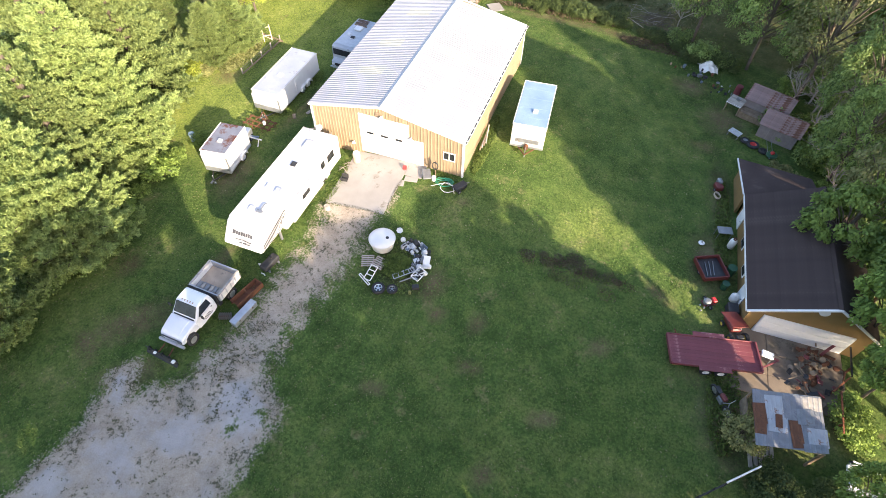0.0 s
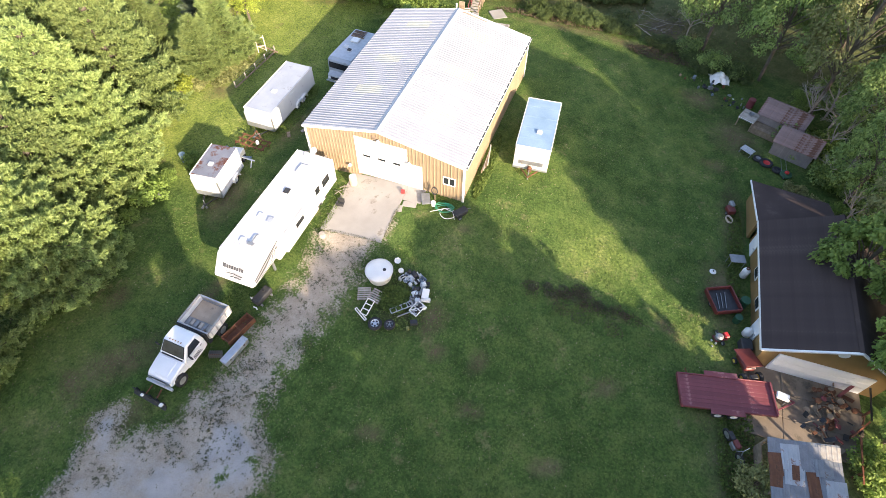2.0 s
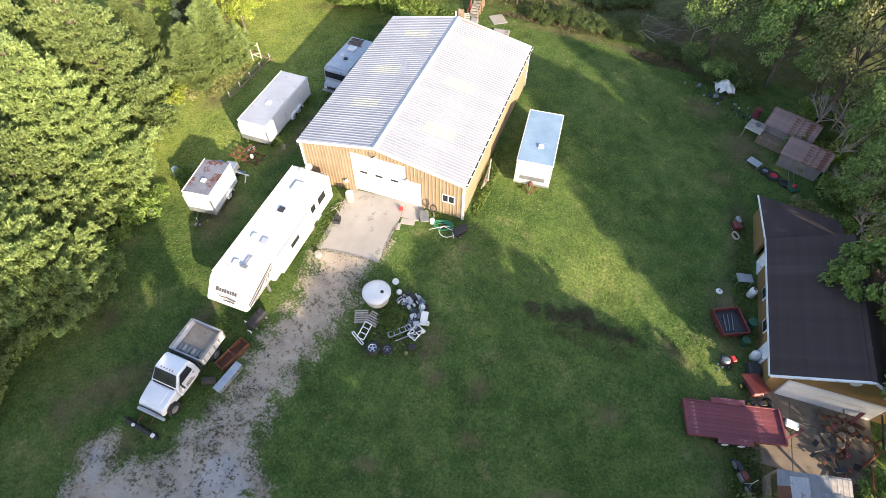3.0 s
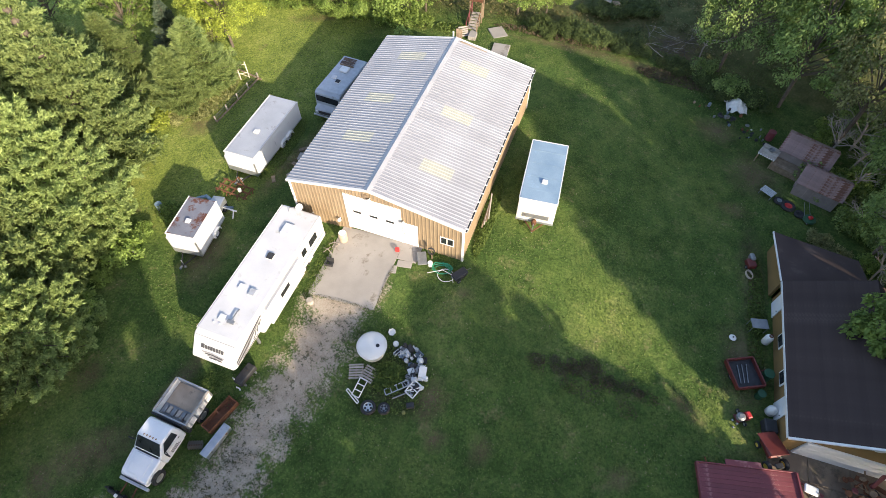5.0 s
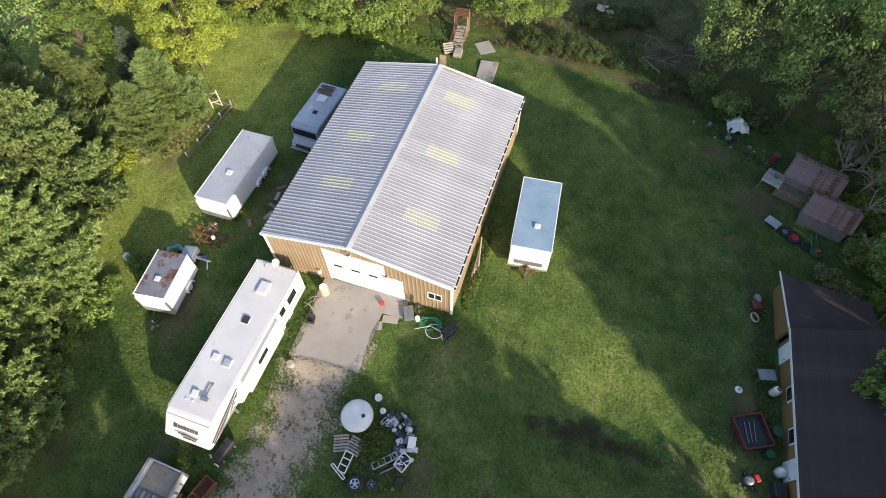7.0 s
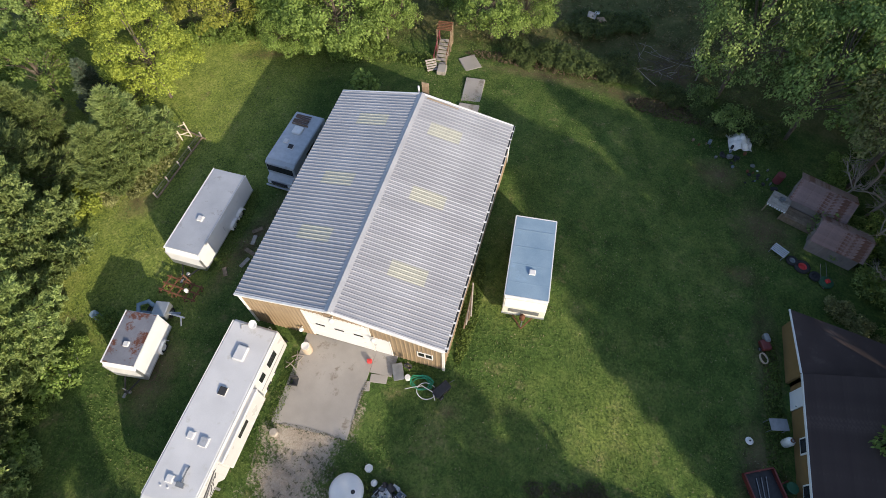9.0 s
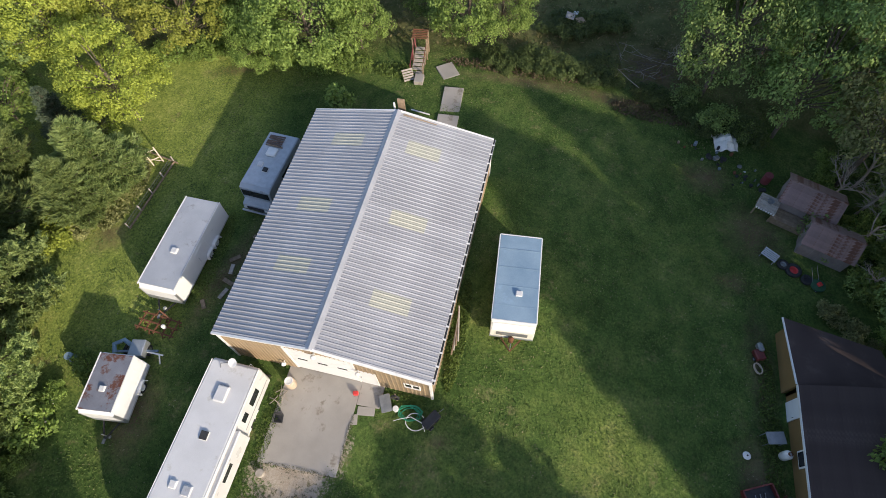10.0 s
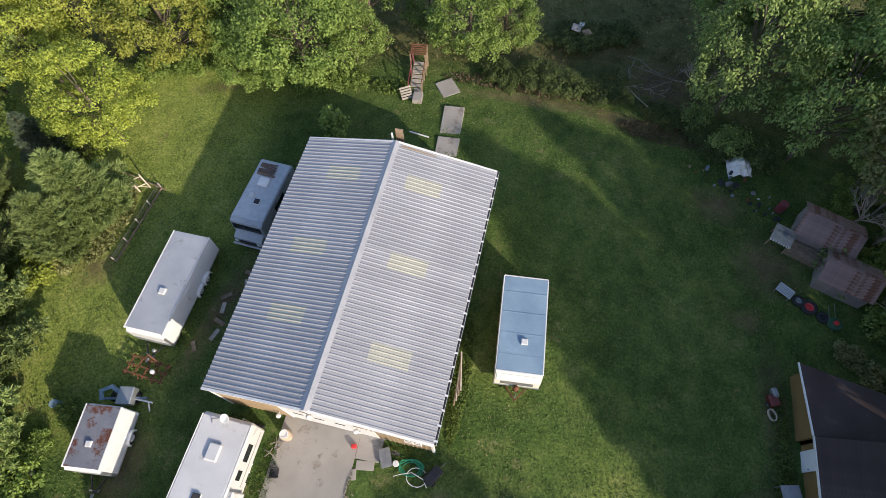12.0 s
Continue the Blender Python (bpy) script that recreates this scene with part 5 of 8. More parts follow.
def fifth_wheel():
    t = thing("fifth_wheel_camper", "long white fifth wheel camper with grey graphics beside the drive", "camper", -8.92, -5.56, -2.5)
    side = [(4.48, 0.50), (4.52, 2.30), (4.40, 2.44), (-3.62, 2.48), (-3.86, 2.40), (-4.62, 1.42), (-4.60, 1.22), (-4.42, 1.10), (-2.35, 1.05), (-2.15, 0.50)]
    part("body", across(side, -1.2, 1.2, 0.07), "rv", t)
    part("roof", across([(4.36, 2.435), (-3.60, 2.478), (-3.60, 2.50), (4.36, 2.46)], -1.12, 1.12), "rubber_roof", t, "chalky white rubber roof")
    part("roof_edge", box(-1.215, -1.175, -3.6, 4.4, 2.36, 2.47, 0.01), "trim", t)
    part("roof_edge", box(1.175, 1.215, -3.6, 4.4, 2.36, 2.47, 0.01), "trim", t)
    slide = part("slide_out", box(1.2, 1.40, -1.6, 1.7, 0.62, 2.18, 0.04), "rv", t, "white slide-out room")
    part("awning_roll", cyl((1.42, -1.6, 2.21), (1.42, 1.7, 2.21), 0.045), "trim", slide, "white topper roll")
    for y, z, w, h in ((3.3, 1.65, 0.75, 0.55), (2.35, 1.72, 0.42, 0.5)):
        part("side_window", box(1.195, 1.225, y - w / 2, y + w / 2, z - h / 2, z + h / 2, 0.012), "glass", t, "dark side window")
    part("slide_window", box(1.392, 1.412, -0.4, 0.4, 1.45, 1.8, 0.012), "glass", slide, "dark window")
    part("side_window", box(-1.225, -1.195, 0.5, 1.5, 1.35, 1.9, 0.012), "glass", t, "dark side window")
    part("entry_door", box(1.195, 1.22, -2.0, -1.66, 0.62, 2.05, 0.012), "rv", t, "white entry door")
    # roof fittings
    roof_vent(t, 0.05, 1.15, 2.44, 0.40, "plastic_black", "dark open roof vent")
    roof_vent(t, 0.35, -1.05, 2.46, 0.42, "grey_roof", "grey roof hatch")
    roof_vent(t, -0.35, -0.95, 2.46, 0.34)
    roof_vent(t, -0.3, -2.75, 2.47, 0.34)
    ac = part("air_conditioner", box(-0.3, 0.3, 2.6, 3.35, 2.44, 2.60, 0.06), "rv", t, "white roof air conditioner")
    part("grille", box(-0.24, 0.24, 3.33, 3.36, 2.48, 2.55), "steel_grey", ac)
    aer = part("antenna", tube([(0.25, -2.1, 2.48), (0.28, -2.3, 2.62), (0.3, -2.75, 2.62)], 0.035), "steel_grey", t, "folded grey antenna")
    part("antenna_head", box(0.1, 0.5, -2.95, -2.75, 2.58, 2.66, 0.02), "steel_grey", aer)
    dish = part("dish_mount", tube([(-0.6, 4.1, 2.45), (-0.6, 4.25, 2.62), (-0.25, 4.35, 2.68)], 0.025), "steel_grey", t, "grey dish mount")
    part("dish", moved(lathe([(0.02, 0), (0.16, 0.03), (0.22, 0.09), (0.2, 0.09), (0.05, 0.03)], 14), pose(0.0, 4.4, 2.7, 30)), "lamp_white", dish)
    for x in (-0.55, -0.2):
        part("plumbing_pipe", cyl((x, -3.1, 2.46), (x, -3.1, 2.56), 0.035), "trim", t, "white vent pipe")
    part("ladder", tube([(0.7, 4.56, 0.9), (0.7, 4.58, 2.4), (0.7, 4.3, 2.55)], 0.018), "alu", t, "aluminium ladder")
    # lettering on the nose and swooshes on the side, too small to read
    nose = pose(0, -4.245, 1.905, -37.6)
    for k, (xa, xb, h) in enumerate(((-0.72, -0.52, 0.24), (-0.50, -0.37, 0.2), (-0.35, -0.22, 0.2), (-0.20, -0.06, 0.22), (-0.04, 0.10, 0.2), (0.12, 0.25, 0.2), (0.27, 0.39, 0.22), (0.41, 0.56, 0.2))):
        part("lettering", box(xa, xb, -0.012, 0.002, -0.02, -0.02 + h, 0.004), "graphic", t, "dark grey lettering bar", m=nose)
    for k in range(4):
        part("swoosh", tube([(-0.62 + 0.16 * k, -0.008, -0.20 - 0.07 * k), (-0.1 + 0.1 * k, -0.01, -0.16 - 0.075 * k), (0.62 - 0.06 * k, -0.008, -0.24 - 0.06 * k)], 0.03, 4), "graphic" if k % 2 else "graphic_light", t, "grey swoosh", m=nose)
    for k, (xa, xb) in enumerate(((-0.2, -0.02), (0.04, 0.22), (0.28, 0.52))):
        part("lettering", box(xa, xb, -0.012, 0.002, -0.46, -0.40, 0.003), "graphic", t, "dark grey lettering bar", m=nose)
    part("nose_seam", box(-1.15, 1.15, -0.006, 0.004, 0.60, 0.62), "graphic_light", t, "grey seam over the nose", m=nose)
    for k in range(4):
        part("stripe", tube([(1.21, -4.3, 1.25 + 0.09 * k), (1.215, -3.3, 1.42 + 0.13 * k), (1.21, -2.3 + 0.12 * k, 1.95 + 0.06 * k)], 0.036, 4), "graphic" if k % 2 else "graphic_light", t, "dark swoosh stripe")
    part("stripe", box(1.203, 1.212, 1.9, 4.3, 0.98, 1.05), "graphic_light", t, "grey stripe")
    part("stripe", box(1.203, 1.212, -3.9, -2.5, 1.2, 1.26), "graphic", t, "dark stripe")
    for k in range(7):
        part("leaf_graphic", moved(box(-0.006, 0.006, -0.15, 0.15, -0.035, 0.035, 0.004), pose(1.212, -2.75 + 0.16 * k, 1.42 + 0.09 * k + 0.08 * (k % 2), 25 + 22 * (k % 3), 0, 0)), "graphic", t, "dark leaf graphic")
    # running gear
    for s in (-1, 1):
        for y in (1.9, 2.75):
            wheel(t, s * 1.05, y, 0.36, 0.36, 0.22)
        part("landing_leg", box(s * 0.95 - 0.06, s * 0.95 + 0.06, -2.62, -2.5, 0.0, 1.06, 0.01), "steel_grey", t, "grey landing leg")
    part("frame_rail", box(-0.6, 0.6, -2.2, 4.4, 0.36, 0.5), "black", t)
    part("pin_box", prism([(-0.18, 0.7), (0.18, 0.7), (0.25, 1.1), (-0.25, 1.1)], -3.9, -3.2, 0.02), "black", t, "black king pin box")
    part("bumper", box(-1.1, 1.1, 4.55, 4.65, 0.42, 0.52, 0.01), "black", t)
    t.scale = (1.04, 1.07, 1.0)
    return t


fifth_wheel()


def box_trailer(name, label, x, y, yaw, w, l, h, roof_mat, skin, axles, nose=0.25, floor=0.42, vent=0.3, door_at=None, group=""):
    """An enclosed box trailer with its tongue to the south: skin, roof, trim, guard, door, wheels, jack."""
    t = thing(name, label, "trailer", x, y, yaw, group=group)
    a, b = -l / 2, l / 2
    outline = [(b, floor), (b, h - 0.05), (b - 0.05, h), (a + nose * 0.6, h), (a, h - nose), (a - 0.02, floor)]
    part("body", across(outline, -w / 2, w / 2, 0.03), skin, t)
    part("roof", across([(b - 0.04, h + 0.002), (a + nose * 0.6, h + 0.002), (a + nose * 0.6, h + 0.03), (b - 0.04, h + 0.03)], -w / 2 + 0.06, w / 2 - 0.06), roof_mat, t, "weathered metal roof")
    for s in (-1, 1):
        part("edge_trim", box(s * w / 2 - 0.035, s * w / 2 + 0.018, a + 0.1, b, h - 0.06, h + 0.035, 0.008), "trim", t, "white roof edge trim")
        part("base_rail", box(s * w / 2 - 0.03, s * w / 2 + 0.012, a, b, floor - 0.02, floor + 0.08, 0.008), "alu", t, "aluminium base rail")
        part("corner_post", box(s * w / 2 - 0.03, s * w / 2 + 0.014, a - 0.03, a + 0.1, floor, h - nose, 0.008), "alu", t)
        for k, yc in enumerate(axles):
            wh = wheel(t, s * (w / 2 - 0.12 + 0.1), yc, 0.30, 0.30, 0.18)
            part("fender", across([(yc + 0.42, 0.36), (yc + 0.36, 0.62), (yc + 0.2, 0.72), (yc - 0.2, 0.72), (yc - 0.36, 0.62), (yc - 0.42, 0.36), (yc - 0.36, 0.36), (yc - 0.3, 0.6), (yc + 0.3, 0.6), (yc + 0.36, 0.36)], s * (w / 2 + 0.09) - 0.1, s * (w / 2 + 0.09) + 0.1), "trim", t, "white fender")
    guard = part("stone_guard", box(-w / 2 + 0.03, w / 2 - 0.03, a - 0.045, a - 0.022, floor + 0.02, floor + 0.42, 0.006), "galv", t, "grey stone guard")
    n = 5
    for k in range(1, n):
        part("side_seam", box(w / 2 + 0.002, w / 2 + 0.009, a + l * k / n - 0.02, a + l * k / n + 0.02, floor + 0.08, h - 0.06), skin, t)
    if door_at is not None:
        d = part("side_door", box(w / 2 + 0.004, w / 2 + 0.028, door_at, door_at + 0.8, floor + 0.06, h - 0.2, 0.008), skin, t, "side door")
        part("door_latch", box(w / 2 + 0.028, w / 2 + 0.05, door_at + 0.05, door_at + 0.09, floor + 0.5, floor + 0.9, 0.005), "alu", d, "bar latch")
    part("rear_door", box(-w / 2 + 0.06, w / 2 - 0.06, b + 0.002, b + 0.03, floor + 0.05, h - 0.1, 0.01), skin, t)
    if vent:
        roof_vent(t, 0.0, -l * 0.1, h + 0.03, vent)
    for s in (-1, 1):
        part("tongue", tube([(s * w * 0.28, a + 0.1, floor - 0.05), (0, a - 0.95, floor - 0.05)], 0.045, 4), "black", t, "black tongue beam")
    part("coupler", box(-0.06, 0.06, a - 1.15, a - 0.9, floor - 0.08, floor + 0.03, 0.015), "steel_grey", t)
    jack = part("jack", cyl((0.0, a - 0.75, 0.0), (0.0, a - 0.75, floor + 0.35), 0.03), "alu", t, "tongue jack")
    part("jack_foot", cyl((0.0, a - 0.75, -0.02), (0.0, a - 0.75, 0.03), 0.09), "steel_grey", jack)
    return t


cargo = box_trailer("cargo_trailer", "long white enclosed cargo trailer with a dull grey roof", -15.47, 5.56, -1.9, 2.2, 6.1, 1.92, "grey_roof", "white", (0.35, 1.15), 0.3, door_at=-0.55, vent=0.36)
small = box_trailer("small_cargo_trailer", "small white box trailer with a rust-blotched roof", -15.26, -2.86, 5, 1.82, 3.05, 2.02, "rust_roof", "white", (0.3,), 0.25, 0.36, 0.3)

# old travel trailer with the blue roof
t = thing("travel_trailer", "old cream travel trailer with a faded blue roof", "camper", 3.61, 5.83, 3.3)
W2 = 1.06
part("body", across([(2.72, 0.42), (2.75, 1.95), (2.62, 2.08), (-2.50, 2.10), (-2.66, 2.02), (-2.82, 1.3), (-2.86, 0.62), (-2.7, 0.42)], -W2, W2, 0.03), "cream", t)
part("roof", across([(2.66, 2.085), (-2.52, 2.105), (-2.52, 2.135), (2.66, 2.115)], -W2 + 0.03, W2 - 0.03), "blue", t, "faded blue roof")
for s in (-1, 1):
    part("roof_rail", box(s * W2 - 0.03, s * W2 + 0.025, -2.56, 2.7, 2.02, 2.12, 0.01), "trim", t, "white drip rail")
part("roof_rail", box(-W2, W2, 2.68, 2.74, 2.02, 2.12, 0.01), "trim", t, "white drip rail")
part("roof_rail", box(-W2, W2, -2.6, -2.53, 2.04, 2.14, 0.01), "trim", t, "white drip rail")
part("front_panel", moved(box(-0.98, 0.98, -0.012, 0.012, -0.34, 0.34, 0.01), pose(0, -2.76, 1.66, -12)), "white", t, "bright white front panel")
part("front_window", moved(box(-0.75, 0.75, -0.012, 0.012, -0.16, 0.16, 0.01), pose(0, -2.865, 1.02, -4)), "steel_grey", t, "grey stone shield")
part("lower_band", box(-W2 - 0.01, W2 + 0.01, -2.875, -2.72, 0.44, 0.62, 0.01), "galv", t, "grey lower band")
v = roof_vent(t, 0.12, -0.95, 2.13, 0.32)
for k in range(4):
    part("roof_seam", box(-W2 + 0.05, W2 - 0.05, -1.7 + 1.15 * k, -1.66 + 1.15 * k, 2.125, 2.142), "blue", t)
for s in (-1, 1):
    wheel(t, s * 0.98, 0.2, 0.32, 0.32, 0.18)
    for y in (-1.6, 1.5):
        part("side_window", box(s * (W2 + 0.006) - 0.01, s * (W2 + 0.006) + 0.01, y - 0.42, y + 0.42, 1.15, 1.62, 0.008), "glass", t, "dark side window")
    part("tongue", tube([(s * 0.6, -2.7, 0.4), (0, -3.6, 0.42)], 0.045, 4), "rust", t, "rusty tongue beam")
part("tongue_jack", cyl((0, -3.35, 0), (0, -3.35, 0.85), 0.03), "steel_grey", t)
part("propane_bottle", moved(lathe([(0.02, 0), (0.14, 0.02), (0.15, 0.3), (0.1, 0.4), (0.04, 0.44)], 12), pose(0.0, -3.02, 0.45)), "rust", t, "rusty gas bottle")
t.scale = (1.07, 0.95, 1.0)

# motorhome beside the west wall
t = thing("motorhome", "old grey motorhome parked along the west wall", "camper", -12.33, 12.18, -5)
part("body", across([(2.35, 0.4), (2.38, 2.25), (2.25, 2.38), (-1.95, 2.40), (-2.25, 2.25), (-2.3, 1.45), (-2.35, 0.4)], -1.02, 1.02, 0.05), "grey_blue", t)
part("roof", across([(2.25, 2.385), (-1.95, 2.405), (-1.95, 2.43), (2.25, 2.41)], -0.95, 0.95), "tarp", t, "grey roof")
part("windscreen", moved(box(-0.9, 0.9, -0.015, 0.015, -0.3, 0.3, 0.01), pose(0, -2.31, 1.78, -5)), "glass", t, "wide dark windscreen")
part("cab_nose", across([(-2.2, 0.42), (-2.2, 1.2), (-2.75, 1.02), (-2.85, 0.5)], -0.9, 0.9, 0.05), "tarp", t)
part("grille", box(-0.55, 0.55, -2.87, -2.83, 0.62, 0.92, 0.01), "plastic_black", t, "black grille")
for s in (-1, 1):
    part("headlight", cyl((s * 0.72, -2.82, 0.76), (s * 0.72, -2.88, 0.76), 0.1), "lamp_white", t)
    part("stripe", box(s * 1.022 - 0.006, s * 1.022 + 0.006, -2.2, 2.3, 1.02, 1.18), "wood", t, "brown stripe")
    for y in (-1.75, 1.45):
        wheel(t, s * 0.9, y, 0.36, 0.36, 0.22)
    part("side_window", box(s * 1.022 - 0.01, s * 1.022 + 0.01, -0.6, 0.6, 1.4, 1.85, 0.01), "glass", t, "dark side window")
part("bumper", box(-0.95, 0.95, -3.0, -2.88, 0.4, 0.55, 0.02), "alu", t, "dull bumper")
t.scale = (1.0, 0.98, 0.8)
roof_vent(t, 0.1, -0.7, 2.42, 0.36, "plastic_black", "dark open roof vent")
roof_vent(t, -0.4, -0.35, 2.42, 0.34)
ac = part("air_conditioner", box(-0.4, 0.25, 0.35, 1.0, 2.42, 2.64, 0.06), "lamp_white", t, "white roof unit")
rack = part("roof_rack", box(-0.75, 0.4, 1.15, 1.22, 2.42, 2.55, 0.01), "wood", t, "dark roof load rack")
for k in range(6):
    part("rack_slat", moved(box(-0.6, 0.45, -0.05, 0.05, 0, 0.05, 0.01), pose(-0.15, 1.25 + 0.14 * k, 2.52, 0, 0, -6 + 4 * (k % 3))), "cushion", rack)

# flatbed dump truck
def cab_shape(bm):
    """Draws the cab in towards its roof and the hood in towards the grille."""
    for v in bm.verts:
        v.co.x *= (1 - 0.15 * min(1, max(0, (v.co.z - 1.15) / 0.7))) * (1 - 0.10 * min(1, max(0, (-1.15 - v.co.y) / 1.2)))
    return bm


t = thing("dump_truck", "white pickup with a pale dump bed beside the drive", "truck", -9.36, -13.57, -4.3)
part("cab", cab_shape(across([(0.42, 0.5), (0.42, 1.25), (0.34, 1.74), (0.2, 1.85), (-0.42, 1.87), (-0.56, 1.83), (-1.02, 1.27), (-1.1, 1.2), (-1.1, 0.45)], -0.86, 0.86, 0.05)), "white", t, "white cab")
part("hood", cab_shape(across([(-1.08, 0.55), (-1.08, 1.215), (-1.6, 1.16), (-2.12, 1.05), (-2.3, 0.93), (-2.34, 0.55)], -0.86, 0.86, 0.07)), "white", t, "white hood and wings")
part("cowl", cab_shape(box(-0.70, 0.70, -1.14, -1.02, 1.21, 1.228, 0.004)), "plastic_black", t, "black wiper cowl")
part("hood_bulge", cab_shape(across([(-1.16, 1.19), (-1.2, 1.235), (-1.7, 1.18), (-2.1, 1.075), (-2.12, 1.04)], -0.48, 0.48, 0.02)), "white", t)
part("windscreen", cab_shape(across([(-0.585, 1.815), (-0.62, 1.835), (-1.035, 1.315), (-1.01, 1.28)], -0.76, 0.76)), "glass", t, "dark windscreen")
part("rear_window", box(-0.52, 0.52, 0.40, 0.43, 1.33, 1.66, 0.01), "glass", t, "dark rear window")
for s in (-1, 1):
    door = part("cab_door", cab_shape(box(s * 0.86 - 0.015, s * 0.86 + 0.02, -0.86, 0.2, 0.5, 1.2, 0.015)), "white", t, "white door")
    part("side_window", cab_shape(across([(0.14, 1.28), (0.08, 1.72), (-0.48, 1.74), (-0.84, 1.28)], s * 0.875 - 0.02, s * 0.875 + 0.012)), "glass", door, "dark side window")
    part("door_handle", box(s * 0.885 - 0.01, s * 0.885 + 0.015, 0.02, 0.14, 1.08, 1.12, 0.005), "plastic_black", door, "black handle")
    for k in range(3):
        part("door_lettering", box(s * 0.883 - 0.003, s * 0.883 + 0.003, -0.6, -0.15 + 0.08 * k, 0.88 - 0.1 * k, 0.93 - 0.1 * k), "graphic", door, "dark lettering bar")
    mir = part("mirror", box(s * 1.12 - 0.1, s * 1.12 + 0.1, -0.86, -0.79, 1.27, 1.55, 0.02), "plastic_black", t, "black towing mirror")
    part("mirror_arm", tube([(s * 0.84, -0.72, 1.22), (s * 1.1, -0.8, 1.32)], 0.02), "plastic_black", mir)
    part("wheel_arch", across([(-2.16, 0.42), (-2.06, 0.80), (-1.78, 0.93), (-1.5, 0.80), (-1.38, 0.42)], s * 0.83 - 0.03, s * 0.83 + 0.035, 0.01), "plastic_black", t, "black wheel arch")
    wheel(t, s * 0.80, -1.77, 0.38, 0.38, 0.24, "alu")
    for dx in (0.0, -0.26):
        wheel(t, s * (0.92 + dx), 1.5, 0.38, 0.38, 0.22, "alu")
    part("headlight", box(s * 0.6 - 0.13, s * 0.6 + 0.13, -2.365, -2.31, 0.74, 0.92, 0.02), "clear", t, "headlight")
for k in range(5):
    part("roof_lamp", box(-0.36 + 0.18 * k - 0.03, -0.36 + 0.18 * k + 0.03, -0.50, -0.42, 1.86, 1.89, 0.01), "amber", t, "dull amber roof lamp")
part("grille", box(-0.46, 0.46, -2.37, -2.32, 0.68, 0.93, 0.015), "plastic_black", t, "black grille")
for k in range(3):
    part("grille_bar", box(-0.44, 0.44, -2.385, -2.37, 0.72 + 0.07 * k, 0.745 + 0.07 * k, 0.004), "alu", t, "bright grille bar")
part("bumper", box(-0.86, 0.86, -2.5, -2.36, 0.44, 0.64, 0.03), "alu", t, "bright bumper")
part("frame_rail", box(-0.4, 0.4, -2.15, 2.4, 0.42, 0.6), "black", t)
bed = part("bed_floor", box(-1.0, 1.0, 0.68, 2.5, 0.86, 0.96, 0.01), "steel_grey", t, "steel bed floor")
part("bed_sheet", box(-0.92, 0.92, 1.3, 2.42, 0.965, 0.985, 0.004), "bed_floor", bed, "tan plywood sheet")
for k in range(6):
    part("load_block", box(-0.82 + 0.28 * k, -0.6 + 0.28 * k, 0.8 + 0.05 * (k % 2), 1.2, 0.96, 1.1 + 0.03 * (k % 3), 0.02), "wood_grey" if k % 2 else "steel_grey", bed, "dusty blocks in the bed")
for s in (-1, 1):
    part("bed_side", box(s * 1.0 - 0.045, s * 1.0 + 0.045, 0.68, 2.5, 0.80, 1.38, 0.02), "trim", t, "pale painted bed side")
    part("side_cap", box(s * 1.0 - 0.07, s * 1.0 + 0.07, 0.68, 2.5, 1.38, 1.43, 0.012), "wood_grey", t, "pale wooden top rail")
    for k in range(5):
        part("side_rib", box(s * 1.05 - 0.02, s * 1.05 + 0.02, 0.8 + 0.4 * k, 0.87 + 0.4 * k, 0.85, 1.38, 0.006), "alu", t)
part("tailgate", box(-0.98, 0.98, 2.46, 2.54, 0.86, 1.4, 0.02), "alu", t, "aluminium tailgate")
part("headboard", box(-1.03, 1.03, 0.6, 0.68, 0.86, 1.45, 0.02), "alu", t, "aluminium headboard")
part("headache_rack", box(-0.98, 0.98, 0.5, 0.585, 0.75, 1.5, 0.01), "black", t, "black headache rack")
part("tool_box", box(0.62, 1.02, 0.47, 0.72, 0.55, 0.85, 0.02), "black", t, "black tool box behind the cab")
t.scale = (0.96, 1.0, 0.98)

t = thing("snow_plow", "black snow plow blade lying before the truck", "plow", -9.6, -16.5, -8)
blade = across([(0.0, 0.0), (0.1, 0.03), (0.2, 0.16), (0.22, 0.32), (0.16, 0.46), (0.13, 0.45), (0.18, 0.32), (0.16, 0.18), (0.07, 0.06)], -1.08, 1.08)
part("blade", blade, "black", t, "curved black blade")
for k in range(5):
    part("rib", box(-0.9 + 0.45 * k - 0.02, -0.9 + 0.45 * k + 0.02, 0.12, 0.28, 0.05, 0.42, 0.005), "black", t)
for s in (-1, 1):
    part("push_arm", tube([(s * 0.35, 0.2, 0.2), (s * 0.3, 0.75, 0.35)], 0.04), "rust", t, "rusty push arm")
part("plow_lamp", box(0.85, 1.05, 0.0, 0.2, 0.42, 0.52, 0.03), "lamp_white", t, "white marker on the blade's end")
part("plow_lamp", box(-0.4, -0.22, 0.0, 0.15, 0.42, 0.5, 0.03), "lamp_white", t, "white marker")

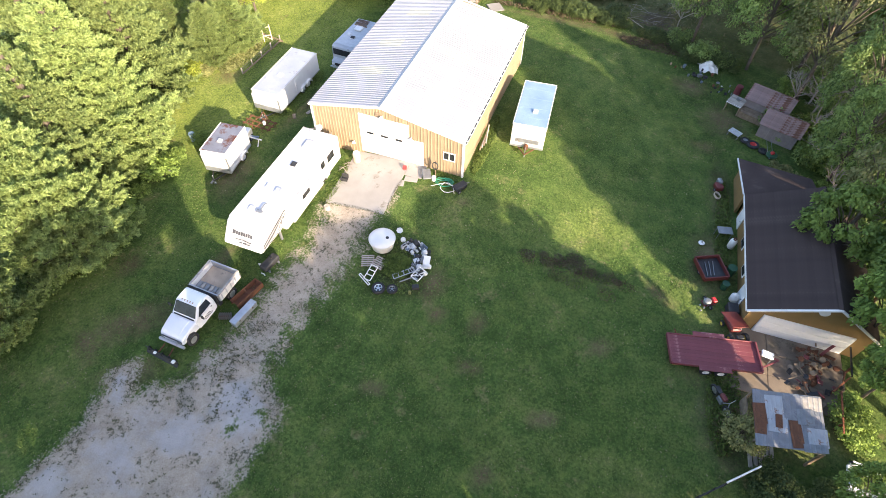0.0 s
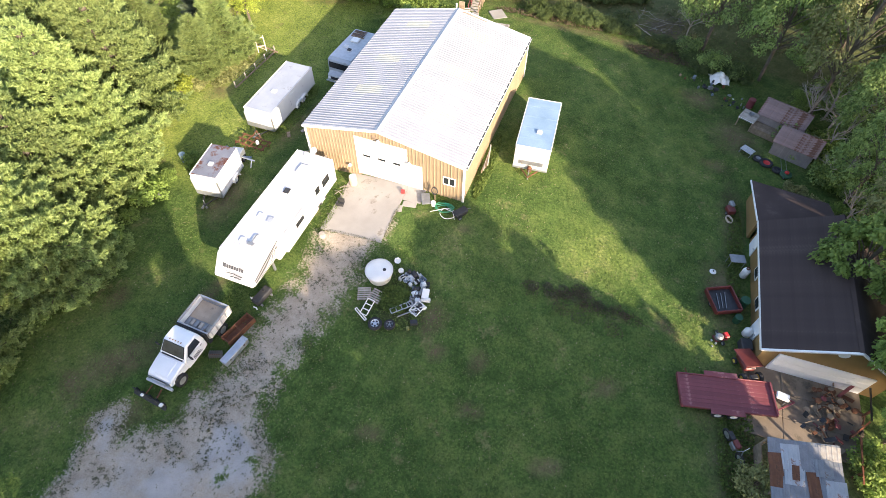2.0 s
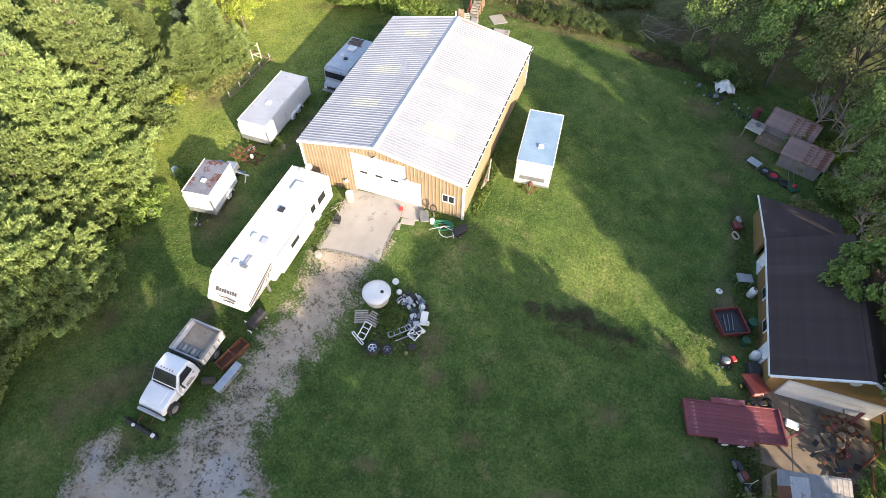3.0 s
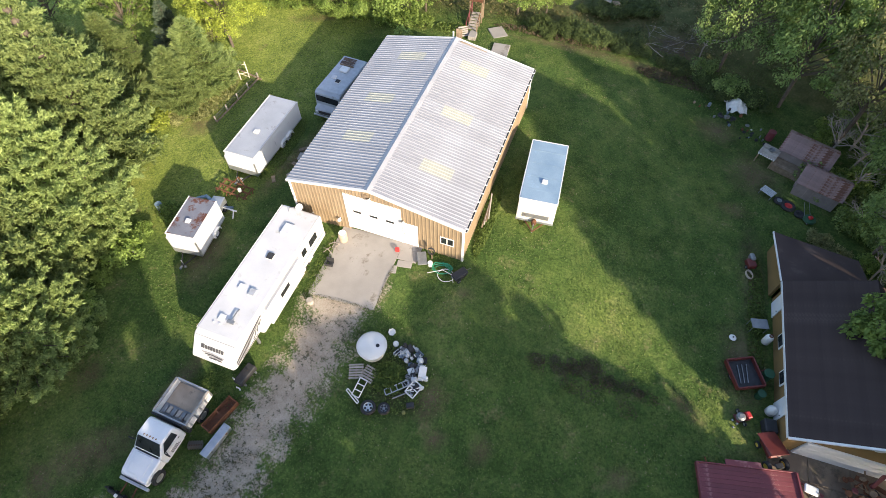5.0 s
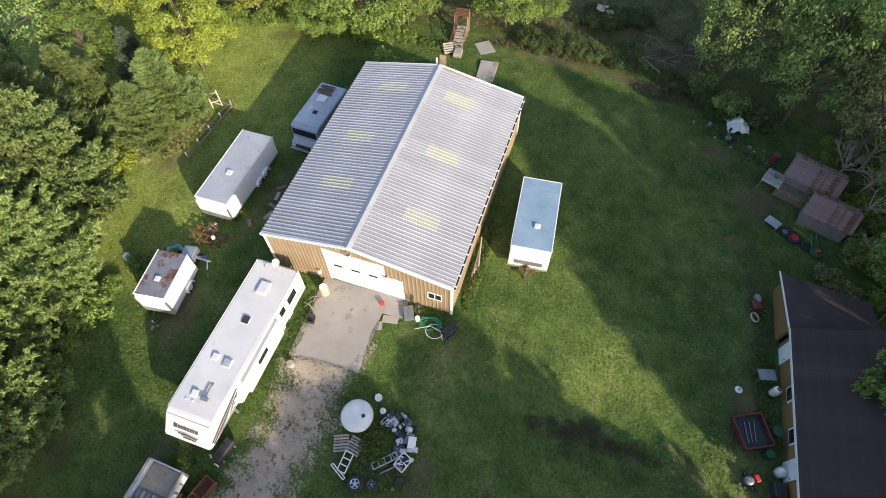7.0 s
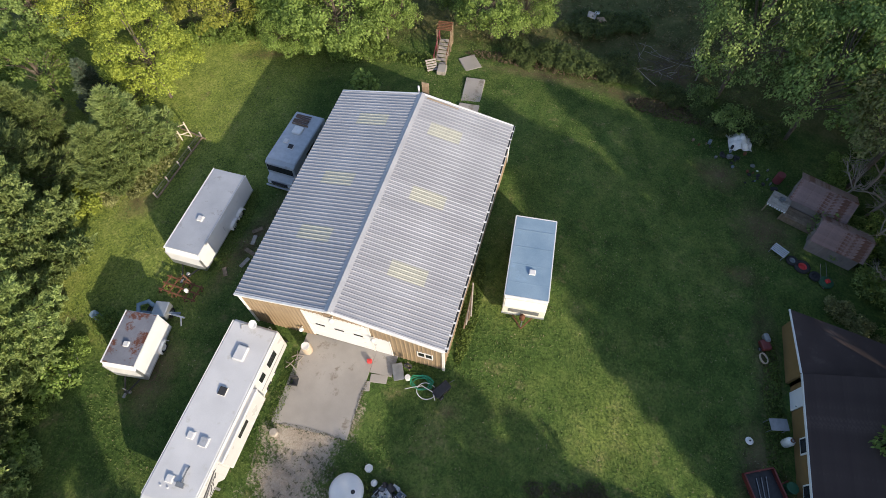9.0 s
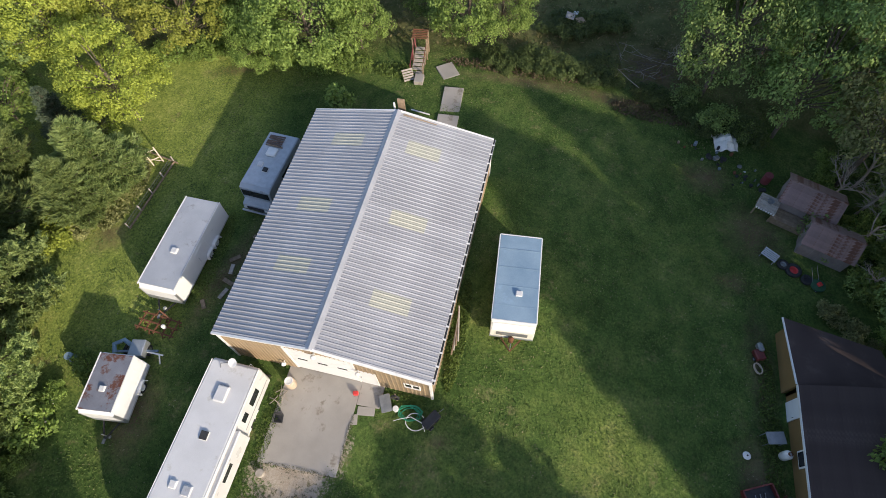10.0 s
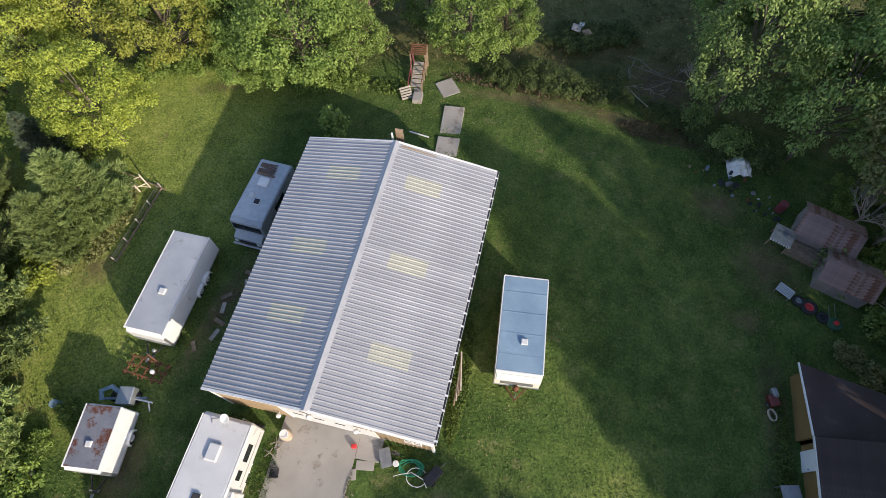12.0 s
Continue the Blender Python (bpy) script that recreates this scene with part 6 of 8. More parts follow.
# red flatbed trailer
t = thing("flatbed_trailer", "faded red steel flatbed trailer before the house", "trailer", 15.56, -7.62, 11.6)
part("deck_frame", box(-2.08, 2.08, -0.86, 0.86, 0.44, 0.56, 0.015), "red", t, "red steel deck frame")
plank = mesh_of("deck_plank", box(-2.05, 2.05, -0.102, 0.102, 0.0, 0.03, 0.004), "red")
for k in range(8):
    shared("deck_plank", plank, t, pose(0, -0.735 + 0.21 * k, 0.562 + 0.003 * (k % 3)))
for s in (-1, 1):
    part("side_rail", box(-2.1, 2.1, s * 0.88 - 0.03, s * 0.88 + 0.03, 0.46, 0.64, 0.01), "red", t, "red side rail")
    for x in (-0.35, 0.35):
        w = part("wheel", lathe([(0.03, -0.06), (0.14, -0.09), (0.16, 0.09), (0.10, 0.06), (0.03, 0.07)], 14), "white", t, "white steel rim", m=pose(x - 0.1, s * 1.0, 0.28, -90 * s, 0, 0))
        part("tyre", lathe([(0.15, -0.08), (0.2, -0.1), (0.27, -0.09), (0.28, 0), (0.27, 0.09), (0.2, 0.1), (0.15, 0.08)], 20, caps=False), "rubber", w, "black tyre", True)
    part("fender", box(-0.85, 0.65, s * 1.02 - 0.13, s * 1.02 + 0.13, 0.60, 0.64, 0.012), "red", t, "flat red fender")
    part("tongue", tube([(2.05, s * 0.6, 0.45), (3.05, 0.0, 0.45)], 0.05, 4), "red", t, "red tongue beam")
part("front_bar", box(2.02, 2.1, -0.86, 0.86, 0.56, 0.72, 0.01), "red", t)
part("tail_bar", box(-2.12, -2.04, -0.86, 0.86, 0.44, 0.68, 0.01), "red", t)
part("ramp_latch", tube([(-1.6, 0.9, 0.5), (-1.75, 1.1, 0.75)], 0.03), "rust", t)
part("jack", cyl((2.7, 0.0, 0.0), (2.7, 0.0, 0.8), 0.035), "steel_grey", t)
t.scale = (1.13, 1.02, 1.0)
single("white_box", box(-0.3, 0.3, -0.2, 0.2, 0, 0.14, 0.03), "lamp_white", "white lidded tray on the trailer's front end", "box", 17.95, -6.95, -8, 0.28)


# ---- the patched shelter and the small sheds ----
t = thing("patched_shelter", "open shelter roofed with mismatched rusty and white metal sheets", "shelter", 18.25, -10.55, 3)
for sx in (-1, 1):
    for sy in (-1, 1):
        part("post", box(sx * 1.15 - 0.05, sx * 1.15 + 0.05, sy * 1.0 - 0.05, sy * 1.0 + 0.05, -0.05, 1.62 + 0.05 * sy, 0.01), "wood", t, "wooden post")
for k in range(4):
    part("rafter", box(-1.2, 1.2, -1.05 + 0.68 * k, -0.99 + 0.68 * k, 1.58 + 0.03 * k, 1.66 + 0.03 * k), "wood", t)
sheets = [(0, 1, 0, 1, "steel_grey", 0), (0, 0.36, 0, 0.27, "pink_patch", 1), (-0.01, 0.18, 0.25, 0.62, "rust", 2), (0.0, 0.17, 0.55, 0.8, "rust", 1), (0.17, 0.43, 0.08, 0.5, "patch_white", 2), (0.2, 0.47, 0.46, 0.74, "patch_white", 1), (0.43, 0.74, 0.06, 0.5, "pink_patch", 1), (0.5, 0.67, 0.5, 0.97, "rust", 2),
          (0.7, 1.0, 0.03, 0.28, "wood_grey", 1), (0.68, 1.0, 0.36, 0.66, "pink_patch", 1), (0.74, 1.02, 0.6, 0.92, "patch_white", 2), (0.15, 0.5, 0.74, 1.0, "pink_patch", 1), (0.62, 0.86, 0.28, 0.56, "steel_grey", 3), (0.3, 0.4, 0.42, 0.66, "rust", 3), (0.66, 1.0, 0.88, 1.02, "steel_grey", 3)]
rs = random.Random(8)
for u0, u1, v0, v1, mat, level in sheets:
    xa, xb, ya, yb = -1.3 + 2.6 * u0, -1.3 + 2.6 * u1, 1.15 - 2.3 * v1, 1.15 - 2.3 * v0
    w, l = (xb - xa) / 2, (yb - ya) / 2
    n = max(2, round(w / 0.09))
    top = [(-w, 0.006)]
    for r in range(n):
        x = -w + 2 * w * r / n
        top += [(x + 0.5 * w / n, 0.006), (x + 0.7 * w / n, 0.014), (x + 1.1 * w / n, 0.014), (x + 1.3 * w / n, 0.006)]
    bm = prism([(-w, 0.0), (w, 0.0), (w, 0.006)] + top[::-1], -l, l)
    for v in bm.verts:
        v.co.y += 0.15 * v.co.x
    part("roof_sheet", bm, mat, t, "patched metal sheet", m=pose((xa + xb) / 2, (ya + yb) / 2 + 0.15 * (xa + xb) / 2, 1.69 + 0.036 * ((ya + yb) / 2 + 1.2) + 0.017 * level, 2, 0, rs.uniform(-4, 4) if level else 0))
part("side_board", box(-1.22, -1.18, -1.0, 1.0, 0.1, 0.9), "wood", t)
t.scale = (1.24, 1.22, 1.0)
for k in range(5):
    part("stored_board", box(-1.0 + 0.2 * k, -0.86 + 0.2 * k, -1.7 + 0.1 * k, -0.2, 0.0, 0.08 + 0.03 * k), "wood_grey", t)


def gable_shed(label, x, y, yaw, l, w, wall, rise):
    """A small shed with its ridge along its own x: battened walls, two roof slopes of single courses, a door."""
    t = thing("shed", label, "shed", x, y, yaw, group="sheds at the wood's edge")
    ends = [(-w / 2, 0), (w / 2, 0), (w / 2, wall), (0, wall + rise), (-w / 2, wall)]
    for s in (-1, 1):
        part("gable_wall", moved(prism(ends, -0.03, 0.03), pose(s * (l / 2 - 0.05), 0, 0, 0, 0, 90)), "shed_wall", t)
        part("side_wall", box(-l / 2 + 0.02, l / 2 - 0.02, s * w / 2 - 0.03, s * w / 2 + 0.03, 0, wall), "shed_wall", t)
        run = w / 2 + 0.16
        slope = math.hypot(run, rise * run / (w / 2))
        ang = math.degrees(math.atan2(rise, w / 2))
        rows = 7
        row = mesh_of("roof_course", box(-l / 2 - 0.14, l / 2 + 0.14, -slope / rows - 0.02, 0, 0, 0.03, 0.0), "shed_roof")
        m = pose(0, 0, wall + rise + 0.02, 0, 0, 0 if s < 0 else 180)
        for k in range(rows):
            shared("roof_course", row, t, m @ pose(0, -math.cos(radians(ang)) * slope * k / rows, -math.sin(radians(ang)) * slope * k / rows + 0.006 * (k % 2), ang - 1.5, 0, 0))
        for k in range(6):
            part("batten", box(-l / 2 + 0.3 + (l - 0.6) * k / 5 - 0.02, -l / 2 + 0.3 + (l - 0.6) * k / 5 + 0.02, s * (w / 2 + 0.035) - 0.012, s * (w / 2 + 0.035) + 0.012, 0.02, wall - 0.02), "shed_wall", t)
    part("ridge_board", box(-l / 2 - 0.15, l / 2 + 0.15, -0.07, 0.07, wall + rise + 0.03, wall + rise + 0.06, 0.01), "shed_roof", t)
    part("shed_door", box(-l / 2 - 0.03, -l / 2 + 0.0, -0.35, 0.35, 0.02, wall - 0.1, 0.01), "shed_wall", t, "plank door")
    return t


gable_shed("small grey shed with a mauve roof strewn with brown leaves", 20.1, 15.75, -22, 3.1, 2.2, 1.25, 0.62)
gable_shed("small mauve roofed shed under the branches", 20.55, 12.85, -20, 2.7, 2.0, 1.2, 0.62)
t = thing("plank_platform", "grey plank platform with a scalloped edge beside the sheds", "platform", 17.75, 15.1, -25)
for k in range(7):
    part("plank", box(-0.6, 0.6, -0.62 + 0.18 * k, -0.46 + 0.18 * k, 0.82 + 0.004 * (k % 2), 0.87, 0.006), "wood_grey", t)
for sx in (-1, 1):
    for sy in (-1, 1):
        part("leg", box(sx * 0.52 - 0.04, sx * 0.52 + 0.04, sy * 0.52 - 0.04, sy * 0.52 + 0.04, -0.05, 0.82), "wood", t)
for k in range(8):
    part("edge_block", box(-0.56 + 0.15 * k, -0.47 + 0.15 * k, -0.68, -0.62, 0.78, 0.88, 0.01), "trim", t, "pale scalloped edge")
single("wash_tub", lathe([(0.05, 0.0), (0.16, 0.0), (0.2, 0.14), (0.18, 0.14), (0.14, 0.03), (0.05, 0.03)], 16), "steel_grey", "dented grey tub on the plank platform", "tub", 17.85, 15.2, 0, ground_z(*site(17.75, 15.1)) + 0.87)
t = thing("low_deck", "dark plank deck between the two sheds", "deck", 19.0, 14.3, -22)
for k in range(6):
    part("plank", box(-1.1, 1.3, -0.45 + 0.16 * k, -0.31 + 0.16 * k, 0.5, 0.54, 0.006), "wood", t)
part("deck_frame", box(-1.05, 1.25, -0.4, 0.45, 0.0, 0.49), "wood", t)

# ---- round the drive and the truck ----
t = thing("rusty_trough", "long rusted steel feed trough in the grass", "trough", -7.72, -12.0, -17)
part("shell", across([(-0.85, 0.02), (0.85, 0.02), (0.95, 0.42), (0.9, 0.42), (0.82, 0.07), (-0.82, 0.07), (-0.9, 0.42), (-0.95, 0.42)], -0.27, 0.27), "rust", t)
for s in (-1, 1):
    part("side_plate", box(s * 0.29 - 0.018, s * 0.29 + 0.018, -0.95, 0.95, 0.0, 0.43, 0.008), "rust", t)
part("cross_bar", box(-0.29, 0.29, -0.04, 0.04, 0.36, 0.4), "rust", t)
t = thing("grey_toolbox", "long galvanised side toolbox lying in the grass", "toolbox", -7.18, -13.1, -12)
part("body", box(-0.2, 0.2, -0.85, 0.85, 0, 0.36, 0.015), "galv", t)
part("lid", box(-0.22, 0.22, -0.87, 0.87, 0.36, 0.41, 0.012), "galv", t, "galvanised lid")
for y in (-0.5, 0.5):
    part("latch", box(0.2, 0.24, y - 0.05, y + 0.05, 0.24, 0.36, 0.008), "steel_grey", t)
t = thing("disc_harrow", "small rusty disc harrow gang in the grass", "implement", -8.05, -13.55, 20)
part("shaft", cyl((-0.35, 0, 0.22), (0.35, 0, 0.22), 0.025), "rust", t)
disc = mesh_of("disc", moved(lathe([(0.03, 0.0), (0.14, 0.015), (0.22, 0.05), (0.21, 0.055), (0.13, 0.025)], 16), pose(0, 0, 0, 0, 90, 0)), "steel_grey")
for k in range(6):
    shared("disc", disc, t, pose(-0.3 + 0.12 * k, 0, 0.22))
t = thing("fuel_tank", "black truck bed tank on skids", "tank", -7.62, -9.95, -12)
part("shell", box(-0.26, 0.26, -0.6, 0.6, 0.14, 0.52, 0.05), "plastic_black", t)
for y in (-0.4, 0.4):
    part("skid", box(-0.33, 0.33, y - 0.05, y + 0.05, 0, 0.16, 0.01), "steel_grey", t)
part("filler", cyl((0, 0.2, 0.5), (0, 0.2, 0.6), 0.05), "black", t)
part("strap", tube([(-0.32, -0.45, 0.1), (-0.35, -0.5, 0.55), (-0.1, -0.55, 0.74)], 0.03), "trim", t, "white strap")
part("strap", tube([(0.2, -0.75, 0.02), (0.1, -0.7, 0.05), (-0.1, -0.72, 0.03)], 0.04), "trim", t, "white offcut")
single("tree_stump", cyl((0, 0, -0.05), (0, 0, 0.26), 0.22, 0.19, n=14, bevel=0.02), "wood_grey", "weathered round stump beside the camper", "stump", -6.55, -5.3)
single("square_tub", across([(-0.2, 0), (0.2, 0), (0.25, 0.32), (0.21, 0.32), (0.17, 0.04), (-0.17, 0.04), (-0.21, 0.32), (-0.25, 0.32)], -0.22, 0.22), "plastic_black", "black plastic tub by the camper", "tub", -6.6, -2.8, 8)
t = thing("plastic_drum", "tan plastic drum beside the overhead door", "drum", -6.5, -1.1)
part("body", lathe([(0.2, 0), (0.25, 0.04), (0.27, 0.2), (0.25, 0.32), (0.27, 0.5), (0.25, 0.72), (0.2, 0.76)], 18), "tan_plastic", t, "", True)
part("rim", lathe([(0.2, 0.76), (0.22, 0.8), (0.16, 0.8), (0.15, 0.77)], 18), "poly", t, "paler rim")
for k, (x, y, turn) in enumerate(((-6.95, -1.5, 20), (-6.7, -1.75, 80), (-7.15, -2.0, -20))):
    bm = bmesh.new()
    tube([(-0.3, 0, 0.03), (0, 0.05, 0.16), (0.35, 0, 0.04)], 0.025, 5, bm)
    tube([(-0.1, -0.25, 0.03), (0.05, 0.0, 0.2), (0.0, 0.3, 0.05)], 0.02, 5, bm)
    single("brush_heap", bm, "dead_wood", "pale cut branches by the camper's rear", "branches", x, y, turn)
single("gas_can", box(-0.13, 0.13, -0.1, 0.1, 0, 0.26, 0.03), "red_bright", "small red gas can on the apron", "gas can", -3.2, -1.0, 15)

# by the window: hose, reel, cart
t = thing("garden_hose", "loose coils of green garden hose by the wall", "hose", -0.4, -1.45)
rs = random.Random(4)
for c in range(3):
    pts = [((0.42 + 0.1 * c + rs.uniform(-0.06, 0.06)) * math.cos(a * 0.42), (0.28 + 0.06 * c + rs.uniform(-0.05, 0.05)) * math.sin(a * 0.42), 0.03 + 0.05 * c + 0.02 * math.sin(a)) for a in range(20)]
    part("coil", tube(pts, 0.028, 6), "green_hose", t)
part("loop", tube([(0.35 + 0.5 * math.cos(a * 0.45), -0.35 + 0.42 * math.sin(a * 0.45), 0.06 + 0.03 * math.sin(a * 1.7)) for a in range(15)], 0.022, 6), "trim", t, "white hose loop")
part("loose_end", tube([(-0.75, -0.5, 0.02), (-0.4, -0.35, 0.1), (0.1, -0.2, 0.3), (0.7, -0.4, 0.4), (0.9, -0.7, 0.05)], 0.02, 6), "trim", t, "white hose end")
t = thing("lawn_spreader", "black tub cart on its side by the corner", "cart", 0.65, -1.6, -35)
part("tub", across([(-0.4, 0.1), (0.35, 0.1), (0.5, 0.42), (-0.5, 0.45)], -0.25, 0.25, 0.05), "plastic_black", t)
for s in (-1, 1):
    wheel(t, s * 0.3, -0.25, 0.14, 0.14, 0.07, "steel_grey")
part("handle", tube([(0, 0.45, 0.35), (0, 0.85, 0.1)], 0.02), "steel_grey", t)
t = thing("coiled_cable", "dark coiled hose hanging at the wall", "hose", -1.15, -0.95)
for k in range(3):
    pts = [(0.2 * math.cos(a * 0.5), -0.05 - 0.03 * k, 0.9 + 0.3 * math.sin(a * 0.5)) for a in range(14)]
    part("loop", tube(pts, 0.022, 5), "plastic_black", t)
part("post", box(-0.03, 0.03, -0.03, 0.03, -0.02, 1.25), "wood", t)
single("wheelbarrow_tray", across([(-0.35, 0.25), (0.3, 0.25), (0.42, 0.5), (-0.5, 0.45)], -0.28, 0.28, 0.03), "steel_grey", "upturned grey tray leaning by the entry door", "tray", -1.65, -1.2, 25, ground_z(*site(-1.65, -1.2)) - 0.2)
single("paint_bucket", lathe([(0.13, 0), (0.15, 0.32), (0.13, 0.33)], 14), "poly", "white plastic bucket by the wall", "bucket", -1.1, -1.4)

# boards leaning on the east wall
for k in range(4):
    single("board", moved(box(-0.06, 0.06, -1.0, 1.0, -0.02, 0.02, 0.005), pose(0, 0, 0.55, 0, 62, 0)), "wood_grey" if k % 2 else "wood", "board leaning on the east wall", "board", 0.98 + 0.02 * k, 2.6 + 0.25 * k, 3 * k, group="leaning boards")

# ---- the scrap circle ----
CX0, CY0 = -0.75, -7.75
t = thing("water_tank", "round milky white plastic tank with a dark opening", "tank", -2.15, -6.95)
part("shell", lathe([(0.58, 0.0), (0.66, 0.06), (0.78, 0.62), (0.8, 0.72), (0.74, 0.78), (0.4, 0.84), (0.12, 0.86)], 28), "poly", t, "", True)
part("opening", cyl((0.32, 0.05, 0.80), (0.33, 0.05, 0.87), 0.10, n=16), "plastic_black", t, "black opening")
part("seam", lathe([(0.785, 0.68), (0.815, 0.70), (0.815, 0.74), (0.785, 0.76)], 28, caps=False), "poly", t)
single("satellite_dish", moved(lathe([(0.1, 0.0), (0.17, 0.01), (0.21, 0.09), (0.19, 0.09), (0.15, 0.03), (0.03, 0.02)], 7), pose(0, 0, 0.06, 12, 8, 0)), "poly", "white dish standing by the tank", "dish", -1.62, -5.75)
for x, y, r, rim in ((-1.22, -9.62, 0.40, "alu"), (-0.50, -9.45, 0.32, "steel_grey")):
    t = thing("spare_wheel", "tyre on a bright rim lying flat in the grass", "wheel", x, y, group="spare wheels")
    part("tyre", lathe([(0.6 * r, 0.02), (0.75 * r, 0.0), (0.97 * r, 0.04), (r, 0.1), (0.97 * r, 0.18), (0.75 * r, 0.22), (0.6 * r, 0.19)], 26, caps=False), "rubber", t, "", True)
    part("rim", lathe([(0.62 * r, 0.03), (0.62 * r, 0.17), (0.5 * r, 0.13), (0.2 * r, 0.15), (0.08 * r, 0.17)], 20), rim, t, "bright rim")
    for k in range(5):
        part("spoke_hole", moved(cyl((0.38 * r, 0, 0.13), (0.38 * r, 0, 0.158), 0.06, n=8), pose(0, 0, 0, 0, 0, 72 * k)), "plastic_black", t)


def metal_frame(label, x, y, yaw, w, l, mat, bars=3, tilt=0, z=0.12, lead=0.03, diagonal=False, group=""):
    t = thing("metal_frame", label, "frame", x, y, yaw, group=group)
    m = pose(0, 0, z, tilt, 0, 0)
    for s in (-1, 1):
        part("side_bar", tube([(s * w / 2, -l / 2, 0), (s * w / 2, l / 2, 0)], lead, 5), mat, t, m=m)
    for k in range(bars):
        y0 = -l / 2 + l * k / (bars - 1)
        part("cross_bar", tube([(-w / 2, y0, 0), (w / 2, y0, 0)], lead, 5), mat, t, m=m)
    if diagonal:
        part("brace", tube([(-w / 2, -l / 2, 0), (w / 2, l / 2, 0)], lead, 5), mat, t, m=m)
    return t


metal_frame("white metal ladder rack lying in the weeds", -1.98, -8.9, -8, 0.42, 0.95, "trim", 4, 12, 0.2)
metal_frame("white folding chair frame on its back", 0.5, -8.2, -25, 0.55, 0.75, "trim", 3, 15, 0.22, 0.035, True)
metal_frame("grey ladder section in the weeds", -0.3, -8.35, -50, 0.3, 1.3, "alu", 5, 5, 0.15)
metal_frame("white bent rail by the ladder", -2.15, -9.35, 60, 0.12, 0.9, "trim", 2, 8, 0.14)
for k, (x, y, turn) in enumerate(((-2.5, -8.2, 20), (-1.85, -8.15, -12))):
    t = thing("pallet", "worn wooden pallet under the tank", "pallet", x, y, turn, group="pallets")
    for j in range(6):
        part("slat", box(-0.38, 0.38, -0.38 + 0.145 * j, -0.29 + 0.145 * j, 0.1, 0.12, 0.004), "wood_grey", t)
    for j in range(3):
        part("bearer", box(-0.36 + 0.33 * j, -0.3 + 0.33 * j, -0.38, 0.44, 0, 0.1), "wood", t)
rs = random.Random(21)
junk = ["plastic_black", "plastic_black", "poly", "plastic_black", "blue_grey", "lamp_white", "plastic_black", "tarp", "plastic_black", "poly", "steel_grey", "lamp_white"]
kinds = [("crate", "plastic crate"), ("appliance", "small dead appliance"), ("bin", "plastic bin"), ("toolbox", "metal toolbox")]
for k in range(64):
    a = radians(-28 + 132 * (k / 64) + rs.uniform(-8, 8))
    r = 1.25 + rs.uniform(-0.45, 0.35)
    x, y = CX0 + r * 1.02 * math.cos(a), CY0 + 0.1 + r * math.sin(a)
    w, l, h = rs.uniform(0.06, 0.2), rs.uniform(0.06, 0.18), rs.uniform(0.1, 0.36)
    mat = junk[rs.randrange(len(junk))]
    name, word = kinds[k % 4]
    shape = k % 3
    if shape == 0:
        bm = across([(-l, 0), (l, 0), (l * 1.15, h), (l * 0.9, h), (l * 0.8, 0.04), (-l * 0.8, 0.04), (-l * 0.9, h), (-l * 1.15, h)], -w, w)
    elif shape == 1:
        bm = box(-w, w, -l, l, 0, h, 0.025)
        box(-w * 0.7, w * 0.7, -l * 0.6, l * 0.6, h, h + 0.05, 0.015, bm)
    else:
        bm = lathe([(w * 0.8, 0), (w, 0.03), (w * 1.02, h * 0.8), (w * 0.7, h), (w * 0.3, h * 1.05)], 12)
    moved(bm, pose(0, 0, 0, rs.uniform(-16, 16), rs.uniform(-16, 16), 0))
    tone = {"plastic_black": "black", "teal": "pale blue", "poly": "off-white", "steel_grey": "grey", "blue_grey": "blue grey", "lamp_white": "white", "cushion": "brown", "tarp": "grey blue", "white": "white"}[mat]
    single(name, bm, mat, f"{tone} {word} in the scrap circle", name, x, y, rs.uniform(0, 360), group="scrap round the weeds")
single("spray_bottle", lathe([(0.09, 0), (0.1, 0.2), (0.04, 0.26)], 10), "leaf_olive", "small olive green jug by the wheels", "jug", 0.45, -9.35)
single("car_battery", box(-0.2, 0.2, -0.14, 0.14, 0, 0.22, 0.02), "plastic_black", "black battery box in the grass", "battery", 0.62, -8.95, 25)
single("white_board", moved(box(-0.2, 0.2, -0.28, 0.28, -0.015, 0.015, 0.005), pose(0, 0, 0.3, 22, 8, 0)), "poly", "white board on the scrap", "board", 0.62, -7.3, 10)
single("long_tool", tube([(-0.4, 0, 0.05), (0.3, 0.1, 0.14), (0.5, 0.12, 0.1)], 0.04), "steel_grey", "grey pipe end in the scrap", "pipe", 0.0, -8.7, 30)


def weed_patch(label, x, y, rx, ry, n, size, mat, seed):
    """A patch of weeds: one mesh of blades springing from the ground."""
    rng = np.random.default_rng(seed)
    a, f = rng.uniform(0, 2 * math.pi, n), np.sqrt(rng.uniform(0, 1, n))
    px, py = np.cos(a) * f * rx, np.sin(a) * f * ry
    x, y = site(x, y)
    pz = ground_z(x + px, y + py)
    h = size * rng.uniform(0.4, 1.2, n) * (1.15 - 0.6 * f)
    pos = np.stack([px, py, pz + h * 0.6], 1)
    nor = unit(np.stack([rng.normal(size=n), rng.normal(size=n), rng.uniform(0.3, 1.4, n)], 1))
    v, q = leaf_quads(pos, nor, size * 0.75, size * 0.3, rng)
    ob = new("weeds", sheet_mesh("weeds", v, q, mat))
    ob.matrix_world = pose(x, y, 0)
    return tagged(ob, label, "weeds", kind="stuff")


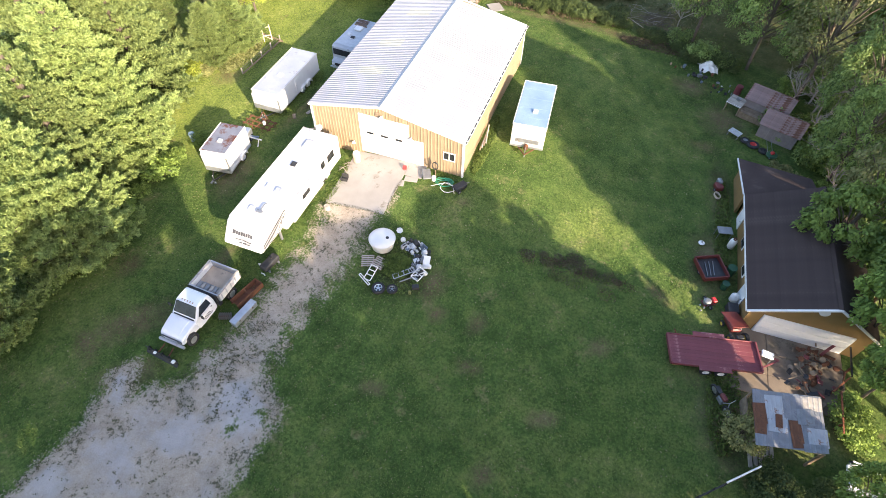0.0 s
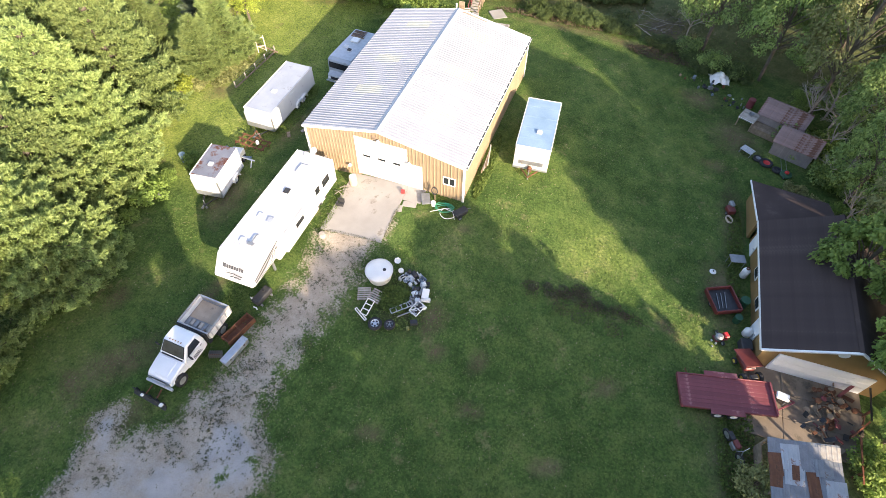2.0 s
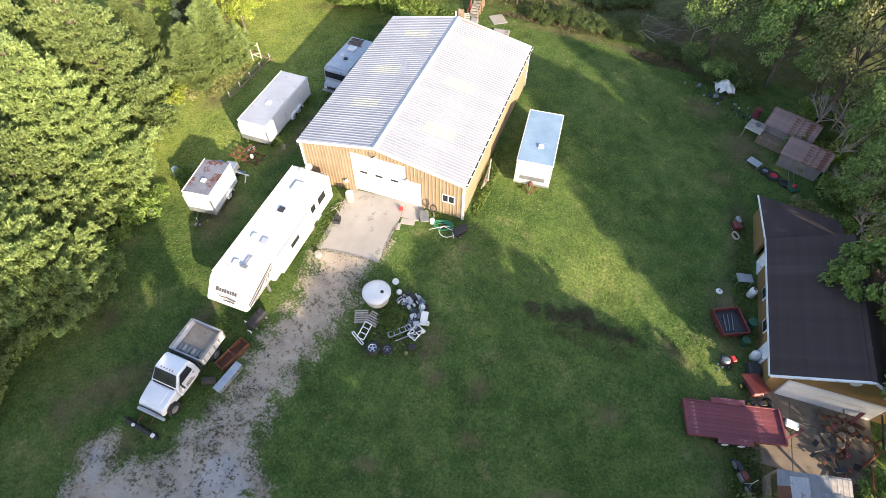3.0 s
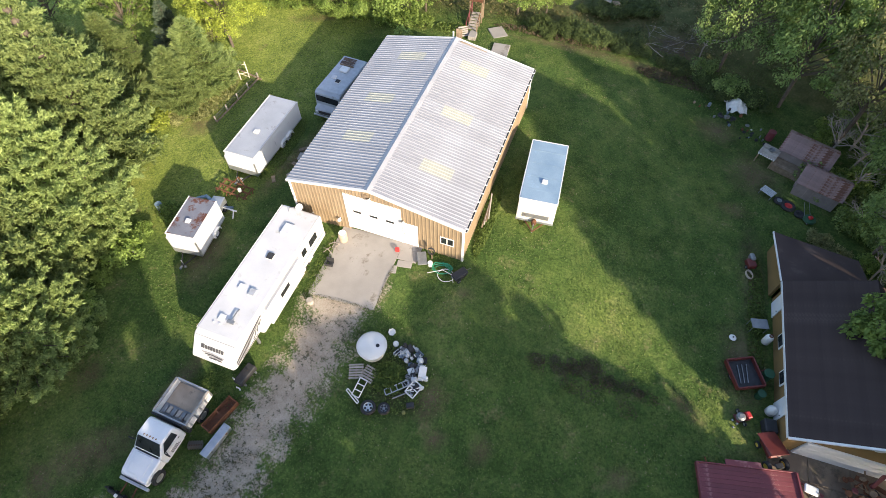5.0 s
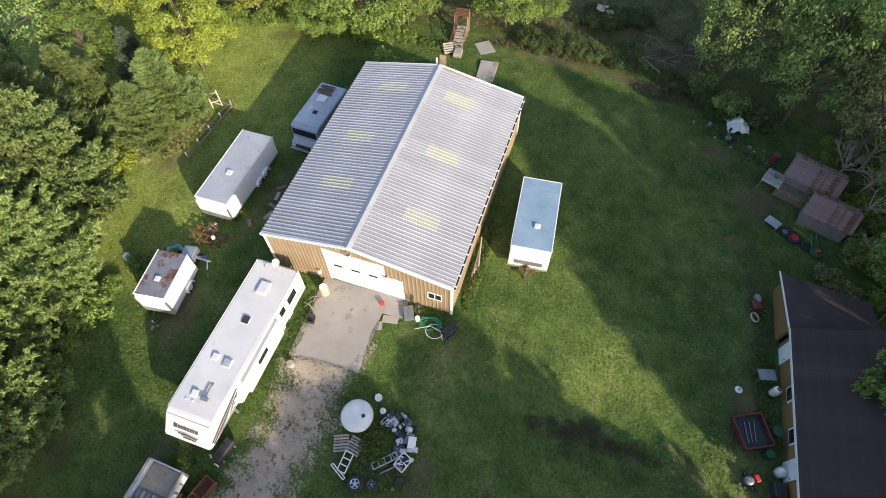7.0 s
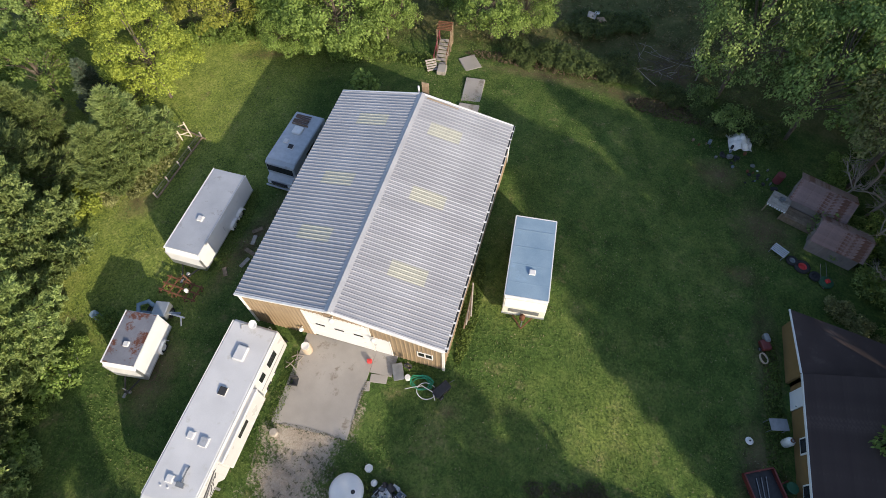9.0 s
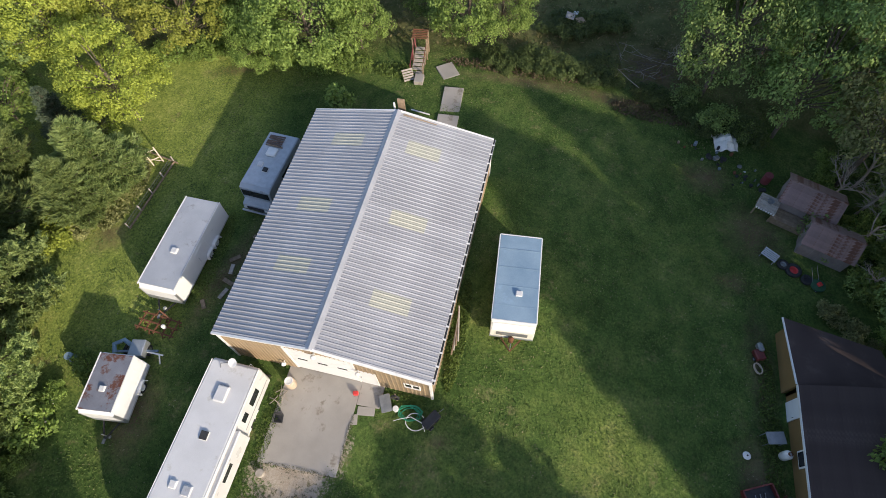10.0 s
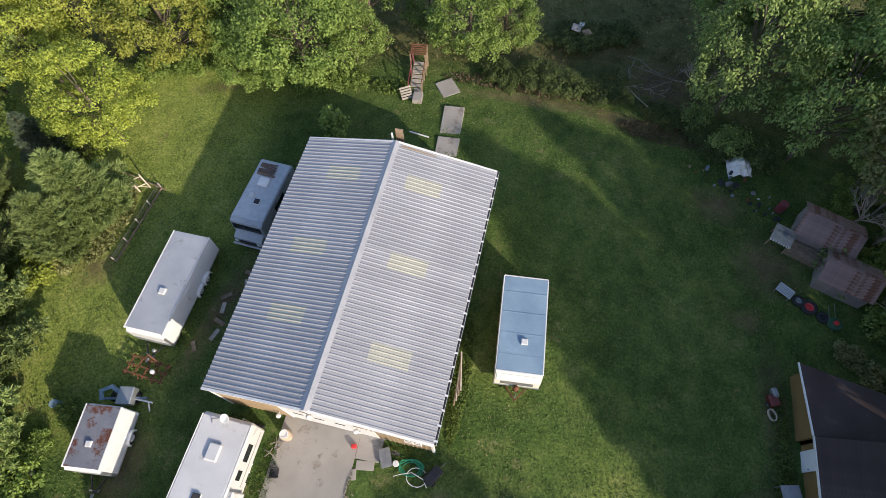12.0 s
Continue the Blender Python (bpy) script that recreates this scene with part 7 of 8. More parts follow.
weed_patch("tall green weeds inside the scrap circle", -0.85, -8.0, 0.95, 0.85, 1700, 0.3, "weed", 3)
weed_patch("grass growing up round the scrap", -0.7, -7.9, 1.9, 1.9, 1600, 0.16, "weed", 4)
rs = random.Random(19)
for k in range(34):
    u, v = rs.uniform(-1, 1), rs.uniform(-1, 1)
    weed_patch("matted brown stalks and dark weeds lying on the lawn", 8.3 + 2.9 * u + 0.3 * v, -4.95 - 0.45 * u + 0.85 * v * (1 - 0.5 * u * u), rs.uniform(0.25, 0.8), rs.uniform(0.2, 0.5), rs.randrange(80, 220), 0.14, "twig" if k % 2 else "dry_weed", 100 + k)
weed_patch("long grass between the apron and the camper", -7.0, -3.2, 0.4, 2.1, 800, 0.15, "weed", 7)
weed_patch("dark weeds along the apron's broken edge", -3.0, -3.3, 0.14, 1.4, 260, 0.11, "dry_weed", 17)
weed_patch("dark weeds in the joint between apron and lane", -5.0, -4.85, 1.9, 0.13, 300, 0.1, "dry_weed", 18)
weed_patch("weeds and leaves at the foot of the south wall", -0.9, -0.75, 0.9, 0.12, 160, 0.14, "weed", 20)
weed_patch("long grass at the east wall", 1.1, 3.0, 0.45, 3.2, 1800, 0.26, "weed", 8)
weed_patch("long grass under the cargo trailer", -14.2, 5.6, 0.7, 3.4, 1300, 0.2, "weed", 9)
weed_patch("grass round the truck", -9.0, -12.6, 1.7, 2.8, 1500, 0.16, "weed", 10)
weed_patch("weeds round the house yard", 16.2, -9.8, 0.9, 3.0, 1500, 0.26, "weed", 11)
weed_patch("weeds along the house wall", 16.25, 1.5, 0.5, 4.6, 1600, 0.24, "weed", 12)
weed_patch("tall grass at the pen", -22.8, 10.0, 1.2, 3.0, 1800, 0.34, "leaf_olive", 13)
weed_patch("dry weeds at the lawn's north edge", 3.5, 26.0, 6.5, 0.8, 1500, 0.3, "twig", 14)
weed_patch("dry weeds at the wood's edge", 12.5, 22.9, 3.6, 1.0, 1100, 0.3, "twig", 15)
weed_patch("weeds by the walk's steps", -6.6, 24.6, 1.6, 0.8, 900, 0.35, "weed", 16)

# ---- west side: implements, pen, gate ----
t = thing("field_cultivator", "rusty cultivator frame behind the cargo trailer", "implement", -15.25, 0.95, -6)
for k in range(3):
    part("tool_bar", tube([(-0.95, -0.35 + 0.35 * k, 0.42), (0.95, -0.35 + 0.35 * k, 0.42)], 0.045, 4), "rust", t)
for k in range(5):
    part("frame_bar", tube([(-0.8 + 0.4 * k, -0.45, 0.4), (-0.8 + 0.4 * k, 0.45, 0.4)], 0.04, 4), "rust", t)
for k in range(9):
    part("tine", tube([(-0.9 + 0.22 * k, -0.35 + 0.35 * (k % 3), 0.4), (-0.9 + 0.22 * k, -0.5 + 0.35 * (k % 3), 0.22), (-0.9 + 0.22 * k, -0.38 + 0.35 * (k % 3), 0.0)], 0.022, 4), "rust", t)
part("hitch_mast", tube([(-0.3, 0.4, 0.42), (0, 0.5, 0.95), (0.3, 0.4, 0.42)], 0.04, 4), "rust", t)
t.scale = (1.3, 1.25, 1.0)
single("white_jug", lathe([(0.11, 0), (0.12, 0.22), (0.05, 0.3)], 12), "poly", "white jug on the cultivator", "jug", -14.75, 0.8, 0, ground_z(*site(-14.75, 0.8)) + 0.44)
single("white_jug", lathe([(0.1, 0), (0.11, 0.24), (0.05, 0.3)], 12), "poly", "white jug under the trailer's nose", "jug", -15.5, 2.0, 0)
t = thing("log_splitter", "blue grey engine cart with a galvanised box beside the small trailer", "engine cart", -15.75, -0.6, 8)
part("engine_box", box(-0.1, 0.45, -0.35, 0.3, 0.3, 0.75, 0.03), "galv", t, "galvanised box")
part("beam", tube([(-0.75, -0.15, 0.42), (0.9, -0.05, 0.42)], 0.06, 4), "blue_grey", t)
part("cowl", tube([(-0.75, -0.2, 0.45), (-0.8, 0.1, 0.6), (-0.45, 0.28, 0.62), (-0.15, 0.1, 0.55)], 0.09, 8), "teal", t, "pale blue cowl")
for s in (-1, 1):
    wheel(t, s * 0.42, 0.0, 0.22, 0.22, 0.12, "steel_grey")
part("drawbar", tube([(0.45, -0.1, 0.4), (1.1, -0.2, 0.36)], 0.04, 4), "trim", t, "white drawbar")
part("stand", tube([(0.95, -0.18, 0.38), (0.95, -0.5, 0.02)], 0.03, 4), "trim", t, "white stand")
t.scale = (1.45, 1.4, 1.15)
for k in range(7):
    single("scrap_plank", box(-0.12, 0.12, -0.3 - 0.06 * (k % 3), 0.3 + 0.06 * (k % 2), 0, 0.06, 0.01), "wood_grey" if k % 2 else "wood", "weathered board lying along the west wall", "board", -13.0 + 0.17 * k + 0.25 * ((k * 3) % 4) - 0.4, 2.6 + 0.8 * k, (35, -20, 70, 5, -50, 20, 80)[k], group="boards along the wall")
t = thing("wire_pen", "low plank edged pen with a wire run", "pen", -20.75, 10.1, -5)
for k in range(4):
    part("edge_board", box(-0.03, 0.03, -2.75 + 1.4 * k, -1.42 + 1.4 * k, -0.02, 0.12, 0.006), "wood", t)
for k in range(3):
    part("end_board", box(-3.6 + 1.2 * k, -2.42 + 1.2 * k, 2.62, 2.68, -0.02, 0.12, 0.006), "wood", t, m=pose(-0.05, 0.1, 0, 0, 0, -8))
for k in range(5):
    part("post", box(-0.1, -0.03, -2.75 + 1.38 * k, -2.68 + 1.38 * k, -0.05, 0.55), "wood_grey", t)
part("top_wire", tube([(-0.06, -2.72, 0.5), (-0.06, 2.8, 0.5)], 0.012, 4), "mesh_wire", t)
part("mid_wire", tube([(-0.06, -2.72, 0.3), (-0.06, 2.8, 0.3)], 0.012, 4), "mesh_wire", t)
t = thing("pen_gate", "pale upright wooden gate frame at the pen's corner", "gate", -21.75, 12.9, 40)
for s in (-1, 1):
    part("post", box(s * 0.42 - 0.05, s * 0.42 + 0.05, -0.05, 0.05, -0.1, 1.95, 0.008), "pale_wood", t, "pale timber post")
for z in (0.7, 1.72):
    part("cross_bar", box(-0.42, 0.42, -0.075, -0.045, z - 0.05, z + 0.05, 0.006), "pale_wood", t, "pale timber bar")
part("brace", tube([(0.42, -0.06, 0.12), (-0.45, 0.1, 0.75), (-1.3, 0.3, 1.05)], 0.035, 4), "pale_wood", t, "pale timber brace")
t.scale = (0.8, 0.8, 0.75)
t = thing("wire_arch", "dark bent wire cage over the pen", "wire cage", -23.2, 12.2, 10)
for k in range(5):
    part("hoop", tube([(-0.9, -0.8 + 0.4 * k, 0), (-0.6, -0.8 + 0.4 * k, 0.9), (0, -0.8 + 0.4 * k, 1.2), (0.6, -0.8 + 0.4 * k, 0.9), (0.9, -0.8 + 0.4 * k, 0)], 0.016, 4), "mesh_wire", t)
for z, x in ((0.9, -0.6), (1.2, 0), (0.9, 0.6)):
    part("runner", tube([(x, -0.8, z), (x, 0.8, z)], 0.014, 4), "mesh_wire", t)
single("blue_barrel", cyl((0, 0, 0), (0, 0, 0.7), 0.22, n=16, bevel=0.02), "teal", "blue drum under the pines", "drum", -19.3, -1.6)
for k, (x, y) in enumerate(((-19.1, -4.0), (-18.8, -4.9), (-19.0, -5.6))):
    single("paint_can", cyl((0, 0, 0), (0, 0, 0.28), 0.12, n=12), ("poly", "steel_grey", "lamp_white")[k], "pale can in the grass by the trees", "can", x, y, 0, group="cans by the trees")

# ---- north: steps, gate and scrap ----
t = thing("wooden_steps", "red railed wooden steps going down to the pasture", "steps", -4.85, 25.7, 4)
for k in range(7):
    part("tread", box(-0.4, 0.4, -1.2 + 0.36 * k, -0.9 + 0.36 * k, 0.12 + 0.06 * k, 0.17 + 0.06 * k, 0.006), "wood_grey", t, "grey tread")
for s in (-1, 1):
    part("stringer", tube([(s * 0.42, -1.3, 0.08), (s * 0.42, 1.4, 0.52)], 0.05, 4), "wood", t)
    part("hand_rail", tube([(s * 0.46, -1.2, 0.95), (s * 0.46, 1.4, 1.4)], 0.035, 5), "red" if s < 0 else "rust", t, "red hand rail")
    for k in range(3):
        part("rail_post", box(s * 0.46 - 0.035, s * 0.46 + 0.035, -1.2 + 1.2 * k, -1.12 + 1.2 * k, -0.1, 1.0 + 0.2 * k), "red" if s < 0 else "wood", t)
for k in range(6):
    part("arbour_slat", box(-0.55, 0.55, 0.5 + 0.18 * k, 0.58 + 0.18 * k, 1.9, 1.95, 0.005), "rust", t)
for s in (-1, 1):
    part("arbour_post", box(s * 0.52 - 0.04, s * 0.52 + 0.04, 0.5, 0.58, 0, 1.9), "wood", t)
    part("arbour_post", box(s * 0.52 - 0.04, s * 0.52 + 0.04, 1.4, 1.48, 0, 1.9), "wood", t)
single("stone_step", box(-0.33, 0.33, -0.42, 0.42, -0.05, 0.32, 0.03), "concrete", "pale concrete block at the foot of the steps", "block", -4.6, 23.5, 3)
t = thing("leaning_pallet", "grey pallet leaning by the steps", "pallet", -5.45, 23.75, 30)
for k in range(5):
    part("slat", box(-0.4, 0.4, -0.4 + 0.18 * k, -0.28 + 0.18 * k, 0.0, 0.03, 0.004), "wood_grey", t, m=pose(0, 0, 0.32, 35))
part("bearer", box(-0.36, -0.3, -0.42, 0.42, -0.07, 0.0), "wood", t, m=pose(0, 0, 0.32, 35))
part("bearer", box(0.3, 0.36, -0.42, 0.42, -0.07, 0.0), "wood", t, m=pose(0, 0, 0.32, 35))
single("white_pipe", tube([(-0.7, 0, 0.15), (0.7, -0.1, 0.22)], 0.05), "trim", "white pipe lying behind the building", "pipe", -3.95, 19.7, -8)
single("white_bucket", lathe([(0.13, 0), (0.16, 0.3), (0.13, 0.31)], 12), "poly", "white bucket beside the wood", "bucket", -16.2, 24.6)
for k, (x, y, mat, w) in enumerate(((5.9, 31.2, "steel_grey", 0.34), (6.7, 31.0, "wood", 0.36), (6.3, 32.0, "grey_roof", 0.26))):
    single("roofing_scrap", moved(box(-w, w, -w * 0.7, w * 0.7, -0.04, 0.04, 0.01), pose(0, 0, 1.3 - 0.15 * k, 30 - 20 * k, 15, 0)), mat, "scrap panel lying on the dark thicket", "panel", x, y, 40 * k, group="scrap on the thicket")
rs = random.Random(33)
for k in range(26):
    x, y = 12.4 + rs.uniform(-2.4, 1.6), 27.6 + rs.uniform(-1.5, 1.6)
    L, r = rs.uniform(0.6, 1.9), rs.uniform(0.010, 0.026)
    bend = [(-L, rs.uniform(-0.3, 0.3), rs.uniform(0.0, 0.3)), (-0.3 * L, rs.uniform(-0.3, 0.3), rs.uniform(0.2, 0.6)), (0.35 * L, rs.uniform(-0.35, 0.35), rs.uniform(0.2, 0.7)), (L, rs.uniform(-0.6, 0.6), rs.uniform(0.2, 0.9))]
    bm = tube(bend, r, 5)
    for j in range(3):
        p = Vector(bend[1 + j % 2])
        tube([p, p + Vector((rs.uniform(0.2, 0.7), rs.uniform(-0.5, 0.5), rs.uniform(0.1, 0.4)))], r * 0.6, 4, bm)
    single("fallen_branch", bm, "dead_wood" if k % 3 == 0 else "bark", "forked fallen branch in the clearing", "branch", x, y, rs.gauss(-20, 45), group="fallen branches")

# ---- east edge scrap ----
t = thing("crumpled_tarp", "crumpled pale tarpaulin over a heap", "tarpaulin", 16.4, 20.7, 10)
bm = bmesh.new()
bmesh.ops.create_grid(bm, x_segments=14, y_segments=14, size=0.75)
for v in bm.verts:
    r = math.hypot(v.co.x, v.co.y)
    v.co.z = max(0.03, 0.75 - 0.75 * r + 0.22 * noise.noise(v.co * 3.2))
part("sheet", bm, "poly", t)
rs = random.Random(17)
tones = [("plastic_black", "black"), ("plastic_black", "black"), ("rubber", "black"), ("rust", "rusty"), ("steel_grey", "grey"), ("wood", "brown"), ("blue_grey", "blue grey"), ("poly", "white")]
for k in range(34):
    f = k / 34
    x, y = 14.3 + 3.6 * f + rs.gauss(0, 0.5), 20.2 - 3.4 * f + rs.gauss(0, 0.45)
    mat, tone = tones[rs.randrange(8)]
    w, h = rs.uniform(0.05, 0.24) * rs.uniform(0.5, 1.0), rs.uniform(0.06, 0.3)
    if k % 2:
        bm = moved(box(-w, w, -w * 0.7, w * 0.7, 0, h, 0.03), pose(0, 0, 0, rs.uniform(-12, 12), rs.uniform(-12, 12), 0))
    else:
        bm = lathe([(w * 0.7, 0), (w, h * 0.3), (w * 0.9, h * 0.8), (w * 0.3, h)], 10)
    single("scrap_bin" if k % 2 else "old_bag", bm, mat, f"{tone} {'box' if k % 2 else 'bag'} in the scrap at the wood's edge", "box" if k % 2 else "bag", x, y, rs.uniform(0, 360), group="scrap at the wood's edge")
single("red_barrel", cyl((0, 0, 0), (0, 0, 0.75), 0.27, n=18, bevel=0.02), "red", "red drum beside the shed", "drum", 18.3, 17.6)
t = thing("slat_bench", "pale blue slatted bench tipped in the grass", "bench", 17.5, 11.6, -35)
for k in range(5):
    part("slat", box(-0.45, 0.45, -0.3 + 0.13 * k, -0.21 + 0.13 * k, 0.34, 0.37, 0.004), "tarp", t)
for s in (-1, 1):
    part("leg", tube([(s * 0.4, -0.28, 0), (s * 0.4, 0, 0.34), (s * 0.4, 0.3, 0)], 0.025, 4), "steel_grey", t)
for k, (x, y, mat) in enumerate(((18.7, 10.9, "red_bright"), (19.3, 10.4, "rubber"), (18.2, 11.2, "steel_grey"))):
    r = (0.46, 0.33, 0.33)[k]
    t = thing("spare_wheel", ("red centred wheel", "bald tyre", "grey wheel")[k] + " lying by the shed", "wheel", x, y, group="wheels by the shed")
    part("tyre", lathe([(0.55 * r, 0.03), (0.75 * r, 0.0), (r, 0.06), (r, 0.16), (0.75 * r, 0.22), (0.55 * r, 0.18)], 22, caps=False), "rubber", t, "", True)
    part("rim", lathe([(0.57 * r, 0.05), (0.57 * r, 0.15), (0.4 * r, 0.1), (0.1 * r, 0.13)], 16), mat, t)
t = thing("push_mower", "green and red push mower beside the shed", "mower", 19.8, 10.1, 30)
part("deck", lathe([(0.36, 0.08), (0.42, 0.14), (0.38, 0.24), (0.12, 0.28)], 16), "dark_green", t)
part("engine", box(-0.12, 0.12, -0.12, 0.12, 0.24, 0.42, 0.03), "red_bright", t)
for sx in (-1, 1):
    for sy in (-1, 1):
        wheel(t, sx * 0.28, sy * 0.22, 0.1, 0.1, 0.05, "steel_grey")
    part("handle", tube([(sx * 0.2, 0.25, 0.2), (sx * 0.18, 0.95, 0.85)], 0.014, 5), "steel_grey", t)

# ---- along the house ----
t = thing("dump_cart", "dark red tipping cart with a black load bed", "cart", 15.42, -2.2, 24)
part("floor", box(-0.72, 0.72, -0.78, 0.78, 0.34, 0.40, 0.01), "black", t, "black bed floor")
for s in (-1, 1):
    part("side_wall", box(-0.75, 0.75, s * 0.8 - 0.035, s * 0.8 + 0.035, 0.34, 0.66, 0.012), "dark_red", t, "dark red side")
    part("end_wall", box(s * 0.75 - 0.035, s * 0.75 + 0.035, -0.765, 0.765, 0.34, 0.66, 0.012), "dark_red", t, "dark red end")
    wheel(t, s * 0.6, 0.0, 0.2, 0.2, 0.14, "steel_grey") if s < 0 else wheel(t, 0.6, -0.1, 0.2, 0.2, 0.14, "steel_grey")
part("drawbar", tube([(0.75, 0, 0.35), (1.35, 0.15, 0.3)], 0.035, 4), "dark_red", t)
for k in range(3):
    part("loose_bar", tube([(-0.4 + 0.2 * k, -0.5, 0.43), (-0.2 + 0.25 * k, 0.5, 0.46)], 0.025, 4), "steel_grey", t)
t = thing("round_lid", "white enamel lid with a dark knob on the lawn", "lid", 15.04, -0.1)
part("disc", lathe([(0.17, 0.02), (0.2, 0.05), (0.12, 0.1), (0.04, 0.11)], 20), "poly", t)
part("knob", cyl((0, 0, 0.1), (0, 0, 0.16), 0.04), "plastic_black", t, "dark knob")
t = thing("propane_tank", "white gas cylinder standing by the wall", "gas tank", 16.62, 0.2)
part("shell", lathe([(0.16, 0), (0.22, 0.08), (0.22, 0.62), (0.16, 0.76), (0.06, 0.8)], 18), "poly", t, "", True)
part("collar", lathe([(0.1, 0.78), (0.1, 0.9), (0.085, 0.9), (0.085, 0.78)], 14, caps=False), "rust", t, "rusty collar")
t = thing("grill_table", "grey folding table against the house", "table", 16.15, 0.85, 12)
part("tabletop", box(-0.45, 0.45, -0.3, 0.3, 0.66, 0.7, 0.01), "steel_grey", t)
for sx in (-1, 1):
    for sy in (-1, 1):
        part("leg", cyl((sx * 0.4, sy * 0.25, -0.02), (sx * 0.4, sy * 0.25, 0.66), 0.02), "steel_grey", t)
single("green_can", cyl((0, 0, 0), (0, 0, 0.7), 0.24, 0.27, n=16), "dark_green", "dark green refuse can by the house", "refuse can", 16.5, -1.9)
single("green_can", cyl((0, 0, 0), (0, 0, 0.5), 0.2, 0.22, n=16), "dark_green", "low dark green pail by the house", "pail", 16.2, -3.0)
t = thing("white_cistern", "white plastic jug tank by the wall", "tank", 16.68, -3.65)
part("shell", lathe([(0.2, 0), (0.25, 0.05), (0.25, 0.45), (0.12, 0.6), (0.08, 0.66)], 16), "poly", t, "", True)
single("black_bin", box(-0.3, 0.3, -0.35, 0.35, 0, 0.55, 0.05), "plastic_black", "black bin under the eave", "bin", 16.55, -4.5, 8)
t = thing("riding_mower", "grey engine and red frame of a dismantled mower", "mower", 15.3, -4.45, 30)
part("engine", lathe([(0.14, 0.15), (0.22, 0.2), (0.22, 0.38), (0.12, 0.46)], 14), "steel_grey", t)
part("frame", box(-0.25, 0.5, -0.22, 0.22, 0.1, 0.2, 0.02), "dark_red", t, "red frame")
part("seat", box(0.3, 0.55, -0.18, 0.18, 0.3, 0.42, 0.04), "red_bright", t, "red cowl")
for s in (-1, 1):
    wheel(t, 0.1, s * 0.34, 0.13, 0.13, 0.09, "alu")
for k in range(6):
    part("loose_part", box(-0.55 + 0.13 * k, -0.47 + 0.13 * k, -0.4 + 0.11 * ((k * 3) % 5), -0.3 + 0.11 * ((k * 3) % 5), 0, 0.1 + 0.03 * (k % 3), 0.015), ("steel_grey", "alu", "galv")[k % 3], t)
t = thing("garden_tiller", "red garden tractor with yellow wheel hubs under a red cover", "tractor", 16.55, -5.7, 25)
part("cover", moved(box(-0.52, 0.52, -0.62, 0.62, -0.02, 0.02, 0.015), pose(0.02, 0.28, 0.82, -14, 10, 0)), "dark_red", t, "tilted dark red sheet cover")
part("hood", box(-0.32, 0.32, -0.3, 0.7, 0.32, 0.66, 0.07), "dark_red", t, "dark red hood")
for s in (-1, 1):
    wheel(t, s * 0.45, -0.62, 0.27, 0.27, 0.2, "yellow")
    wheel(t, s * 0.38, 0.45, 0.18, 0.18, 0.12, "yellow")
part("seat", box(-0.2, 0.2, -0.85, -0.55, 0.5, 0.6, 0.04), "black", t)
part("steering", tube([(0, -0.3, 0.7), (0, -0.42, 0.95)], 0.025), "steel_grey", t)
for k, (x, y) in enumerate(((16.05, 5.1), (16.0, 4.4))):
    t = thing("wall_junk", ("old red box mower by the wing", "coil of orange cord at the wing wall")[k], ("mower", "cord")[k], x, y, 20)
    if k == 0:
        part("body", box(-0.25, 0.25, -0.3, 0.3, 0.1, 0.45, 0.05), "dark_red", t)
        part("bag", box(0.0, 0.3, 0.1, 0.6, 0.2, 0.6, 0.08), "steel_grey", t, "grey bag")
        for s in (-1, 1):
            wheel(t, s * 0.27, -0.15, 0.12, 0.12, 0.06, "steel_grey")
    else:
        for j in range(3):
            part("loop", tube([(0.18 * math.cos(a * 0.5), 0.3 * math.sin(a * 0.5), 0.05 + 0.05 * j) for a in range(14)], 0.03, 5), "tan_plastic", t)

# ---- scrap in the house yard ----
rs = random.Random(71)
for k in range(70):
    x, y = 20.1 + rs.gauss(0, 0.6), -7.3 + rs.gauss(0, 0.85)
    mat = ("rust", "rust", "wood", "red", "black", "wood")[rs.randrange(6)]
    L = rs.uniform(0.15, 0.6)
    z = 0.12 + rs.uniform(0, 0.35)
    if k % 3 == 0:
        bm = tube([(-L, 0, z), (0, rs.uniform(-0.2, 0.2), z + rs.uniform(0, 0.2)), (L, rs.uniform(-0.2, 0.2), z)], rs.uniform(0.02, 0.05), 5)
        name, word = "scrap_bar", "bent scrap bar"
    elif k % 3 == 1:
        bm = moved(box(-L * 0.5, L * 0.5, -0.12, 0.12, -0.03, 0.03, 0.008), pose(0, 0, z, rs.uniform(-30, 30), rs.uniform(-25, 25), 0))
        name, word = "scrap_plate", "scrap plate"
    else:
        bm = moved(lathe([(0.03, 0), (0.12, 0.01), (0.16, 0.06), (0.12, 0.1), (0.03, 0.1)], 12), pose(0, 0, z, rs.uniform(-60, 60), rs.uniform(-40, 40), 0))
        name, word = "scrap_gear", "scrap gear"
    tone = {"rust": "rusted", "rust_orange": "orange rusted", "red": "faded red", "black": "black steel", "wood": "dark wooden"}[mat]
    single(name, bm, mat, f"{tone} {word} in the house yard", "scrap", x, y, rs.uniform(0, 360), -0.36, group="scrap in the house yard")
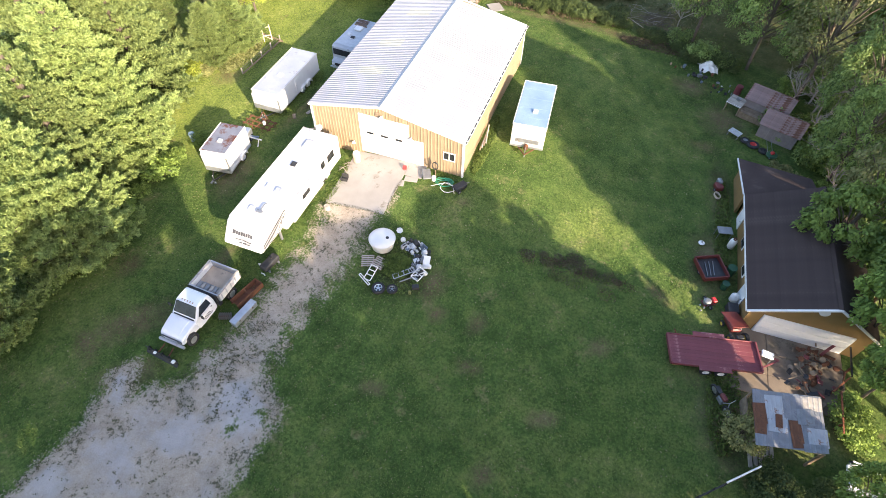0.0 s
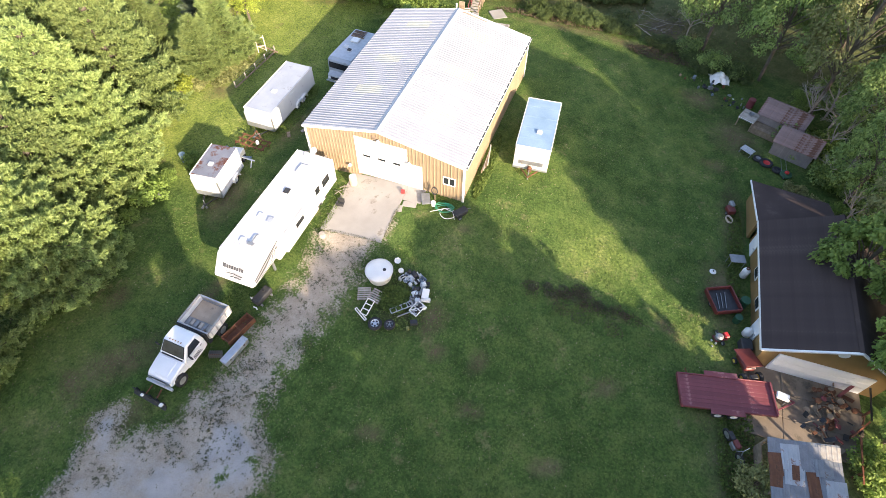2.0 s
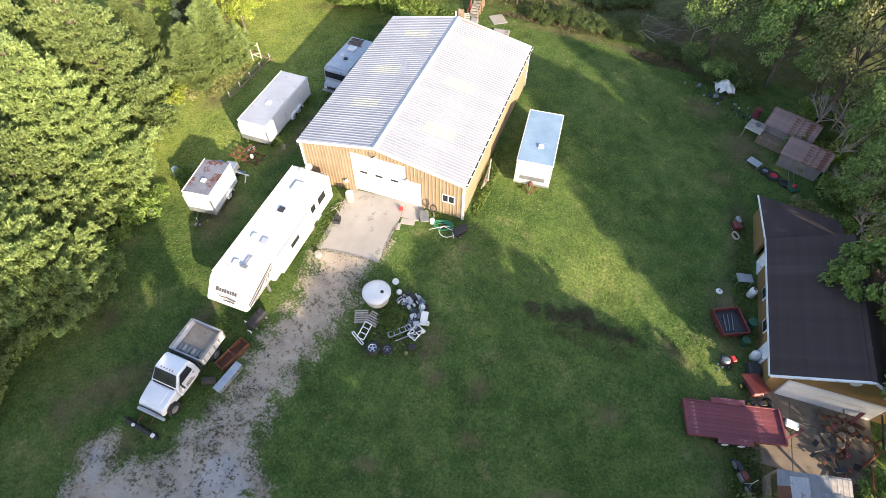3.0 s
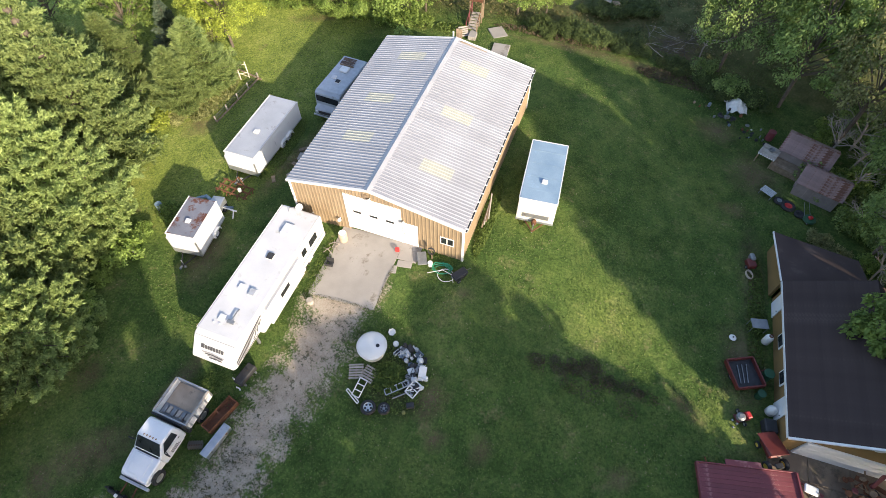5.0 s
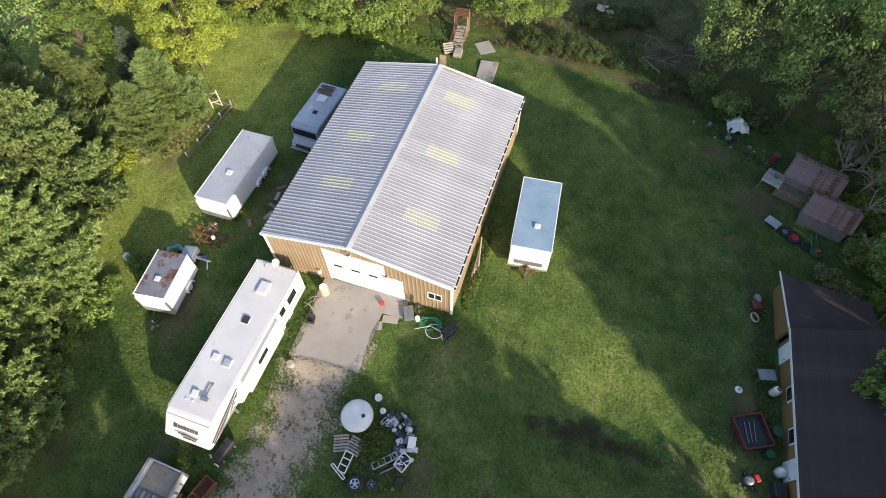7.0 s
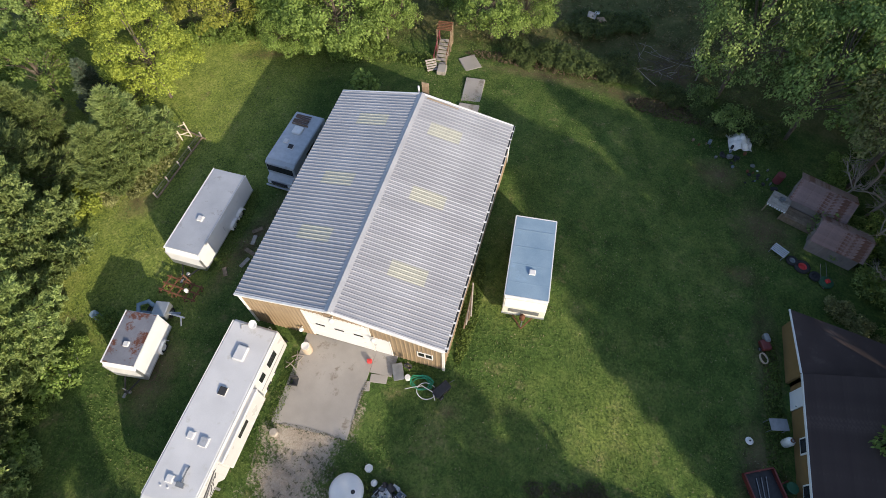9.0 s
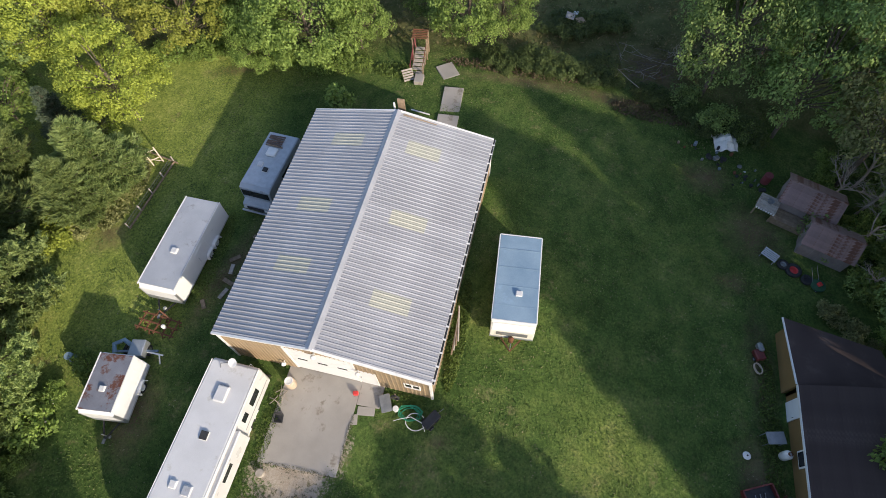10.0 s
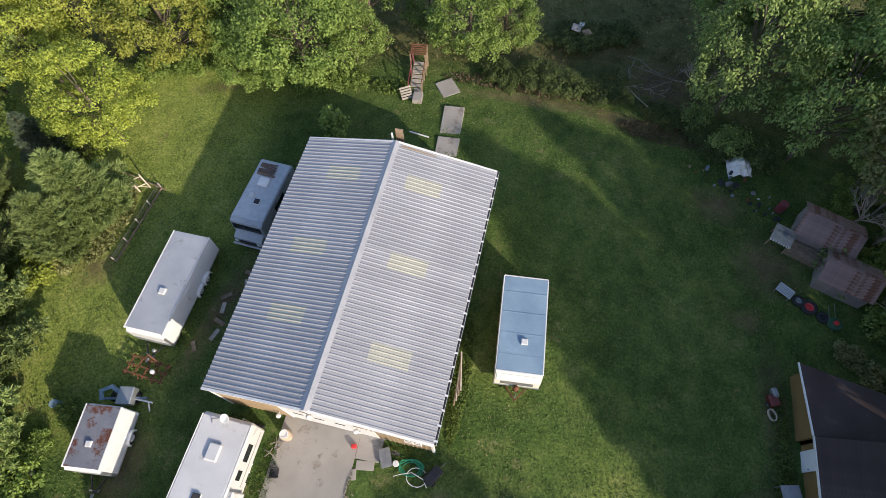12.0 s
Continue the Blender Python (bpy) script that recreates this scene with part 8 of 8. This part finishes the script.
for (xa, ya), (xb, yb), z, mat, r in (((20.45, -5.95), (21.65, -4.6), 0.6, "red", 0.1), ((21.6, -6.8), (21.75, -4.5), 0.75, "black", 0.05), ((20.7, -7.9), (21.6, -6.8), 0.7, "rust_orange", 0.05), ((20.85, -9.9), (20.95, -7.6), 0.8, "rust_orange", 0.05)):
    single("steel_beam", tube([(0, 0, z), (xb - xa, yb - ya, z + 0.08)], r, 4), mat, "painted steel beam propped in the house yard", "beam", xa, ya, 0, -0.46, group="beams in the yard")
    single("beam_stand", box(-0.05, 0.05, -0.05, 0.05, 0, z, 0.01), "rust", "rusty stand under a beam", "stand", xa + (xb - xa) * 0.2, ya + (yb - ya) * 0.2, 0, -0.46, group="beam stands")
t = thing("motorcycle", "old dark red motorcycle leaning by the shelter", "motorcycle", 16.0, -9.9, 30)
for y in (-0.6, 0.6):
    wh = part("wheel", moved(lathe([(0.03, -0.03), (0.2, -0.02), (0.2, 0.02), (0.03, 0.03)], 18), pose(0, y, 0.3, 0, 90, 0)), "alu", t, "spoked rim")
    part("tyre", moved(lathe([(0.2, -0.04), (0.26, -0.06), (0.31, -0.03), (0.31, 0.03), (0.26, 0.06), (0.2, 0.04)], 22, caps=False), pose(0, y, 0.3, 0, 90, 0)), "rubber", wh, "black tyre", True)
part("fuel_tank", box(-0.13, 0.13, -0.25, 0.2, 0.62, 0.82, 0.06), "dark_red", t, "dark red fuel tank")
part("seat", box(-0.12, 0.12, 0.2, 0.65, 0.62, 0.72, 0.04), "black", t, "black seat")
part("engine", box(-0.15, 0.15, -0.2, 0.2, 0.25, 0.58, 0.03), "steel_grey", t)
part("fork", tube([(0, -0.6, 0.3), (0, -0.42, 0.9)], 0.03), "alu", t)
part("handlebar", tube([(-0.35, -0.35, 0.95), (0, -0.42, 0.9), (0.35, -0.35, 0.95)], 0.016), "alu", t)
t = thing("white_flatbed", "white trailer with lattice sides at the yard's corner", "trailer", 21.9, -11.9, -8)
part("deck", box(-1.2, 1.2, -0.75, 0.75, 0.45, 0.55, 0.02), "white", t)
for s in (-1, 1):
    for k in range(5):
        part("lattice", tube([(-1.15 + 0.46 * k, s * 0.74, 0.55), (-0.75 + 0.46 * k, s * 0.74, 1.0)], 0.02, 4), "trim", t)
    part("top_rail", box(-1.2, 1.2, s * 0.74 - 0.03, s * 0.74 + 0.03, 0.98, 1.04), "trim", t)
    wheel(t, -0.9, s * 0.85, 0.28, 0.28, 0.16)
t = thing("iron_fence", "low black iron fence with a white rail", "fence", 15.95, -13.9, 40)
for k in range(3):
    part("rail", tube([(-2.2, 0, 0.25 + 0.3 * k), (2.2, 0, 0.25 + 0.3 * k)], 0.03, 4), "black", t)
for k in range(6):
    part("post", box(-2.2 + 0.88 * k - 0.035, -2.2 + 0.88 * k + 0.035, -0.035, 0.035, -0.05, 1.0, 0.005), "black", t)
part("top_rail", box(0.2, 2.2, -0.04, 0.04, 0.98, 1.04, 0.01), "trim", t, "white top rail")


# ---- grass blades on the lawn ----
def lawn_grass(label, x0, x1, y0, y1, n, size, mat, seed, keep):
    """Tufts standing out of the mown lawn, thicker in some patches than in others."""
    rng = np.random.default_rng(seed)
    px, py = rng.uniform(x0, x1, n), rng.uniform(y0, y1, n)
    thick = np.array([noise.noise(Vector((x * 0.45, y * 0.45, seed))) + 0.6 * noise.noise(Vector((x * 1.7, y * 1.7, seed))) for x, y in zip(px, py)])
    ok = (thick > rng.uniform(-0.7, 0.5, n)) & keep(px, py)
    px, py = px[ok], py[ok]
    m = len(px)
    pz = ground_z(px, py)
    h = size * rng.uniform(0.5, 1.3, m)
    pos = np.stack([px, py, pz + h * 0.3 - 0.02], 1)
    nor = unit(np.stack([rng.normal(size=m), rng.normal(size=m), rng.uniform(0.5, 1.6, m)], 1))
    v, q = leaf_quads(pos, nor, size, size * 0.4, rng)
    return tagged(new("lawn_grass", sheet_mesh("lawn_grass", v, q, mat)), label, "grass", kind="stuff")


def on_lawn(px, py):
    yard = inside(px, py, TURNING) > 0.1
    px, py = plan(px, py)
    drive = near_line(px, py, LANE) > 0.6
    house_in = (px > 16.6) & (py > -9.3) & (py < 6.1)
    barn_in = (px > -10.5) & (px < 0.7) & (py > -0.4) & (py < 15.6)
    apron = (px > -7.2) & (px < -2.0) & (py > -4.4) & (py < -0.4)
    return ~(drive | yard | house_in | barn_in | apron)


lawn_grass("short mown grass and clover on the lawn", -21, 20, -24, 27, 230000, 0.12, "lawn", 61, on_lawn)
lawn_grass("short mown grass by the pines", -30, -20, -22, 26, 24000, 0.13, "lawn", 62, on_lawn)
lawn_grass("rough dry grass in the pasture", -40, 22, 25.5, 50, 30000, 0.3, "straw", 63, lambda px, py: py > 26.5)
lawn_grass("fallen leaves and dry clippings scattered on the lawn", -20, 18, -23, 26, 9000, 0.12, "litter", 64, on_lawn)


def gravel_weeds(label, n, seed):
    """Low dark weed tufts all over the drive, thickest along its edges and in the lane."""
    rng = np.random.default_rng(seed)
    px, py = rng.uniform(-16, -3, n), rng.uniform(-27, -4, n)
    qx, qy = plan(px, py)
    deep, lane = inside(px, py, TURNING), near_line(qx, qy, LANE)
    patch = np.array([noise.noise(Vector((x * 0.9, y * 0.9, 3.3))) for x, y in zip(px, py)])
    chance = np.where(deep > 0, 0.10 + 0.75 * np.exp(-((deep - 0.2) / 0.55) ** 2), 0) + np.where(lane > 0.35, 0.12 + 0.7 * smooth_step(-10.8, -12.5, py) + 0.5 * smooth_step(-7.6, -6.6, py), 0)
    ok = (rng.uniform(0, 1, n) < chance * (0.7 + 1.6 * patch)) & (py < -5.9)
    px, py = px[ok], py[ok]
    k = 7
    bx, by = np.repeat(px, k) + rng.normal(0, 0.045, len(px) * k), np.repeat(py, k) + rng.normal(0, 0.045, len(px) * k)
    pos = np.stack([bx, by, ground_z(bx, by) + rng.uniform(0.0, 0.07, len(bx))], 1)
    nor = unit(np.stack([rng.normal(size=len(bx)), rng.normal(size=len(bx)), rng.uniform(0.2, 1.2, len(bx))], 1))
    v, q = leaf_quads(pos, nor, 0.085, 0.045, rng)
    return tagged(new("gravel_weeds", sheet_mesh("gravel_weeds", v, q, "dry_weed")), label, "weeds", kind="stuff")


gravel_weeds("small dark weeds growing through the gravel", 8000, 65)
